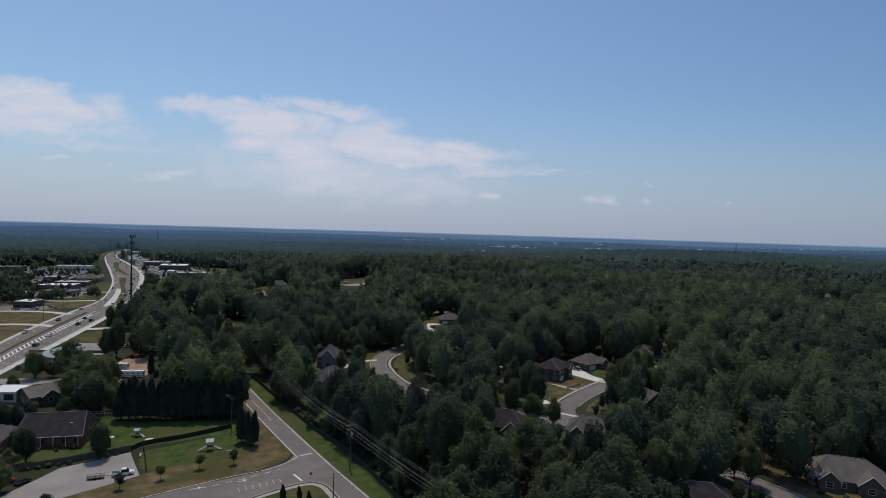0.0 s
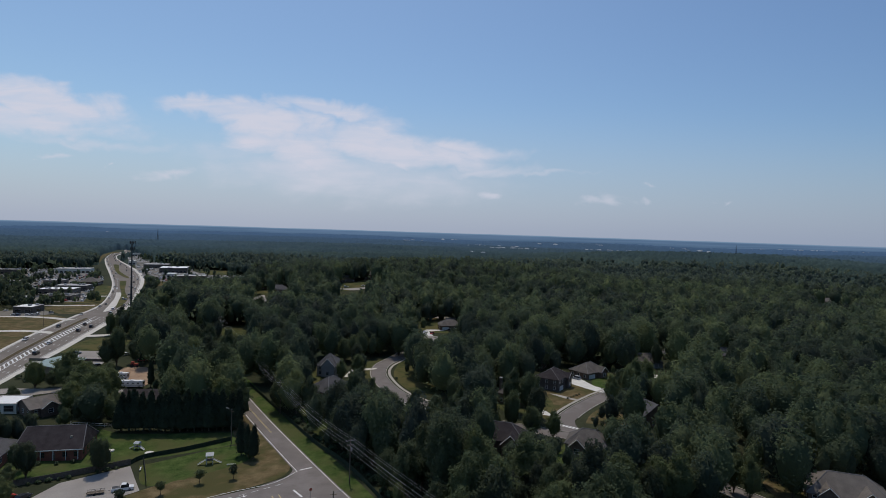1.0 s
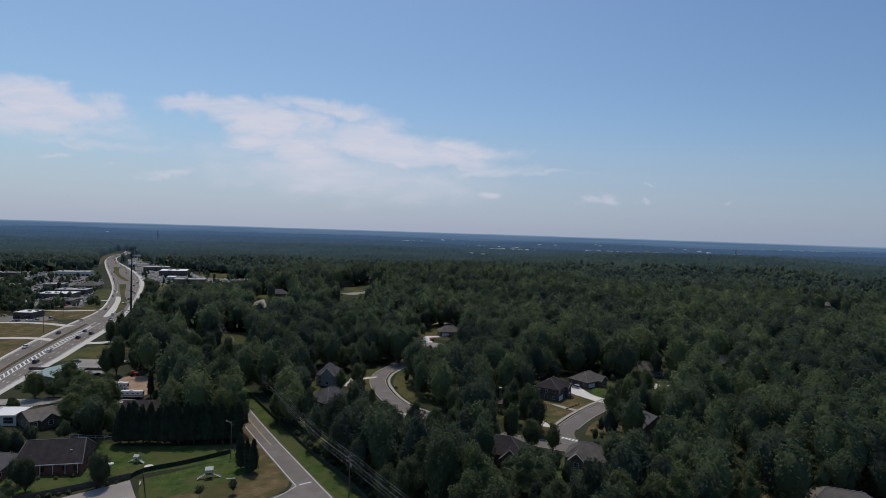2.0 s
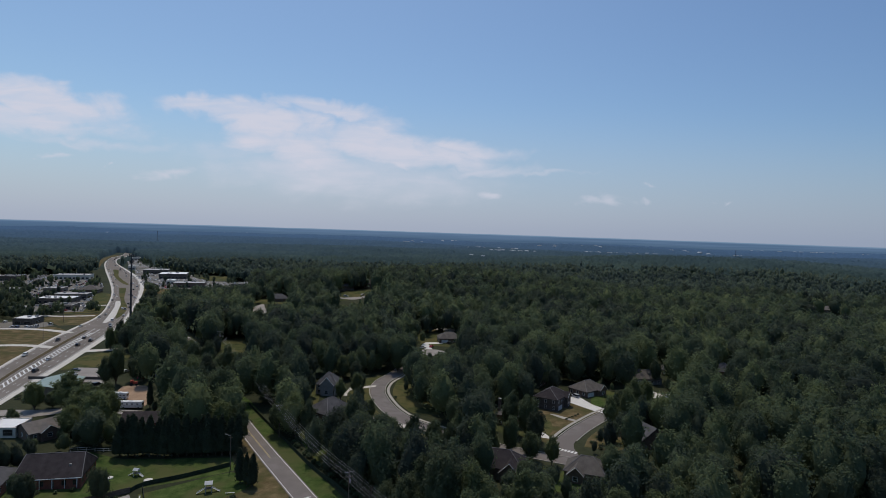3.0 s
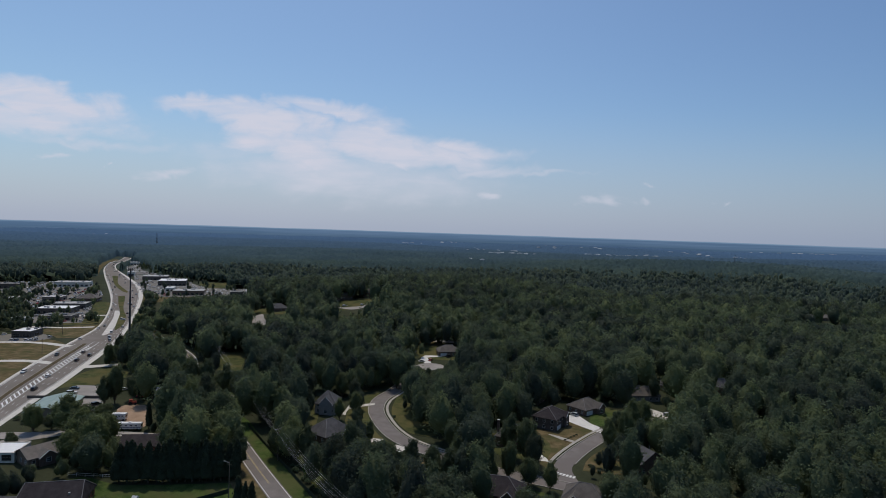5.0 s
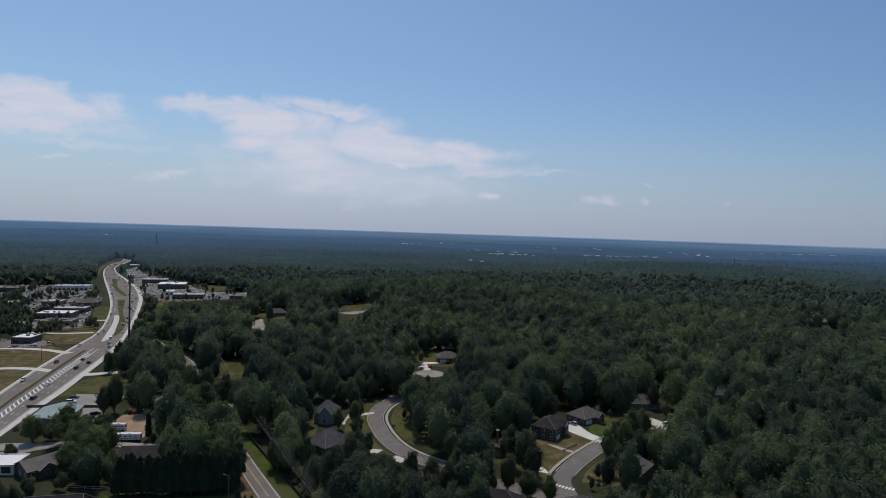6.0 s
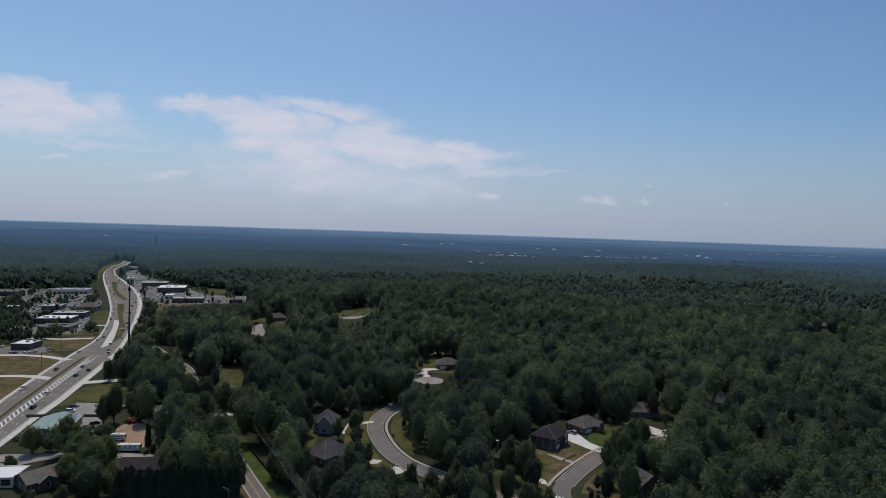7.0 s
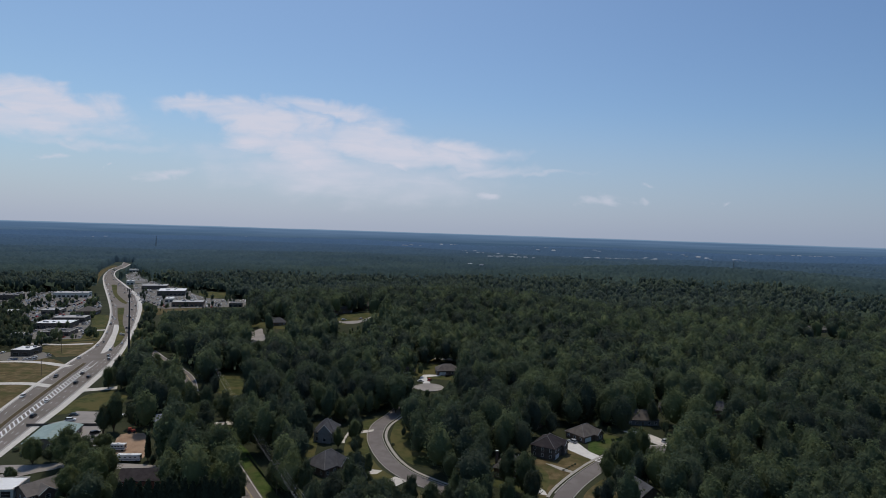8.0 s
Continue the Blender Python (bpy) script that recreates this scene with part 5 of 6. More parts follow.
def house(x, y, turn, w, d, wall_h, rise, wall_mat, roof_mat, label, hip=True, along="x", storeys=1, chimney=None, wing=None, garage=None, name="house", inset=None, trim=WHITE, second=None):
    ob = new(name)
    ob.matrix_basis = pose(x, y, Z(x, y), 0, 0, turn)
    tagged(ob, label, name)
    w2, d2 = w / 2, d / 2
    bm = boxes((-w2, w2, -d2, -d2 + 0.25, -0.6, wall_h), (-w2, w2, d2 - 0.25, d2, -0.6, wall_h), (-w2, -w2 + 0.25, -d2 + 0.25, d2 - 0.25, -0.6, wall_h), (w2 - 0.25, w2, -d2 + 0.25, d2 - 0.25, -0.6, wall_h))
    part("wall", bm, wall_mat, ob)
    inset = (min(w, d) / 2 * 0.9 if inset is None else inset) if hip else -0.5
    if not hip:
        for s in (-1, 1):
            k, k2 = s * ((w2 if along == "x" else d2) - 0.002), s * ((w2 if along == "x" else d2) - 0.25)
            half = d2 if along == "x" else w2
            gable = bmesh.new()
            ring = []
            for q in (k, k2):
                flat_pts = ((-half, wall_h), (half, wall_h), (0, wall_h + rise * 0.94))
                ring.append([gable.verts.new((q, a, z) if along == "x" else (a, q, z)) for a, z in flat_pts])
            gable.faces.new(ring[0]), gable.faces.new(ring[1][::-1])
            for i in range(3):
                j = (i + 1) % 3
                gable.faces.new((ring[0][i], ring[1][i], ring[1][j], ring[0][j]))
            part("gable", gable, wall_mat, ob)
        part("roof", open_roof(-w2, w2, -d2, d2, wall_h, rise, along), roof_mat, ob)
    else:
        roof_part = part("roof", roof_bm(-w2, w2, -d2, d2, wall_h, rise, inset, along), roof_mat, ob)
        q = max(0.0, inset + 0.5) if inset > 0 else 0.0
        ends = ((-w2 - 0.5 + q, 0), (w2 + 0.5 - q, 0)) if along == "x" else ((0, -d2 - 0.5 + q), (0, d2 + 0.5 - q))
        lines = [(ends[0], ends[1])] + [((sx * (w2 + 0.5), sy * (d2 + 0.5)), ends[(sx if along == "x" else sy) > 0]) for sx in (-1, 1) for sy in (-1, 1)]
        for k, (a, b) in enumerate(lines):
            cap = bmesh.new()
            beam(cap, (*a, wall_h + (rise if k == 0 else 0) + 0.02), (*b, wall_h + rise + 0.02), 0.13)
            part("ridge_cap", cap, RIDGE, roof_part)
    for s in range(storeys):
        z = 0.9 + 2.7 * s
        n = max(2, int(w / 3.2))
        for k in range(n):
            xx = -w2 + w * (k + 0.5) / n
            if not (garage and s == 0 and abs(xx - garage) < 3) and not (s == 0 and k == n // 2):
                window(ob, xx, -d2, z, 1.15, 1.4, "y-", trim)
            window(ob, xx, d2, z, 1.15, 1.4, "y+", trim)
        for k in range(max(1, int(d / 4))):
            yy = -d2 + d * (k + 0.5) / max(1, int(d / 4))
            window(ob, -w2, yy, z, 1.0, 1.4, "x-", trim)
            window(ob, w2, yy, z, 1.0, 1.4, "x+", trim)
    n = max(2, int(w / 3.2))
    dx = -w2 + w * (n // 2 + 0.5) / n
    part("door", boxes((dx - 0.5, dx + 0.5, -d2 - 0.05, -d2 + 0.05, 0, 2.1)), WOOD, ob, "panelled front door")
    if garage is not None:
        part("garage_door", boxes(*[(garage - 2.4, garage + 2.4, -d2 - 0.05 - 0.01 * (k % 2), -d2 + 0.05, 0.05 + 0.55 * k, 0.57 + 0.55 * k) for k in range(4)]), WHITE, ob, "white panelled garage door")
    if chimney:
        cx, cy = chimney
        top = wall_h + rise + 1.0
        ch = part("chimney", boxes((cx - 0.55, cx + 0.55, cy - 0.4, cy + 0.4, 0, top)), wall_mat, ob)
        part("chimney_cap", boxes((cx - 0.65, cx + 0.65, cy - 0.5, cy + 0.5, top, top + 0.15)), CONCRETE, ch)
    for front in (wing, second):
        if not front:
            continue
        wx, wy, ww, wd, wh, wr = front
        part("wing_wall", boxes((wx - ww / 2, wx + ww / 2, wy - wd / 2, wy + wd / 2, -0.6, wh)), wall_mat, ob)
        gable = bmesh.new()
        k = wy - wd / 2 + 0.002
        gable.faces.new([gable.verts.new(c) for c in ((wx - ww / 2, k, wh), (wx + ww / 2, k, wh), (wx, k, wh + wr * 0.94))])
        part("gable", gable, wall_mat, ob)
        part("wing_roof", open_roof(wx - ww / 2, wx + ww / 2, wy - wd / 2, wy + wd, wh, wr, "y"), roof_mat, ob)
        for s in (-1, 1):              # boards along the two rakes of the gable
            rake = bmesh.new()
            beam(rake, (wx + s * (ww / 2 + 0.5), wy - wd / 2 - 0.52, wh - 0.1), (wx, wy - wd / 2 - 0.52, wh + wr + 0.08), 0.11)
            part("rake_board", rake, WHITE, ob, "white gable board")
        window(ob, wx, wy - wd / 2, 0.9, 1.6, 1.5, "y-")
    pipe = bmesh.new()
    limb(pipe, (w2 * 0.4, 0.8, wall_h), (w2 * 0.4, 0.8, wall_h + rise + 0.3), 0.09, 0.09, 8)
    part("vent_pipe", pipe, METAL, ob)
    return ob


def open_roof(x0, x1, y0, y1, z, rise, along, over=0.5, thick=0.2):
    """Two roof slopes with a thickness, open at the gable ends."""
    bm = bmesh.new()
    x0, x1, y0, y1 = x0 - over, x1 + over, y0 - over, y1 + over
    xm, ym, drop = (x0 + x1) / 2, (y0 + y1) / 2, 0.0
    if along == "x":
        prof = [(y0, z - 0.15), (ym, z + rise), (y1, z - 0.15)]
        def at(k, a, up):
            return (k, a[0], a[1] + up)
        ends = (x0, x1)
    else:
        prof = [(x0, z - 0.15), (xm, z + rise), (x1, z - 0.15)]
        def at(k, a, up):
            return (a[0], k, a[1] + up)
        ends = (y0, y1)
    for a, b in ((prof[0], prof[1]), (prof[1], prof[2])):
        v = [[bm.verts.new(at(k, p, up)) for p in (a, b)] for k in ends for up in (0, thick)]
        lo0, hi0, lo1, hi1 = v
        for f in ((hi0[0], hi0[1], hi1[1], hi1[0]), (lo0[0], lo1[0], lo1[1], lo0[1]), (lo0[0], hi0[0], hi1[0], lo1[0]), (lo0[0], lo0[1], hi0[1], hi0[0]), (lo1[0], hi1[0], hi1[1], lo1[1])):
            bm.faces.new(f)
    bmesh.ops.recalc_face_normals(bm, faces=bm.faces[:])
    return bm


def shop(x, y, turn, w, d, h, wall_mat, roof_mat, label, units=3, name="commercial_building"):
    """A flat-roofed commercial building with a parapet, glazed bays and roof units."""
    ob = new(name)
    ob.matrix_basis = pose(x, y, Z(x, y), 0, 0, turn)
    tagged(ob, label, "building")
    w2, d2 = w / 2, d / 2
    part("wall", boxes((-w2, w2, -d2, -d2 + 0.3, -1, h + 0.15), (-w2, w2, d2 - 0.3, d2, -1, h + 0.15), (-w2, -w2 + 0.3, -d2 + 0.3, d2 - 0.3, -1, h + 0.15), (w2 - 0.3, w2, -d2 + 0.3, d2 - 0.3, -1, h + 0.15)), wall_mat, ob)
    part("roof", boxes((-w2 + 0.3, w2 - 0.3, -d2 + 0.3, d2 - 0.3, h - 0.3, h)), roof_mat, ob)
    part("coping", boxes((-w2 - 0.08, w2 + 0.08, -d2 - 0.08, -d2 + 0.38, h + 0.15, h + 0.25), (-w2 - 0.08, w2 + 0.08, d2 - 0.38, d2 + 0.08, h + 0.15, h + 0.25), (-w2 - 0.08, -w2 + 0.38, -d2 + 0.38, d2 - 0.38, h + 0.15, h + 0.25), (w2 - 0.38, w2 + 0.08, -d2 + 0.38, d2 - 0.38, h + 0.15, h + 0.25)), CONCRETE, ob)
    n = max(2, int(w / 5))
    for k in range(n):
        xx = -w2 + w * (k + 0.5) / n
        window(ob, xx, -d2, 0.6, w / n * 0.6, 2.2, "y-", METAL)
    for s in (-1, 1):
        window(ob, s * w2, 0, 0.6, d * 0.4, 2.0, "x+" if s > 0 else "x-", METAL)
    r = np.random.default_rng(int(abs(x) * 7 + abs(y)))
    for k in range(units):
        ux, uy = r.uniform(-w2 * 0.7, w2 * 0.7), r.uniform(-d2 * 0.5, d2 * 0.5)
        part("roof_unit", boxes((ux - 1.1, ux + 1.1, uy - 0.8, uy + 0.8, h, h + 1.3)), METAL, ob, "grey rooftop air unit")
    return ob


brick_building = house(-127.1, 200.5, 14, 19.5, 16, 3.3, 5.4, BRICK, SHINGLE, "long red brick building with a charcoal hip roof", inset=0.9, trim=DARKMETAL)
part("fascia", boxes((-10.3, 10.3, -8.62, -8.54, 3.02, 3.3)), WHITE, brick_building, "white eaves board")
for k in range(6):
    q = -9.2 + 3.6 * k
    part("post", boxes((q - 0.09, q + 0.09, -8.5, -8.32, -0.1, 3.05)), WHITE, brick_building, "white porch post")
for vx, vy in ((-2.5, 0.8), (5.6, -4.2)):
    part("roof_vent", boxes((vx - 0.35, vx + 0.35, vy - 0.35, vy + 0.35, 4.6, 8.2 if vy > 0 else 6.3)), METAL, brick_building, "small grey roof vent")
house(-144, 188.5, 14, 16, 15, 3.3, 4.6, BRICK, SHINGLE_GREY, "brick building with a grey hip roof beside a lawn")
house(-56.2, 306, -4, 10.5, 11, 5.2, 5.0, PALE_SIDING, SHINGLE_GREY, "pale grey two-storey house with a steep hip roof", storeys=2, wing=(0.6, -5.6, 6.4, 3, 5.2, 3.8))
house(-48.5, 268.5, 52, 15, 13, 3.4, 5.2, BROWN_BRICK, SHINGLE_GREY, "brick house with a broad grey hip roof beside trees", wing=(3, -6.5, 6, 4, 3.2, 3.6))
house(54.5, 296, 59, 15, 12, 5.6, 3.8, DARKWALL, SHINGLE, "dark two-storey house with a black hip roof", storeys=2, garage=-3.5, wing=(4.2, -5, 5, 5, 5.0, 2.2))
house(78, 322, 38, 15, 12, 3.1, 4.2, BROWN_BRICK, SHINGLE_BROWN, "single-storey brick house with a brown hip roof", garage=-4, wing=(3.5, -6, 5, 4, 3.1, 2.6))
house(5.5, 449, 8, 16, 12, 3.2, 4.0, BROWN_BRICK, SHINGLE_BROWN, "brown-roofed house at the end of a cul-de-sac", garage=-4)
house(-27, 450, -12, 16, 11, 3.2, 3.6, SIDING, SHINGLE_BROWN, "low house with a brown hip roof among trees")
house(171, 371, -6, 16, 12, 4.5, 4.0, BROWN_BRICK, SHINGLE_GREY, "grey hip-roofed house deep in the woodland")
house(144, 373, -20, 15, 12, 3.4, 4.2, BROWN_BRICK, SHINGLE_GREY, "grey hip-roofed house between tall trees")
house(117, 351, 0, 18, 12, 3.2, 4.2, SIDING, SHINGLE_BROWN, "low house with a brown-grey roof among trees")
house(33.5, 268, -22, 13, 12, 4.6, 4.6, BROWN_BRICK, SHINGLE_BROWN, "brick house with a steep brown roof and chimney", chimney=(-6.8, -1), wing=(3, -6, 5.5, 4, 3.2, 3.0))
house(43, 363, 4, 10, 10, 6.4, 3.4, SIDING, SHINGLE_GREY, "tall grey-sided house behind trees", hip=False, along="y", storeys=2, chimney=(-2, -5.3))
house(50, 338, -30, 15, 11, 3.6, 3.8, BROWN_BRICK, SHINGLE_GREY, "grey-roofed house behind a row of trees")
house(84, 244, 20, 13, 11, 4.4, 4.4, BROWN_BRICK, SHINGLE_GREY, "house with a grey gabled roof among trees", hip=False, along="y")
house(22, 211, -14, 17, 12, 4.2, 4.6, BROWN_BRICK, SHINGLE, "house with a steep charcoal roof under tall trees", wing=(4, -6, 6, 4, 3.6, 3.2))
house(52, 210, -20, 14, 11, 3.4, 4.2, BROWN_BRICK, SHINGLE_BROWN, "brown-roofed house at the street corner", wing=(-3, -5.5, 5, 4, 3.0, 2.6))
house(119, 176, -22, 21, 13, 2.9, 5.0, BROWN_BRICK, SHINGLE_TAN, "wide house with a tan hip roof and front gables", wing=(4.5, -6.5, 6, 4, 2.9, 3.0), second=(-5.5, -6.5, 5, 3, 2.9, 2.6))
house(67, 155, -8, 18, 13, 3.6, 4.2, SIDING, SHINGLE, "dark grey hip-roofed house beside the street", wing=(-4, -6.5, 6, 4, 3.4, 3.0))
house(-152.5, 236, 57, 19, 12, 3.0, 2.8, BROWN_BRICK, SHINGLE_TAN, "low house with a brown gabled roof", hip=False, along="x", wing=(-3, -5, 6, 5, 3.0, 2.2))
house(-121, 249.5, 8, 17, 13, 3.0, 2.6, BRICK, SHINGLE, "low house with a dark roof behind a tree row", hip=False)
house(-141, 315, 20, 12, 8, 3.0, 2.4, CREAM, ROOF_BLUE, "small house with a blue-grey metal roof", hip=False)
house(-182, 286, 104, 25, 17, 3.2, 2.0, STUCCO, ROOF_GREEN, "long low building with a pale green metal roof", hip=False, name="building")
house(-166, 612.1, 15, 18, 12, 3.4, 4.2, BROWN_BRICK, SHINGLE_GREY, "distant house with a grey roof")
for hx, hy, ht in ((-118, 644, 20), (-103.7, 655, 10), (-77.7, 665, -10), (-62, 664, 30), (-134, 650, 0), (-191.4, 653.6, 15)):
    house(hx, hy, ht, 15, 12, 5.0, 4.2, BROWN_BRICK, SHINGLE_BROWN, "brown-roofed house on a distant street", storeys=1)
house(-156.6, 505.5, 10, 12, 9, 4.0, 3.6, CREAM, SHINGLE_GREY, "pale-gabled house beside a distant court", hip=False, along="y")
house(287.1, 710.9, -8, 14, 9, 3.2, 3.0, CREAM, SHINGLE_TAN, "small pale house deep in the woodland")
house(447.5, 723.8, 8, 34, 12, 3.4, 3.8, STUCCO, SHINGLE_TAN, "long tan-roofed building in distant woodland", name="building")
house(-130.7, 471.7, -10, 14, 10, 3.2, 3.4, SIDING, SHINGLE_GREY, "grey-roofed house among trees")
shop(-167, 234, 8, 11, 12, 3.4, CREAM, ROOF_WHITE, "small building with a flat white roof", 0)
shop(-321, 470, 5, 14, 16, 5.0, DARKWALL, ROOF_WHITE, "dark commercial building with a pale flat roof", 2)
shop(-379, 599, 12, 31, 22, 5.5, DARKWALL, ROOF_WHITE, "dark store with a bright white flat roof")
shop(-353, 560, 10, 26, 20, 4.2, STUCCO, ROOF_DARK, "brown store with a dark flat roof")
shop(-386, 634, 12, 30, 18, 5.5, DARKWALL, ROOF_GREY, "long low store with a grey flat roof", 4)
house(-401, 690, 14, 20, 20, 4.2, 4.6, BROWN_BRICK, SHINGLE_BROWN, "dark brown hip-roofed building by the parking lot", name="building")
shop(-438, 686, 14, 19, 20, 5.0, STUCCO, ROOF_GREY, "small store with a grey flat roof", 2)
shop(-474, 668, 14, 14, 13, 4.5, CREAM, ROOF_WHITE, "small pale store with a white roof", 1)
shop(-376, 541, 10, 11, 10, 3.8, CREAM, ROOF_GREY, "small pale shed among trees", 0)
shop(-508, 836, 17, 42, 24, 6.0, CREAM, ROOF_GREY, "long pale commercial building in the distance", 4)
shop(-562, 792, 16, 24, 24, 6.0, DARKWALL, ROOF_DARK, "dark commercial building among parked cars")
shop(-398, 898, 18, 37, 38, 7.0, DARKWALL, ROOF_WHITE, "large dark store with a bright white flat roof", 4)
shop(-454, 962, 19, 36, 28, 6.0, DARKWALL, ROOF_GREY, "long dark shop building")
shop(-366, 818, 16, 11, 18, 5.0, CREAM, ROOF_WHITE, "small store with a white roof", 1)
shop(-326, 782, 15, 37, 22, 6.0, BROWN_BRICK, ROOF_GREY, "long brick shop building with a grey flat roof", 4)
shop(-266, 786, 15, 16, 18, 5.0, DARKWALL, ROOF_DARK, "dark-roofed building at the edge of the woods", 1)
shop(-520, 1014, 21, 11, 16, 6.0, CREAM, ROOF_WHITE, "small white shop by the highway", 1)
shop(-566, 1210, 25, 25, 18, 6.0, STUCCO, ROOF_WHITE, "white-roofed building near the highway's end", 1)
shop(-640, 1262, 26, 18, 16, 6.0, CREAM, ROOF_WHITE, "pale building near the highway's end", 1)

# far settlements: many small buildings beyond the woodland, haze painted into their pale colours
FAR_KIND = []
for k, (wm, rm) in enumerate(((HAZY_WALL, HAZY_WALL), (HAZY_ROOF, HAZY_ROOF), (HAZY_WALL, HAZY_ROOF))):
    o = new("far_building")
    tagged(o, ("long white-roofed building far off", "small brown-roofed house far off", "small pale house with a grey roof far off")[k], "building", "far settlement")
    ww, dd = ((17, 11), (13, 9), (12, 9))[k]
    part("wall", boxes((-ww / 2, ww / 2, -dd / 2, dd / 2, -9, 9)), wm, o)
    part("roof", roof_bm(-ww / 2, ww / 2, -dd / 2, dd / 2, 9, 3.0, 3, "x", 0.4), rm, o)
    FAR_KIND.append(o)
fr = np.random.default_rng(5)
FAR_SPOTS = [(-0.38, 2500, 2, 20), (-0.57, 4300, 3, 60), (-0.415, 4800, 3, 50), (-0.36, 4850, 4, 50), (-0.32, 4850, 3, 50), (-0.05, 4350, 6, 90), (0.0, 4450, 5, 90), (0.14, 4850, 4, 50), (0.17, 4850, 4, 60), (0.02, 3600, 5, 160),
             (0.11, 2450, 16, 90), (0.08, 2900, 8, 120), (0.05, 1750, 2, 40), (0.23, 2850, 10, 110), (0.275, 2730, 16, 110), (0.31, 2800, 8, 120), (0.20, 3700, 7, 200), (0.40, 3700, 6, 120), (0.45, 4700, 9, 200), (0.51, 4700, 8, 160), (0.47, 3600, 9, 170), (0.56, 4200, 14, 260), (0.63, 4150, 14, 240), (0.70, 4200, 10, 200), (0.66, 1760, 5, 50), (0.35, 3300, 5, 120)]
first, FAR_BUILT = set(), []
for u, far, count, spread in FAR_SPOTS:
    for _ in range(count):
        y = far + fr.uniform(-60, 60)
        x = u * far + fr.uniform(-spread, spread)
        o = FAR_KIND[int(fr.integers(3)) if far < 3200 else int(fr.choice((0, 0, 2)))]
        m = pose(x, y, Z(x, y) + 5, 0, 0, fr.uniform(-30, 30))
        if o in first:
            FAR_BUILT.append(copy_thing(o, m))
        else:
            first.add(o)
            o.matrix_basis = m
            FAR_BUILT.append(o)
for o in FAR_BUILT:                       # the farthest ones are enlarged to fit the camera's view
    if o.location.y > 3200:
        o.scale = (1.4, 1.3, 0.9)

# ---- towers, poles and cables ----


def cell_tower(x, y, tall):
    ob = new("cell_tower")
    ob.matrix_basis = pose(x, y, Z(x, y))
    tagged(ob, "tall dark steel monopole tower with antenna arrays", "tower")
    bm = bmesh.new()
    for a, b, ra, rb in ((-0.5, tall * 0.33, 0.85, 0.7), (tall * 0.33, tall * 0.66, 0.66, 0.52), (tall * 0.66, tall, 0.48, 0.36)):
        limb(bm, (0, 0, a), (0, 0, b), ra, rb, 14)
    part("pole", bm, DARKMETAL, ob)
    for z, wide in ((tall - 0.6, 2.4), (tall - 5.0, 1.6)):
        ring = bmesh.new()
        pts = [(math.cos(a) * wide, math.sin(a) * wide, z) for a in (radians(30), radians(150), radians(270))]
        for i in range(3):
            beam(ring, pts[i], pts[(i + 1) % 3], 0.08)
            beam(ring, (0, 0, z), pts[i], 0.09)
        frame_ob = part("antenna_frame", ring, DARKMETAL, ob)
        for i in range(3):
            a, b = Vector(pts[i]), Vector(pts[(i + 1) % 3])
            for q in (0.05, 0.37, 0.63, 0.95):
                c = a.lerp(b, q)
                part("antenna", boxes((c.x - 0.16, c.x + 0.16, c.y - 0.1, c.y + 0.1, z - 1.1, z + 1.2)), DARKMETAL, frame_ob)
    return ob


cell_tower(-218, 424, 56.5)


def lattice_mast(x, y, tall, wide, label, lift=0.0):
    ob = new("radio_mast")
    ob.matrix_basis = pose(x, y, Z(x, y) + lift)
    tagged(ob, label, "tower")
    legs = [(math.cos(a) * wide, math.sin(a) * wide) for a in (0.5, 2.6, 4.7)]
    for lx, ly in legs:
        bm = bmesh.new()
        limb(bm, (lx, ly, 0), (lx * 0.25, ly * 0.25, tall), wide * 0.12, wide * 0.09, 5)
        part("leg", bm, DARKMETAL, ob)
    bm = bmesh.new()
    n = 14
    for k in range(n):
        q0, q1 = 1 - 0.75 * k / n, 1 - 0.75 * (k + 1) / n
        for i in range(3):
            a, b = legs[i], legs[(i + 1) % 3]
            limb(bm, (a[0] * q0, a[1] * q0, tall * k / n), (b[0] * q1, b[1] * q1, tall * (k + 1) / n), wide * 0.05, wide * 0.05, 4)
    part("bracing", bm, DARKMETAL, ob)
    bm = bmesh.new()
    limb(bm, (0, 0, tall), (0, 0, tall * 1.08), wide * 0.09, wide * 0.03, 5)
    part("aerial", bm, DARKMETAL, ob)
    return ob


lattice_mast(-1416, 3000, 60, 4.2, "dark lattice radio mast in the distance")
lattice_mast(668, 1400, 31, 2.0, "slim lattice mast on a wooded hilltop")
POLES = [(36, 90), (-26.1, 178.2), (-64, 242), (-102, 312), (-140, 382), (-178, 452), (-216, 522)]
ALONG = Vector((-38, 70, 0)).normalized()
ACROSS = Vector((ALONG.y, -ALONG.x, 0))


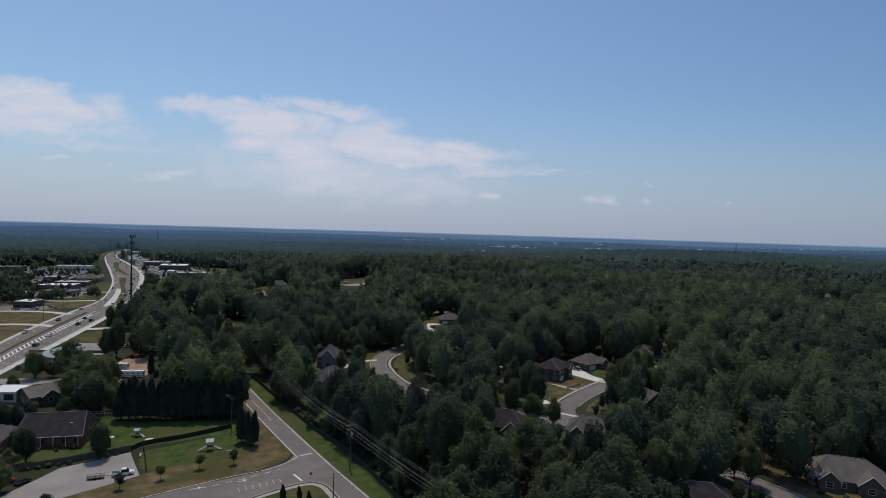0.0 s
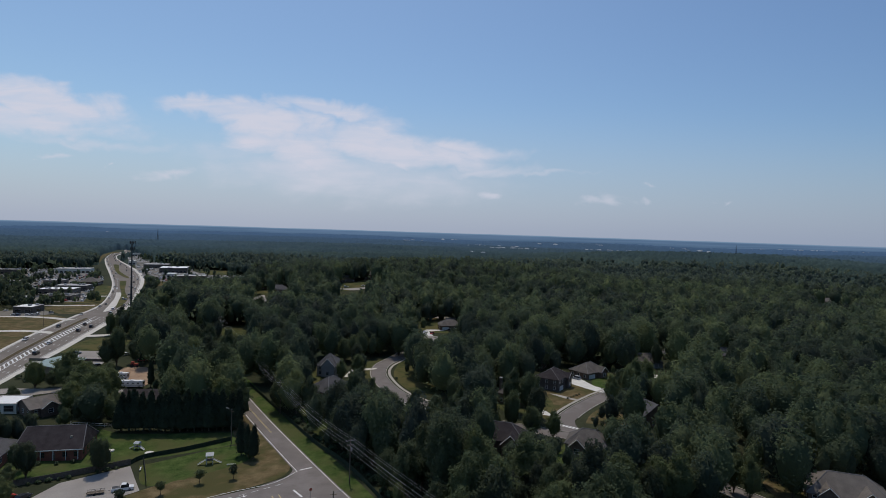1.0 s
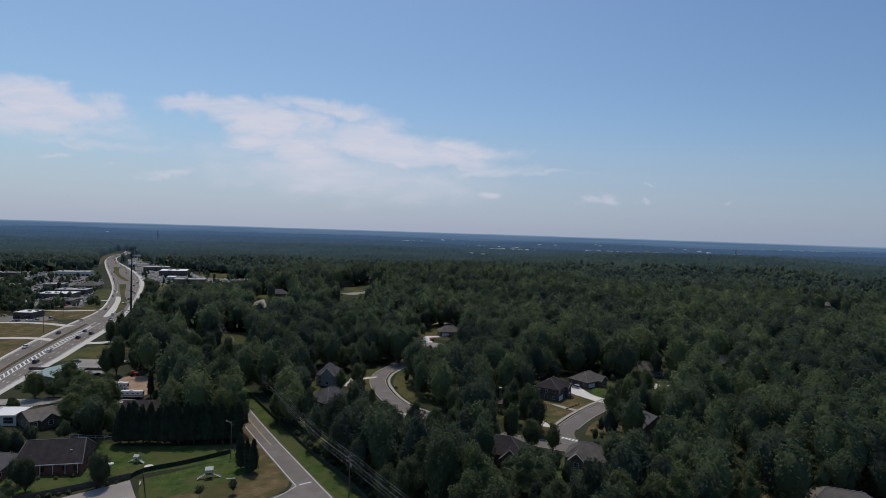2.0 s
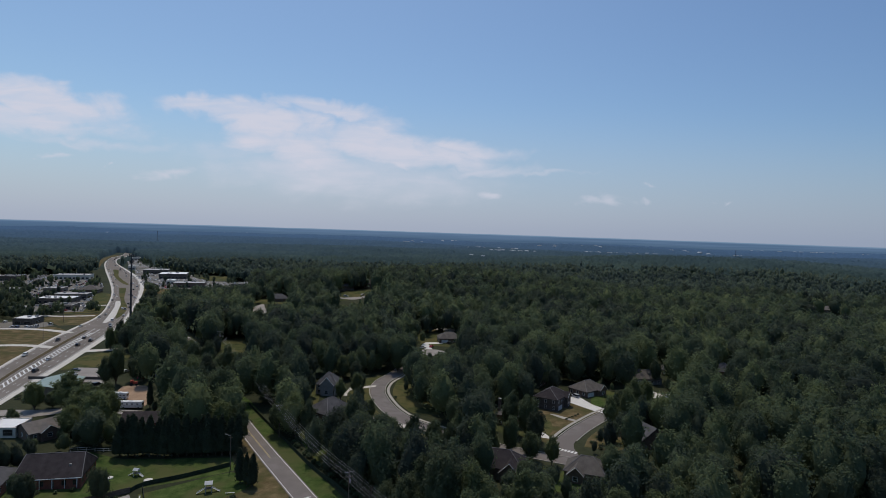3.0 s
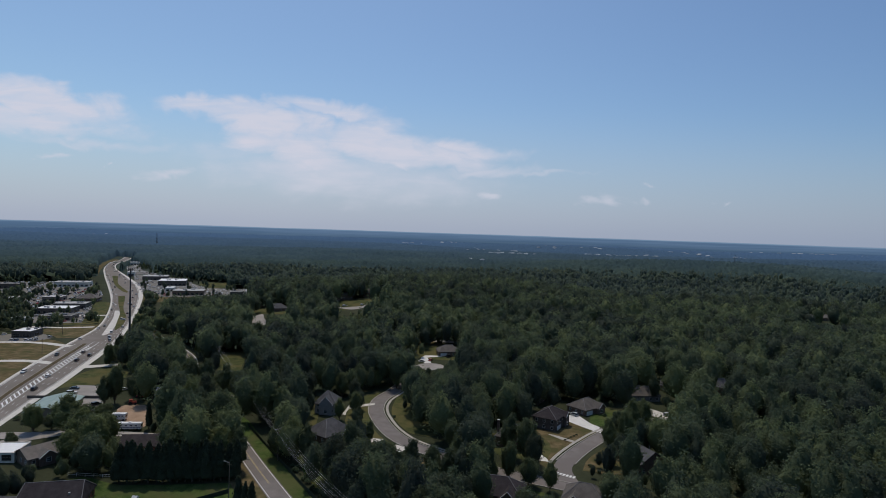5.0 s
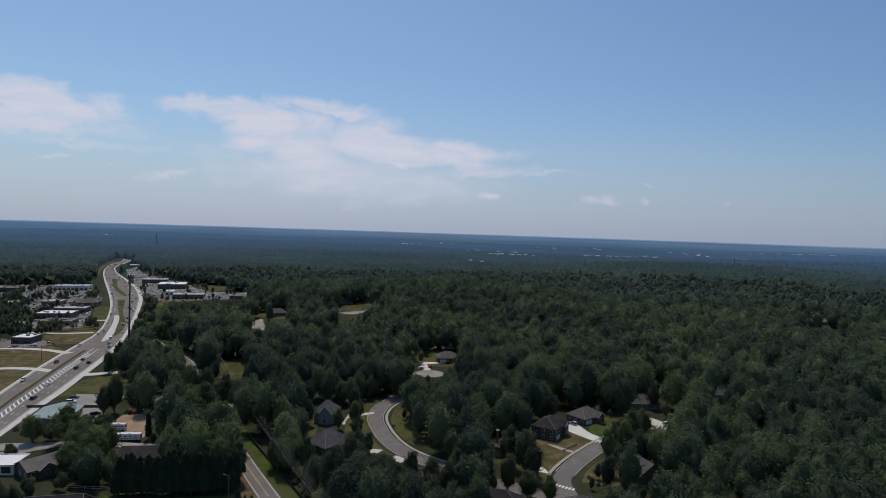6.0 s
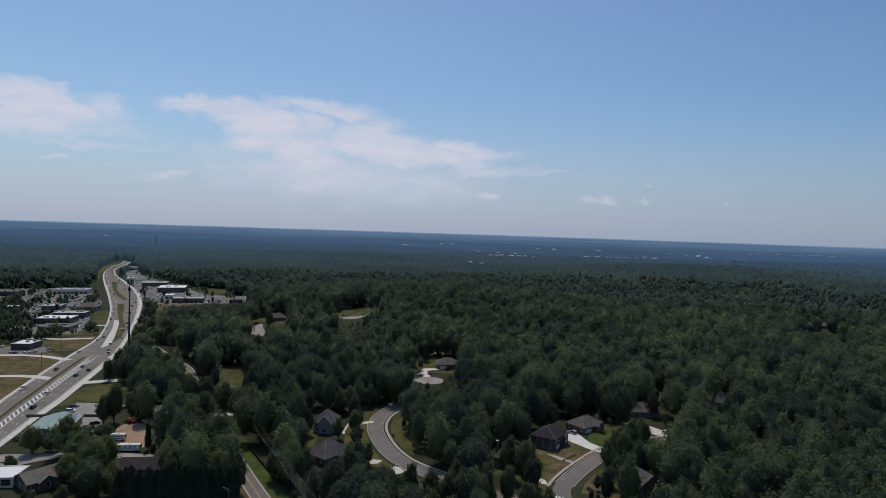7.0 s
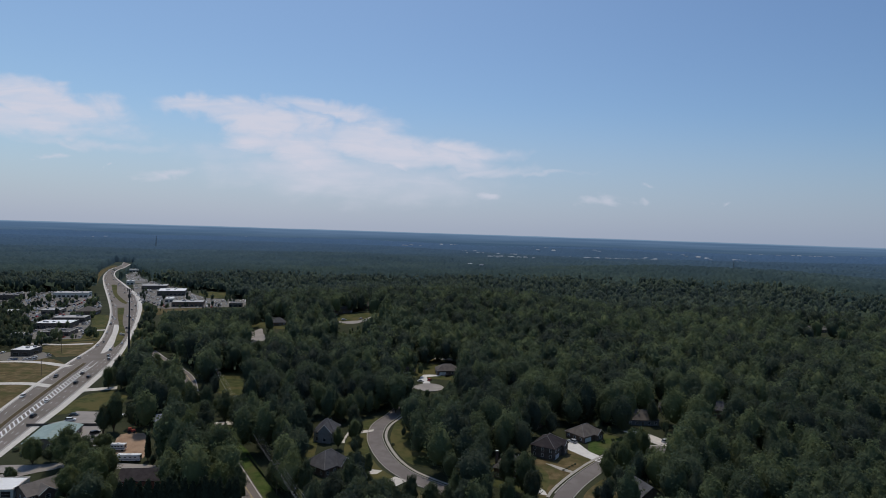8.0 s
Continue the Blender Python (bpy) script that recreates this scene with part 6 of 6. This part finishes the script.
def utility_pole(x, y, tall=13.3):
    ob = new("utility_pole")
    ob.matrix_basis = pose(x, y, Z(x, y))
    tagged(ob, "weathered timber utility pole with a crossarm carrying cables", "utility pole", "roadside utility poles")
    bm = bmesh.new()
    limb(bm, (0, 0, -0.5), (0, 0, tall), 0.19, 0.13, 9)
    part("pole", bm, WOOD, ob)
    for z, half in ((tall - 0.5, 1.5), (tall - 1.9, 1.1)):
        bm = bmesh.new()
        a, b = ACROSS * half, ACROSS * -half
        beam(bm, (a.x, a.y, z), (b.x, b.y, z), 0.09)
        arm = part("crossarm", bm, METAL if z > tall - 1 else WOOD, ob)
        for q in (-0.9, -0.3, 0.3, 0.9):
            c = ACROSS * half * q
            bm = bmesh.new()
            limb(bm, (c.x, c.y, z + 0.05), (c.x, c.y, z + 0.32), 0.07, 0.05, 6)
            part("insulator", bm, CONCRETE, arm)
    bm = bmesh.new()
    limb(bm, (0.35, 0, tall - 3.6), (0.35, 0, tall - 2.6), 0.28, 0.28, 10)
    part("transformer", bm, METAL, ob)
    return ob


for p in POLES[1:6]:
    utility_pole(*p)


def cable(a, b, sag, thick, label):
    cu = bpy.data.curves.new("cable", "CURVE")
    cu.dimensions, cu.bevel_depth, cu.bevel_resolution = "3D", thick, 1
    sp = cu.splines.new("POLY")
    n = 14
    sp.points.add(n)
    for i in range(n + 1):
        q = i / n
        p = Vector(a).lerp(Vector(b), q)
        sp.points[i].co = (p.x, p.y, p.z - 4 * sag * q * (1 - q), 1)
    ob = new("power_cable", cu)
    cu.materials.append(WIRE)
    return tagged(ob, label, "cable", "overhead cables")


for (x0, y0), (x1, y1) in zip(POLES, POLES[1:]):
    for off, z, sag in ((-1.35, 13.1, 1.6), (0.45, 13.1, 1.6), (1.35, 13.1, 1.6), (-0.66, 11.7, 1.9), (0.66, 11.7, 1.9), (0.15, 9.6, 1.4)):
        o = ACROSS * off
        cable((x0 + o.x, y0 + o.y, Z(x0, y0) + z), (x1 + o.x, y1 + o.y, Z(x1, y1) + z), sag, 0.017, "pale overhead cable strung between timber poles")


def lamp_pole(x, y, tall, turn, label="timber pole with a street lamp on an arm"):
    ob = new("street_lamp")
    ob.matrix_basis = pose(x, y, Z(x, y), 0, 0, turn)
    tagged(ob, label, "street lamp")
    bm = bmesh.new()
    limb(bm, (0, 0, -0.4), (0, 0, tall), 0.17, 0.12, 9)
    part("pole", bm, WOOD, ob)
    bm = bmesh.new()
    limb(bm, (0, 0, tall - 0.5), (1.9, 0, tall - 0.1), 0.05, 0.05, 6)
    part("arm", bm, METAL, ob)
    part("lamp_head", boxes((1.7, 2.4, -0.15, 0.15, tall - 0.18, tall)), METAL, ob)
    bm = bmesh.new()
    beam(bm, (-0.9, 0, tall - 1.0), (0.9, 0, tall - 1.0), 0.07)
    part("crossarm", bm, WOOD, ob)
    return ob


lamp_pole(-73, 212, 12.5, 160)
lamp_pole(-26.9, 155.8, 7.4, 10)
for x, y in ((-262, 398), (-300, 480), (-262, 350), (-356, 590), (-322, 560)):
    lamp_pole(x, y, 11, -20, "pole with a lamp beside the highway")

# ---- vehicles ----


def car(name, label, paint, length, width, tall, cabin, bed=0.0, nose=0.9, category="car"):
    """A car along x: a lower body with bonnet, a glazed cabin with roof, four wheels, lights."""
    ob = new(name)
    tagged(ob, label, category)
    l2, w2, sill = length / 2, width / 2, 0.32
    def loft(profile, half_low, half_high, z_mid):
        bm = bmesh.new()
        sides = []
        for s in (-1, 1):
            sides.append([bm.verts.new((x, s * (half_low if z < z_mid else half_high), z)) for x, z in profile])
        bm.faces.new(sides[0][::-1]), bm.faces.new(sides[1])
        for i in range(len(profile)):
            j = (i + 1) % len(profile)
            bm.faces.new((sides[0][i], sides[0][j], sides[1][j], sides[1][i]))
        bmesh.ops.recalc_face_normals(bm, faces=bm.faces[:])
        return bm
    c0, c1 = cabin
    belt = sill + (tall - sill) * 0.48
    body = loft([(-l2, sill), (l2, sill), (l2, belt * 0.8), (l2 - 0.25, belt * 0.95), (c1 + 0.2, belt), (c0, belt), (-l2 + 0.1, belt * 0.98), (-l2, belt * 0.85)], w2, w2 * 0.97, 0.7)
    bmesh.ops.bevel(body, geom=body.edges[:], offset=0.06, segments=2, affect="EDGES")
    part("body", body, PAINTS[paint], ob)
    part("window", loft([(c0 - 0.02, belt - 0.02), (c1 + 0.15, belt - 0.02), (c1 - 0.55, tall - 0.06), (c0 + 0.3, tall - 0.06)], w2 * 0.94, w2 * 0.82, belt + 0.05), GLASS, ob, "dark tinted glazing")
    part("roof", loft([(c0 + 0.25, tall - 0.08), (c1 - 0.5, tall - 0.08), (c1 - 0.62, tall), (c0 + 0.36, tall)], w2 * 0.84, w2 * 0.80, tall - 0.04), PAINTS[paint], ob)
    if bed:
        part("truck_bed", boxes((-l2 + 0.12, c0 - 0.12, -w2 * 0.82, w2 * 0.82, belt - 0.02, belt + 0.015)), DARKMETAL, ob, "dark open load bed")
    for sx in (-l2 + nose, l2 - nose):
        for sy in (-1, 1):
            bm = bmesh.new()
            limb(bm, (sx, sy * (w2 - 0.24), 0.34), (sx, sy * (w2 + 0.01), 0.34), 0.34, 0.34, 14)
            wh = part("wheel", bm, RUBBER, ob)
            bm = bmesh.new()
            limb(bm, (sx, sy * (w2 - 0.05), 0.34), (sx, sy * (w2 + 0.025), 0.34), 0.2, 0.19, 10)
            part("rim", bm, METAL, wh)
    for sy in (-1, 1):
        part("headlight", boxes((l2 - 0.05, l2 + 0.02, sy * w2 * 0.7 - 0.2, sy * w2 * 0.7 + 0.2, belt * 0.7, belt * 0.82)), WHITE, ob)
        part("tail_light", boxes((-l2 - 0.02, -l2 + 0.05, sy * w2 * 0.75 - 0.15, sy * w2 * 0.75 + 0.15, belt * 0.72, belt * 0.86)), RED, ob)
    return ob


FLEET = [car("car", f"{c} saloon car on the asphalt", c, 4.7, 1.85, 1.46, (-1.7, 1.0)) for c in ("white", "silver", "black", "red", "blue")]
FLEET += [car("car", f"{c} sport utility vehicle on the asphalt", c, 4.9, 1.95, 1.82, (-2.3, 1.1)) for c in ("white", "silver", "black")]
PICKUP = car("pickup_truck", "white crew-cab pickup truck parked on the lot", "white", 5.9, 2.05, 1.95, (-0.6, 1.5), 1.0, 1.1, "pickup truck")
PARKED = set()


def put_car(k, x, y, turn, lift=0.17, label=""):
    proto = FLEET[k]
    m = pose(x, y, Z(x, y, lift), 0, 0, turn)
    if proto in PARKED:
        ob = copy_thing(proto, m)
    else:
        PARKED.add(proto)
        ob = proto
        ob.matrix_basis = m
    return tagged(ob, label)


PICKUP.matrix_basis = pose(-91.5, 174.7, Z(-91.5, 174.7, 0.17), 0, 0, 24)
put_car(3, -118.5, 165.5, 75, 0.05, "small red car parked under trees")
put_car(2, -115, 166.5, 78, 0.05, "black saloon car parked at the lot's edge")
put_car(7, -82.5, 248, 122, 0.13, "dark car standing at the roadside")
for k, (x, y, a) in enumerate([(-13, 424, 20), (-7, 428, 70), (70, 313, 130), (64, 306, 100), (-150, 366, 30), (-168, 296, 60), (-193, 320, 10), (-190, 312, 15), (-168, 322, 80), (-154, 312, 20), (120, 318, 40), (-126, 398, 20), (-118, 402, 60), (6, 440, 40), (40, 252, 70), (-98.5, 614.3, 10), (-81.6, 617.6, 60)]):
    put_car((k * 3) % 8, x, y, a)
cr = np.random.default_rng(12)
for f, start, gap, back in ((0.10, 30, 12, True), (0.20, 38, 15, True), (0.60, 30, 15, False), (0.70, 26, 11, False), (0.80, 40, 16, False)):
    i = start
    while i < 215:
        p, q = across(f)[i], across(f)[i + 1]
        put_car(int(cr.choice([0, 1, 2, 4, 5, 6, 7])), float(p[0]), float(p[1]), math.degrees(math.atan2(q[1] - p[1], q[0] - p[0])) + (180 if back else 0), 0.16, "")
        i += int(gap * cr.uniform(0.6, 1.6))


def parked_car(paint, tall, label):
    """A plain distant car: rounded body with a glazed cabin on it."""
    ob = mesh_object("parked_car", boxes((-2.3, 2.3, -0.9, 0.9, 0.28, 0.86), (-1.5, 0.75, -0.74, 0.74, tall - 0.06, tall)), PAINTS[paint])
    tagged(ob, label, "car", "cars on the shops' parking lots")
    part("window", boxes((-1.7, 0.95, -0.78, 0.78, 0.86, tall - 0.06)), GLASS, ob)
    return ob


LOT_CARS = [parked_car(c, h, f"{c} {w} parked outside the shops") for c, h, w in (("white", 1.45, "car"), ("silver", 1.45, "car"), ("black", 1.5, "car"), ("white", 1.8, "van"), ("red", 1.45, "car"), ("blue", 1.5, "car"), ("silver", 1.75, "van"))]
SPOTS = []
for n_lot, lot in enumerate(LOTS):        # rows of cars across each lot
    o = np.array(lot, float)
    turn = math.radians((8, 12, 16, 17, 24)[n_lot])
    c = o.mean(0)
    for row in np.arange(-220, 220, 8.5 if n_lot else 7.0):
        for col in np.arange(-160, 160, 3.3):
            x, y = c[0] + col * math.cos(turn) - row * math.sin(turn), c[1] + col * math.sin(turn) + row * math.cos(turn)
            if cr.random() < 0.36 and inside(np.array(x), np.array(y), o) and all(math.hypot(x - bx, y - by) > reach for bx, by, reach in STORES):
                SPOTS.append((float(x), float(y), math.degrees(turn) + 90 + 180 * int(cr.random() > 0.5)))
SPOTS.sort(key=lambda s: s[1])
stood = set()
for x, y, turn in SPOTS[:285]:
    proto = LOT_CARS[int(cr.choice(7, p=(0.28, 0.2, 0.16, 0.12, 0.08, 0.08, 0.08)))]
    m = pose(x, y, Z(x, y, 0.15), 0, 0, turn)
    if proto in stood:
        copy_thing(proto, m)
    else:
        stood.add(proto)
        proto.matrix_basis = m
bm = bmesh.new()
for x, y, turn in SPOTS[285:]:
    m = pose(x, y, Z(x, y, 0.15), 0, 0, turn)
    ring = [[bm.verts.new(m @ Vector((a, b, h))) for a, b in ((-l, -w), (l, -w), (l, w), (-l, w))] for l, w, h in ((2.3, 0.9, 0.3), (2.2, 0.86, 0.9), (1.5, 0.72, 1.48))]
    for low, high in zip(ring, ring[1:]):
        for k in range(4):
            bm.faces.new((low[k], low[(k + 1) % 4], high[(k + 1) % 4], high[k]))
    bm.faces.new(ring[2])
tagged(mesh_object("parked_cars", bm, FAR_CAR), "rows of parked cars on the distant shop lots", "cars", kind="stuff")


def trailer(x, y, turn):
    ob = new("utility_trailer")
    ob.matrix_basis = pose(x, y, Z(x, y, 0.17), 0, 0, turn)
    tagged(ob, "low open utility trailer with side rails, behind a pickup", "trailer")
    part("deck", boxes((-2.2, 2.2, -0.95, 0.95, 0.5, 0.62)), WOOD, ob)
    bm = bmesh.new()
    for s in (-1, 1):
        beam(bm, (-2.2, s * 0.95, 1.05), (2.2, s * 0.95, 1.05), 0.05)
        for q in (-2.2, -1.1, 0, 1.1, 2.2):
            beam(bm, (q, s * 0.95, 0.6), (q, s * 0.95, 1.05), 0.04)
    part("rail", bm, DARKMETAL, ob)
    bm = bmesh.new()
    beam(bm, (2.2, 0, 0.55), (3.6, 0, 0.5), 0.07)
    part("drawbar", bm, DARKMETAL, ob)
    for s in (-1, 1):
        bm = bmesh.new()
        limb(bm, (-0.2, s * 1.0, 0.34), (-0.2, s * 1.22, 0.34), 0.34, 0.34, 12)
        part("wheel", bm, RUBBER, ob)
    return ob


trailer(-97.6, 171.6, 24)


def motorhome(x, y, turn, length, label):
    ob = new("motorhome")
    ob.matrix_basis = pose(x, y, Z(x, y, 0.12), 0, 0, turn)
    tagged(ob, label, "motorhome")
    l2 = length / 2
    bm = boxes((-l2, l2, -1.22, 1.22, 0.5, 3.2))
    bmesh.ops.bevel(bm, geom=bm.edges[:], offset=0.14, segments=2, affect="EDGES")
    part("body", bm, WHITE, ob)
    part("stripe", boxes((-l2 + 0.2, l2 - 0.2, -1.235, 1.235, 1.2, 1.45)), ROOF_BLUE, ob)
    for k in range(4):
        xx = -l2 + length * (k + 0.7) / 4.6
        part("window", boxes((xx - 0.42, xx + 0.42, -1.23, 1.23, 1.95, 2.4)), GLASS, ob)
    part("windscreen", boxes((l2 - 0.05, l2 + 0.02, -1.0, 1.0, 1.6, 2.6)), GLASS, ob)
    part("roof_unit", boxes((-0.5, 0.5, -0.4, 0.4, 3.2, 3.5)), WHITE, ob)
    for sx in (-l2 * 0.55, l2 * 0.7):
        for s in (-1, 1):
            bm = bmesh.new()
            limb(bm, (sx, s * 0.95, 0.42), (sx, s * 1.24, 0.42), 0.42, 0.42, 14)
            part("wheel", bm, RUBBER, ob)
    return ob


motorhome(-136.5, 267.2, 6, 10, "long white motorhome parked on a dirt yard")
motorhome(-147, 278, 4, 6.4, "white box truck parked beside a dirt yard")
ob = new("tractor")
ob.matrix_basis = pose(-152, 300, Z(-152, 300, 0.1), 0, 0, 20)
tagged(ob, "red farm machine standing at the yard's edge", "tractor")
part("body", boxes((-1.8, 1.6, -0.6, 0.6, 0.7, 1.7), (-1.6, -0.2, -0.75, 0.75, 1.7, 2.6)), RED, ob)
for sx, r in ((-1.1, 0.8), (1.2, 0.5)):
    for s in (-1, 1):
        bm = bmesh.new()
        limb(bm, (sx, s * 0.75, r), (sx, s * 1.1, r), r, r, 14)
        part("wheel", bm, RUBBER, ob)

# ---- fences, play things ----


def fence(points, tall, mat, label, gap=2.4, slats=True, group="fences"):
    """Posts and boarded panels along a line; every panel and post is a part."""
    line = smooth_line(points, gap) if len(points) > 2 else np.array([np.array(points[0]) + (np.array(points[1]) - points[0]) * q for q in np.linspace(0, 1, max(2, int(math.dist(*points) / gap)))])
    ob = new("fence")
    x0, y0 = line[0]
    ob.matrix_basis = pose(float(x0), float(y0), Z(x0, y0))
    tagged(ob, label, "fence", group)
    for i, (p, q) in enumerate(zip(line, line[1:])):
        a = Vector((p[0] - x0, p[1] - y0, Z(*p) - Z(x0, y0)))
        b = Vector((q[0] - x0, q[1] - y0, Z(*q) - Z(x0, y0)))
        bm = bmesh.new()
        limb(bm, a + Vector((0, 0, -0.2)), a + Vector((0, 0, tall + 0.1)), 0.07, 0.07, 4)
        part("post", bm, mat, ob)
        bm = bmesh.new()
        n = Vector((-(b - a).y, (b - a).x, 0)).normalized() * 0.03
        rows = ((0.06, tall),) if slats else ((tall * 0.4, tall * 0.4 + 0.1), (tall - 0.1, tall))
        for z0, z1 in rows:
            v = [bm.verts.new(c) for c in (a + n + Vector((0, 0, z0)), b + n + Vector((0, 0, z0)), b + n + Vector((0, 0, z1)), a + n + Vector((0, 0, z1)), a - n + Vector((0, 0, z0)), b - n + Vector((0, 0, z0)), b - n + Vector((0, 0, z1)), a - n + Vector((0, 0, z1)))]
            for f in ((0, 1, 2, 3), (5, 4, 7, 6), (3, 2, 6, 7), (0, 4, 5, 1)):
                bm.faces.new([v[k] for k in f])
        part("panel", bm, mat, ob)
    return ob


fence([(-134, 166), (-120, 176), (-108, 186.5), (-99, 194)], 1.9, WOOD, "brown boarded fence between lawn and parking lot")
fence([(-99, 194), (-97, 199), (-86, 206), (-74, 215)], 1.5, GREEN_MESH, "dark green mesh fence between lawn and play field")
fence([(-96, 196), (-91, 187), (-86, 177.5)], 1.6, DARKMETAL, "dark mesh fence beside the parking lot")
fence([(-136, 222), (-117.5, 223)], 1.3, WHITE, "white rail fence beside the cypress row", 2.6, False)
fence([(-88, 279), (-60.7, 237.9), (-41.5, 208.6), (-33, 197.6), (-23.3, 181.6), (-10.7, 158), (2, 137)], 1.4, GREEN_MESH, "dark green mesh fence along the mown verge")
fence([(-206, 302), (-170, 307)], 1.5, DARKWALL, "low dark wall at the edge of the parking lot")


def play_tower(x, y, turn, s, label):
    ob = new("play_structure")
    ob.matrix_basis = pose(x, y, Z(x, y), 0, 0, turn)
    tagged(ob, label, "play structure")
    for sx in (-1, 1):
        for sy in (-1, 1):
            bm = bmesh.new()
            limb(bm, (sx * 0.8 * s, sy * 0.8 * s, -0.1), (sx * 0.8 * s, sy * 0.8 * s, 2.6 * s), 0.09, 0.09, 6)
            part("post", bm, PLAY, ob)
    part("platform", boxes((-0.9 * s, 0.9 * s, -0.9 * s, 0.9 * s, 1.2 * s, 1.32 * s)), WOOD, ob)
    part("roof", roof_bm(-0.9 * s, 0.9 * s, -0.9 * s, 0.9 * s, 2.6 * s, 0.7 * s, -0.2, "x", 0.2, 0.08), PLAY, ob)
    for sx in (-1, 1):
        bm = bmesh.new()
        a, b = Vector((sx * 0.9 * s, 0, 1.3 * s)), Vector((sx * 3.2 * s, -0.4 * s, 0.15))
        for off, up in ((-0.4, 0.2), (0.4, 0.2)):
            beam(bm, a + Vector((0, off, up)), b + Vector((0, off, up)), 0.06)
        o = Vector((0, 0.4, 0))
        v = [bm.verts.new(c) for c in (a - o, a + o, b + o, b - o)]
        bm.faces.new(v)
        part("slide", bm, PLAY, ob)
    return ob


play_tower(-74, 195, 18, 1.15, "pale play structure with two slides on the green field")
play_tower(-103, 206, -8, 0.85, "small wooden play tower on the lawn")
for x, y, s in ((-97.5, 203, 1.5), (-111, 203.5, 1.3)):
    ob = new("sandpit")
    ob.matrix_basis = pose(x, y, Z(x, y))
    tagged(ob, "round pale sandpit on the lawn", "sandpit", "sandpits")
    bm = bmesh.new()
    bmesh.ops.create_cone(bm, cap_ends=True, segments=24, radius1=s, radius2=s * 0.96, depth=0.3, matrix=Matrix.Translation((0, 0, 0.15)))
    part("rim", bm, CONCRETE, ob)
    bm = bmesh.new()
    bmesh.ops.create_circle(bm, cap_ends=True, segments=24, radius=s * 0.85, matrix=Matrix.Translation((0, 0, 0.315)))
    part("sand", bm, BRIGHT, ob)
for x, y, a in ((-66.5, 193.5, 12), (-94, 190, 110)):
    ob = new("bench")
    ob.matrix_basis = pose(x, y, Z(x, y), 0, 0, a)
    tagged(ob, "pale bench beside the play field", "bench", "benches")
    part("seat", boxes((-1.4, 1.4, -0.2, 0.2, 0.42, 0.48)), PLAY, ob)
    for sx in (-1.1, 1.1):
        part("leg", boxes((sx - 0.05, sx + 0.05, -0.18, 0.18, 0, 0.42)), METAL, ob)
bin_ob = new("stop_sign")
bin_ob.matrix_basis = pose(-35.5, 168.6, Z(-35.5, 168.6), 0, 0, 30)
tagged(bin_ob, "road sign on a thin post at the corner", "road sign")
bm = bmesh.new()
limb(bm, (0, 0, 0), (0, 0, 2.6), 0.05, 0.05, 6)
part("post", bm, METAL, bin_ob)
bm = bmesh.new()
bmesh.ops.create_cone(bm, cap_ends=True, segments=8, radius1=0.42, radius2=0.42, depth=0.04, matrix=Matrix.Translation((0, 0, 2.3)) @ Matrix.Rotation(radians(90), 4, "X"))
part("plate", bm, RED, bin_ob)

# shrubs along walls and lawns
BUSH = None
LOT_ROW = [(-119.5 + 2.0 * i, 175.2 + 1.62 * i, 0.55 + 0.12 * (i % 3)) for i in range(10) if i not in (5, 6)]
VERGE_ROW = [(float(p[0]) + 1.6 + 0.8 * (i % 3), float(p[1]) + 1.2, 0.45 + 0.22 * ((i * 5) % 4)) for i, p in enumerate(smooth_line([(-60.7, 237.9), (-41.5, 208.6), (-33, 197.6), (-23.3, 181.6), (-10.7, 158)], 2.6))]
for k, (x, y, s) in enumerate(LOT_ROW + VERGE_ROW + [(58 + 1.7 * i, 275 + 1.9 * i, 0.45) for i in range(5)] + [(-117, 193, 0.7), (-121, 190.5, 0.6), (-126, 189.5, 0.6), (60, 304, 0.9), (66, 313, 0.8), (86, 314, 0.9), (92, 317, 0.8), (-172, 288, 1.1), (-166, 290, 1.0), (-184, 268, 1.2), (-190, 272, 1.1), (-196, 262, 1.0), (-22, 300, 0.7), (34, 258, 0.7), (-60, 302, 0.9), (-62, 265, 1.2), (107, 168, 0.8), (112, 165, 0.7), (127, 162, 0.9), (62, 244, 0.8), (66, 250, 0.9), (64, 238, 0.7)]):
    m = pose(x, y, Z(x, y), 0, 0, k * 50)
    if BUSH is None:
        BUSH = new("shrub")
        r = np.random.default_rng(91)
        crown = soup_object("foliage", leaf_cards(r, [(0, 0, 0.9, 1.0, 0.9), (0.7, 0.2, 0.7, 0.7, 0.9), (-0.6, 0.4, 0.7, 0.75, 0.9), (0, -0.7, 0.7, 0.7, 0.9)], 260, 0.2), SHRUB)
        crown.parent = BUSH
        bm = bmesh.new()
        limb(bm, (0, 0, -0.1), (0, 0, 0.8), 0.08, 0.04, 5)
        part("stem", bm, BARK, BUSH)
        tagged(BUSH, "rounded green shrub beside a lawn", "shrub", "garden shrubs")
        BUSH.matrix_basis = m
        ob = BUSH
    else:
        ob = copy_thing(BUSH, m)
    ob.scale = (s, s, s)
